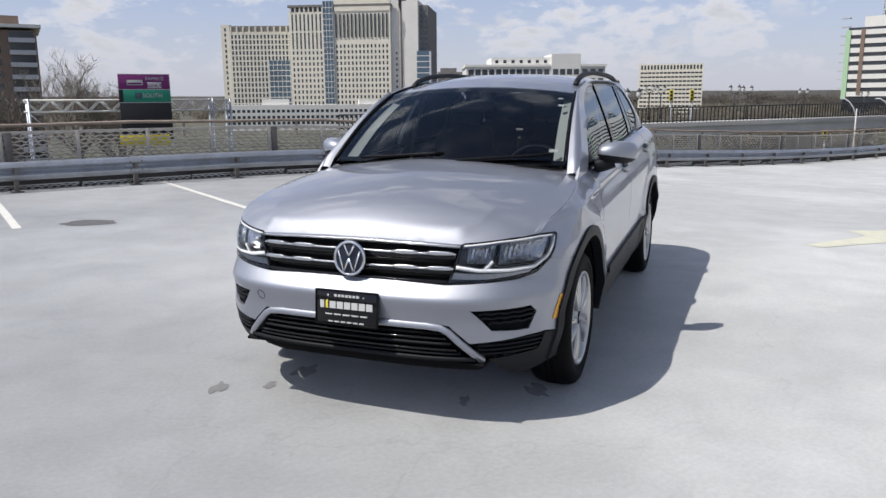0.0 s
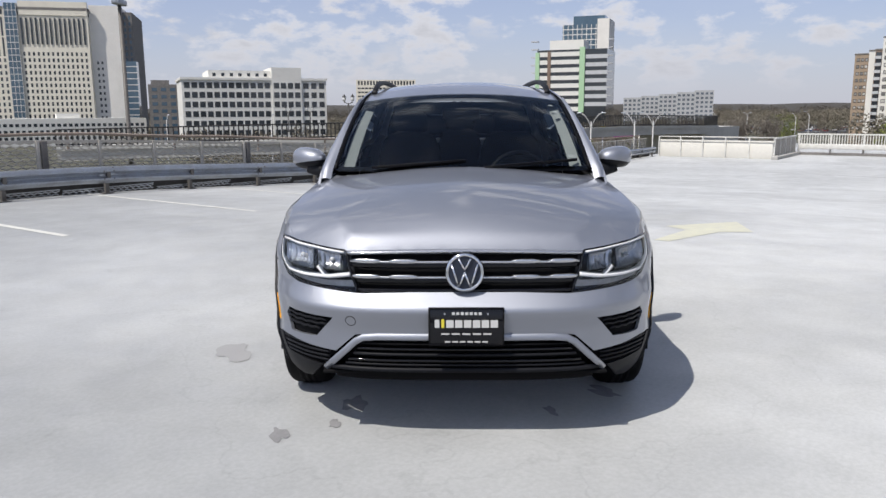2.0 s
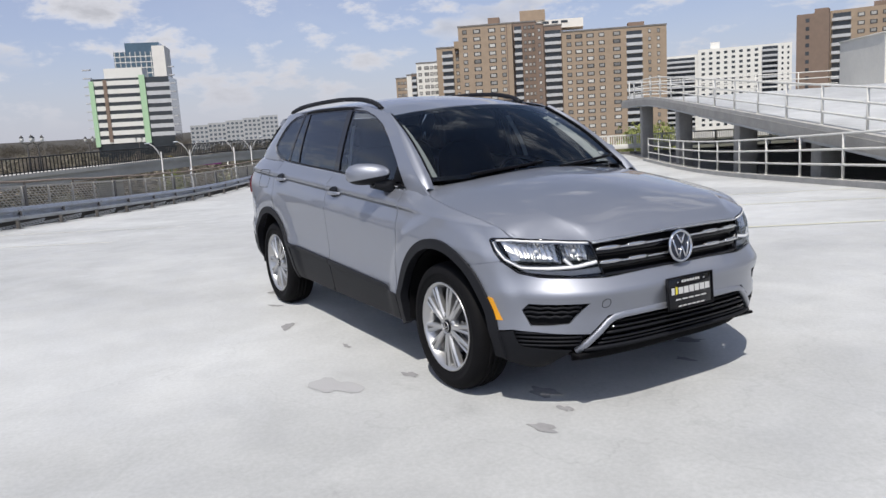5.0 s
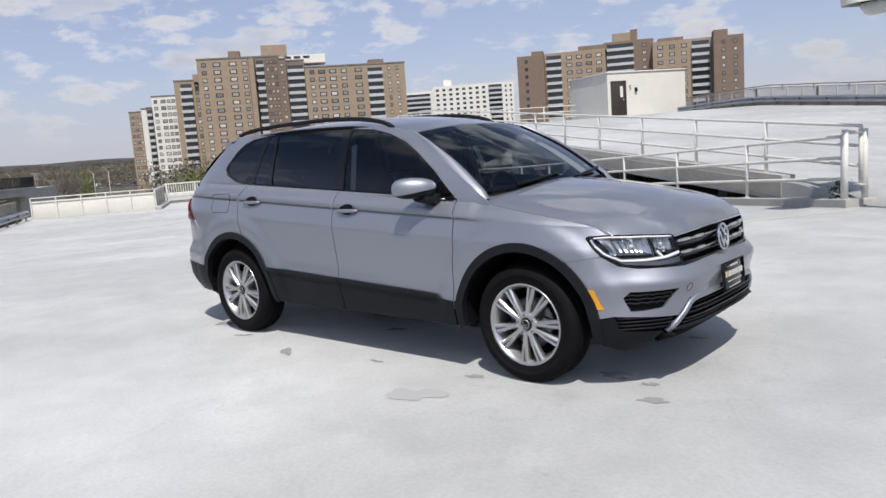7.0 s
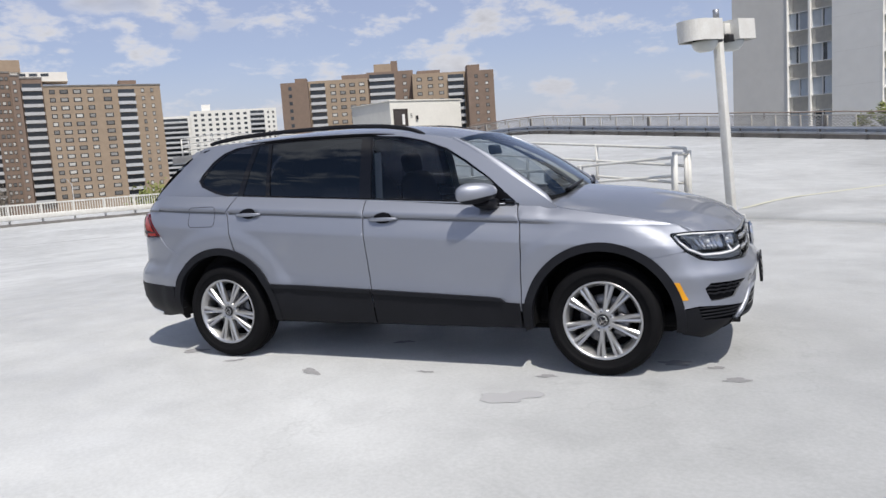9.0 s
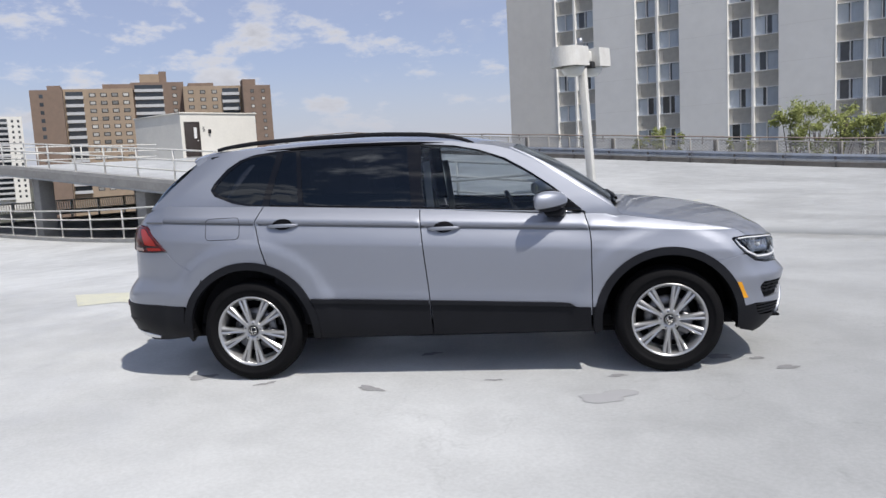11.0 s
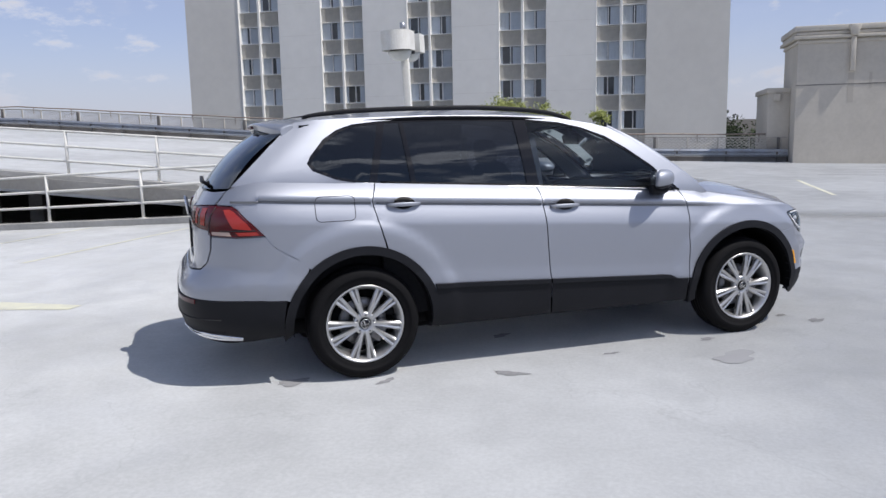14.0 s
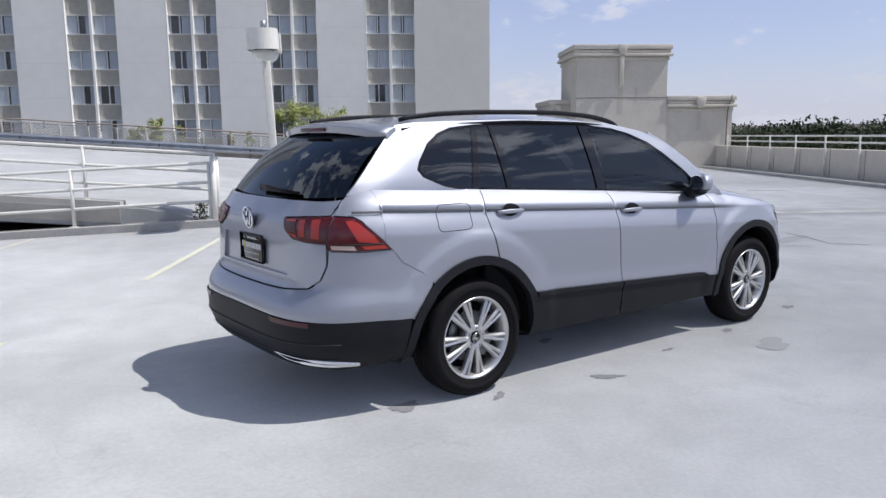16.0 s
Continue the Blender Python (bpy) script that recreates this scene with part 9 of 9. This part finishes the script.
woods("shrubs", belt(EC, 146.9, 149.5, 150, 200, 10, 4, 6, 7, 10) + belt(ED, 136, 146, 130, 200, 26, 3, 6, 5, 9) + belt(EB, 168, 176, 110, 150, 22, 3, 5, 4, 7), M_leaf, "fresh green shrubs and small trees below the deck", 240, 5)
woods("woods", belt(ED, 20, 40, 230, 420, 300, 5, 9, 13, 21, GZ) , M_leafdark, "dark evergreen trees beyond the end wall", 260, 6)
woods("woods", belt(ED, 44, 60, 150, 230, 60, 4, 6, 17, 20.5, GZ), M_leafdark, "dark trees behind the hotel corner", 300, 11)
woods("shrubs", belt((1.9, -5.6), 131.2, 134.3, 105, 135, 14, 2.5, 4, 12.5, 15.2), M_shrub, "fresh green trees beyond the ramp head", 420, 12)
woods("woods", belt(EA, -128, -172, 480, 900, 160, 5, 9, 8, 14), M_woods, "bare brown trees between the towers", 200, 7)
def leafy_tree(v, r_, top, seed):
    o = thing("tree", "tree in fresh green leaf beyond the deck", "tree", pose(v.x, v.y, GZ))
    h_ = top - GZ
    part("trunk", merge(tube([(0, 0, 0), (0.1, 0, h_ * 0.3), (0, 0.1, h_ * 0.6)], lambda t: 0.32 - 0.2 * t, 7), *[tube([(0, 0, h_ * 0.35), (r_ * 0.5 * math.cos(a_), r_ * 0.5 * math.sin(a_), h_ * 0.65)], lambda t: 0.14 - 0.1 * t, 5) for a_ in (0.4, 1.7, 2.9, 4.1, 5.3)]), M_bark, o)
    me = crowns([(0, 0, h_ * 0.25, r_, h_ * 0.75), (r_ * 0.45, 0, h_ * 0.3, r_ * 0.7, h_ * 0.55), (-r_ * 0.5, r_ * 0.2, h_ * 0.3, r_ * 0.65, h_ * 0.5)], M_leaf, 420, seed)
    c_ = new("crown", me)
    c_.parent = o
for az_, d_, r_, top, sd in ((150.7, 150, 3.2, 1.3, 1), (149.6, 165, 2.6, 0.4, 2), (156.9, 235, 3.0, 1.6, 3), (157.7, 240, 2.8, 1.2, 4), (170.6, 120, 2.6, -2.0, 5), (167.2, 118, 2.4, -2.6, 6)):
    leafy_tree(from_eye(EB, az_, d_), r_, top, sd)
woods("woods", belt(EB, 140, 205, 1250, 1900, 900, 8, 15, 14, 30), M_hillwoods, "brown bare woods on the distant slopes", 90, 9)
# low wooded hills
bm = bmesh.new()
rows = []
for k in range(181):
    az = -180 + 2 * k
    hgt = 18 + 9 * noise.noise(Vector((az * 0.05, 0, 0))) + 5 * noise.noise(Vector((az * 0.3, 3, 0)))
    if -170 < az < -100 or -100 <= az < 20:
        hgt *= 0.75
    rows.append([bm.verts.new(from_eye((0, 0), az, d_, z_)) for d_, z_ in ((1700, GZ), (2100, hgt * 0.55), (2500, hgt + 6), (3000, hgt + 2), (3300, GZ))])
for p, q in zip(rows, rows[1:]):
    for i in range(4):
        bm.faces.new((p[i], q[i], q[i + 1], p[i + 1])).smooth = True
bmesh.ops.recalc_face_normals(bm, faces=bm.faces)
solid("hills", bm, M_hills, None, "low wooded hills on the horizon", "hills", "structure")
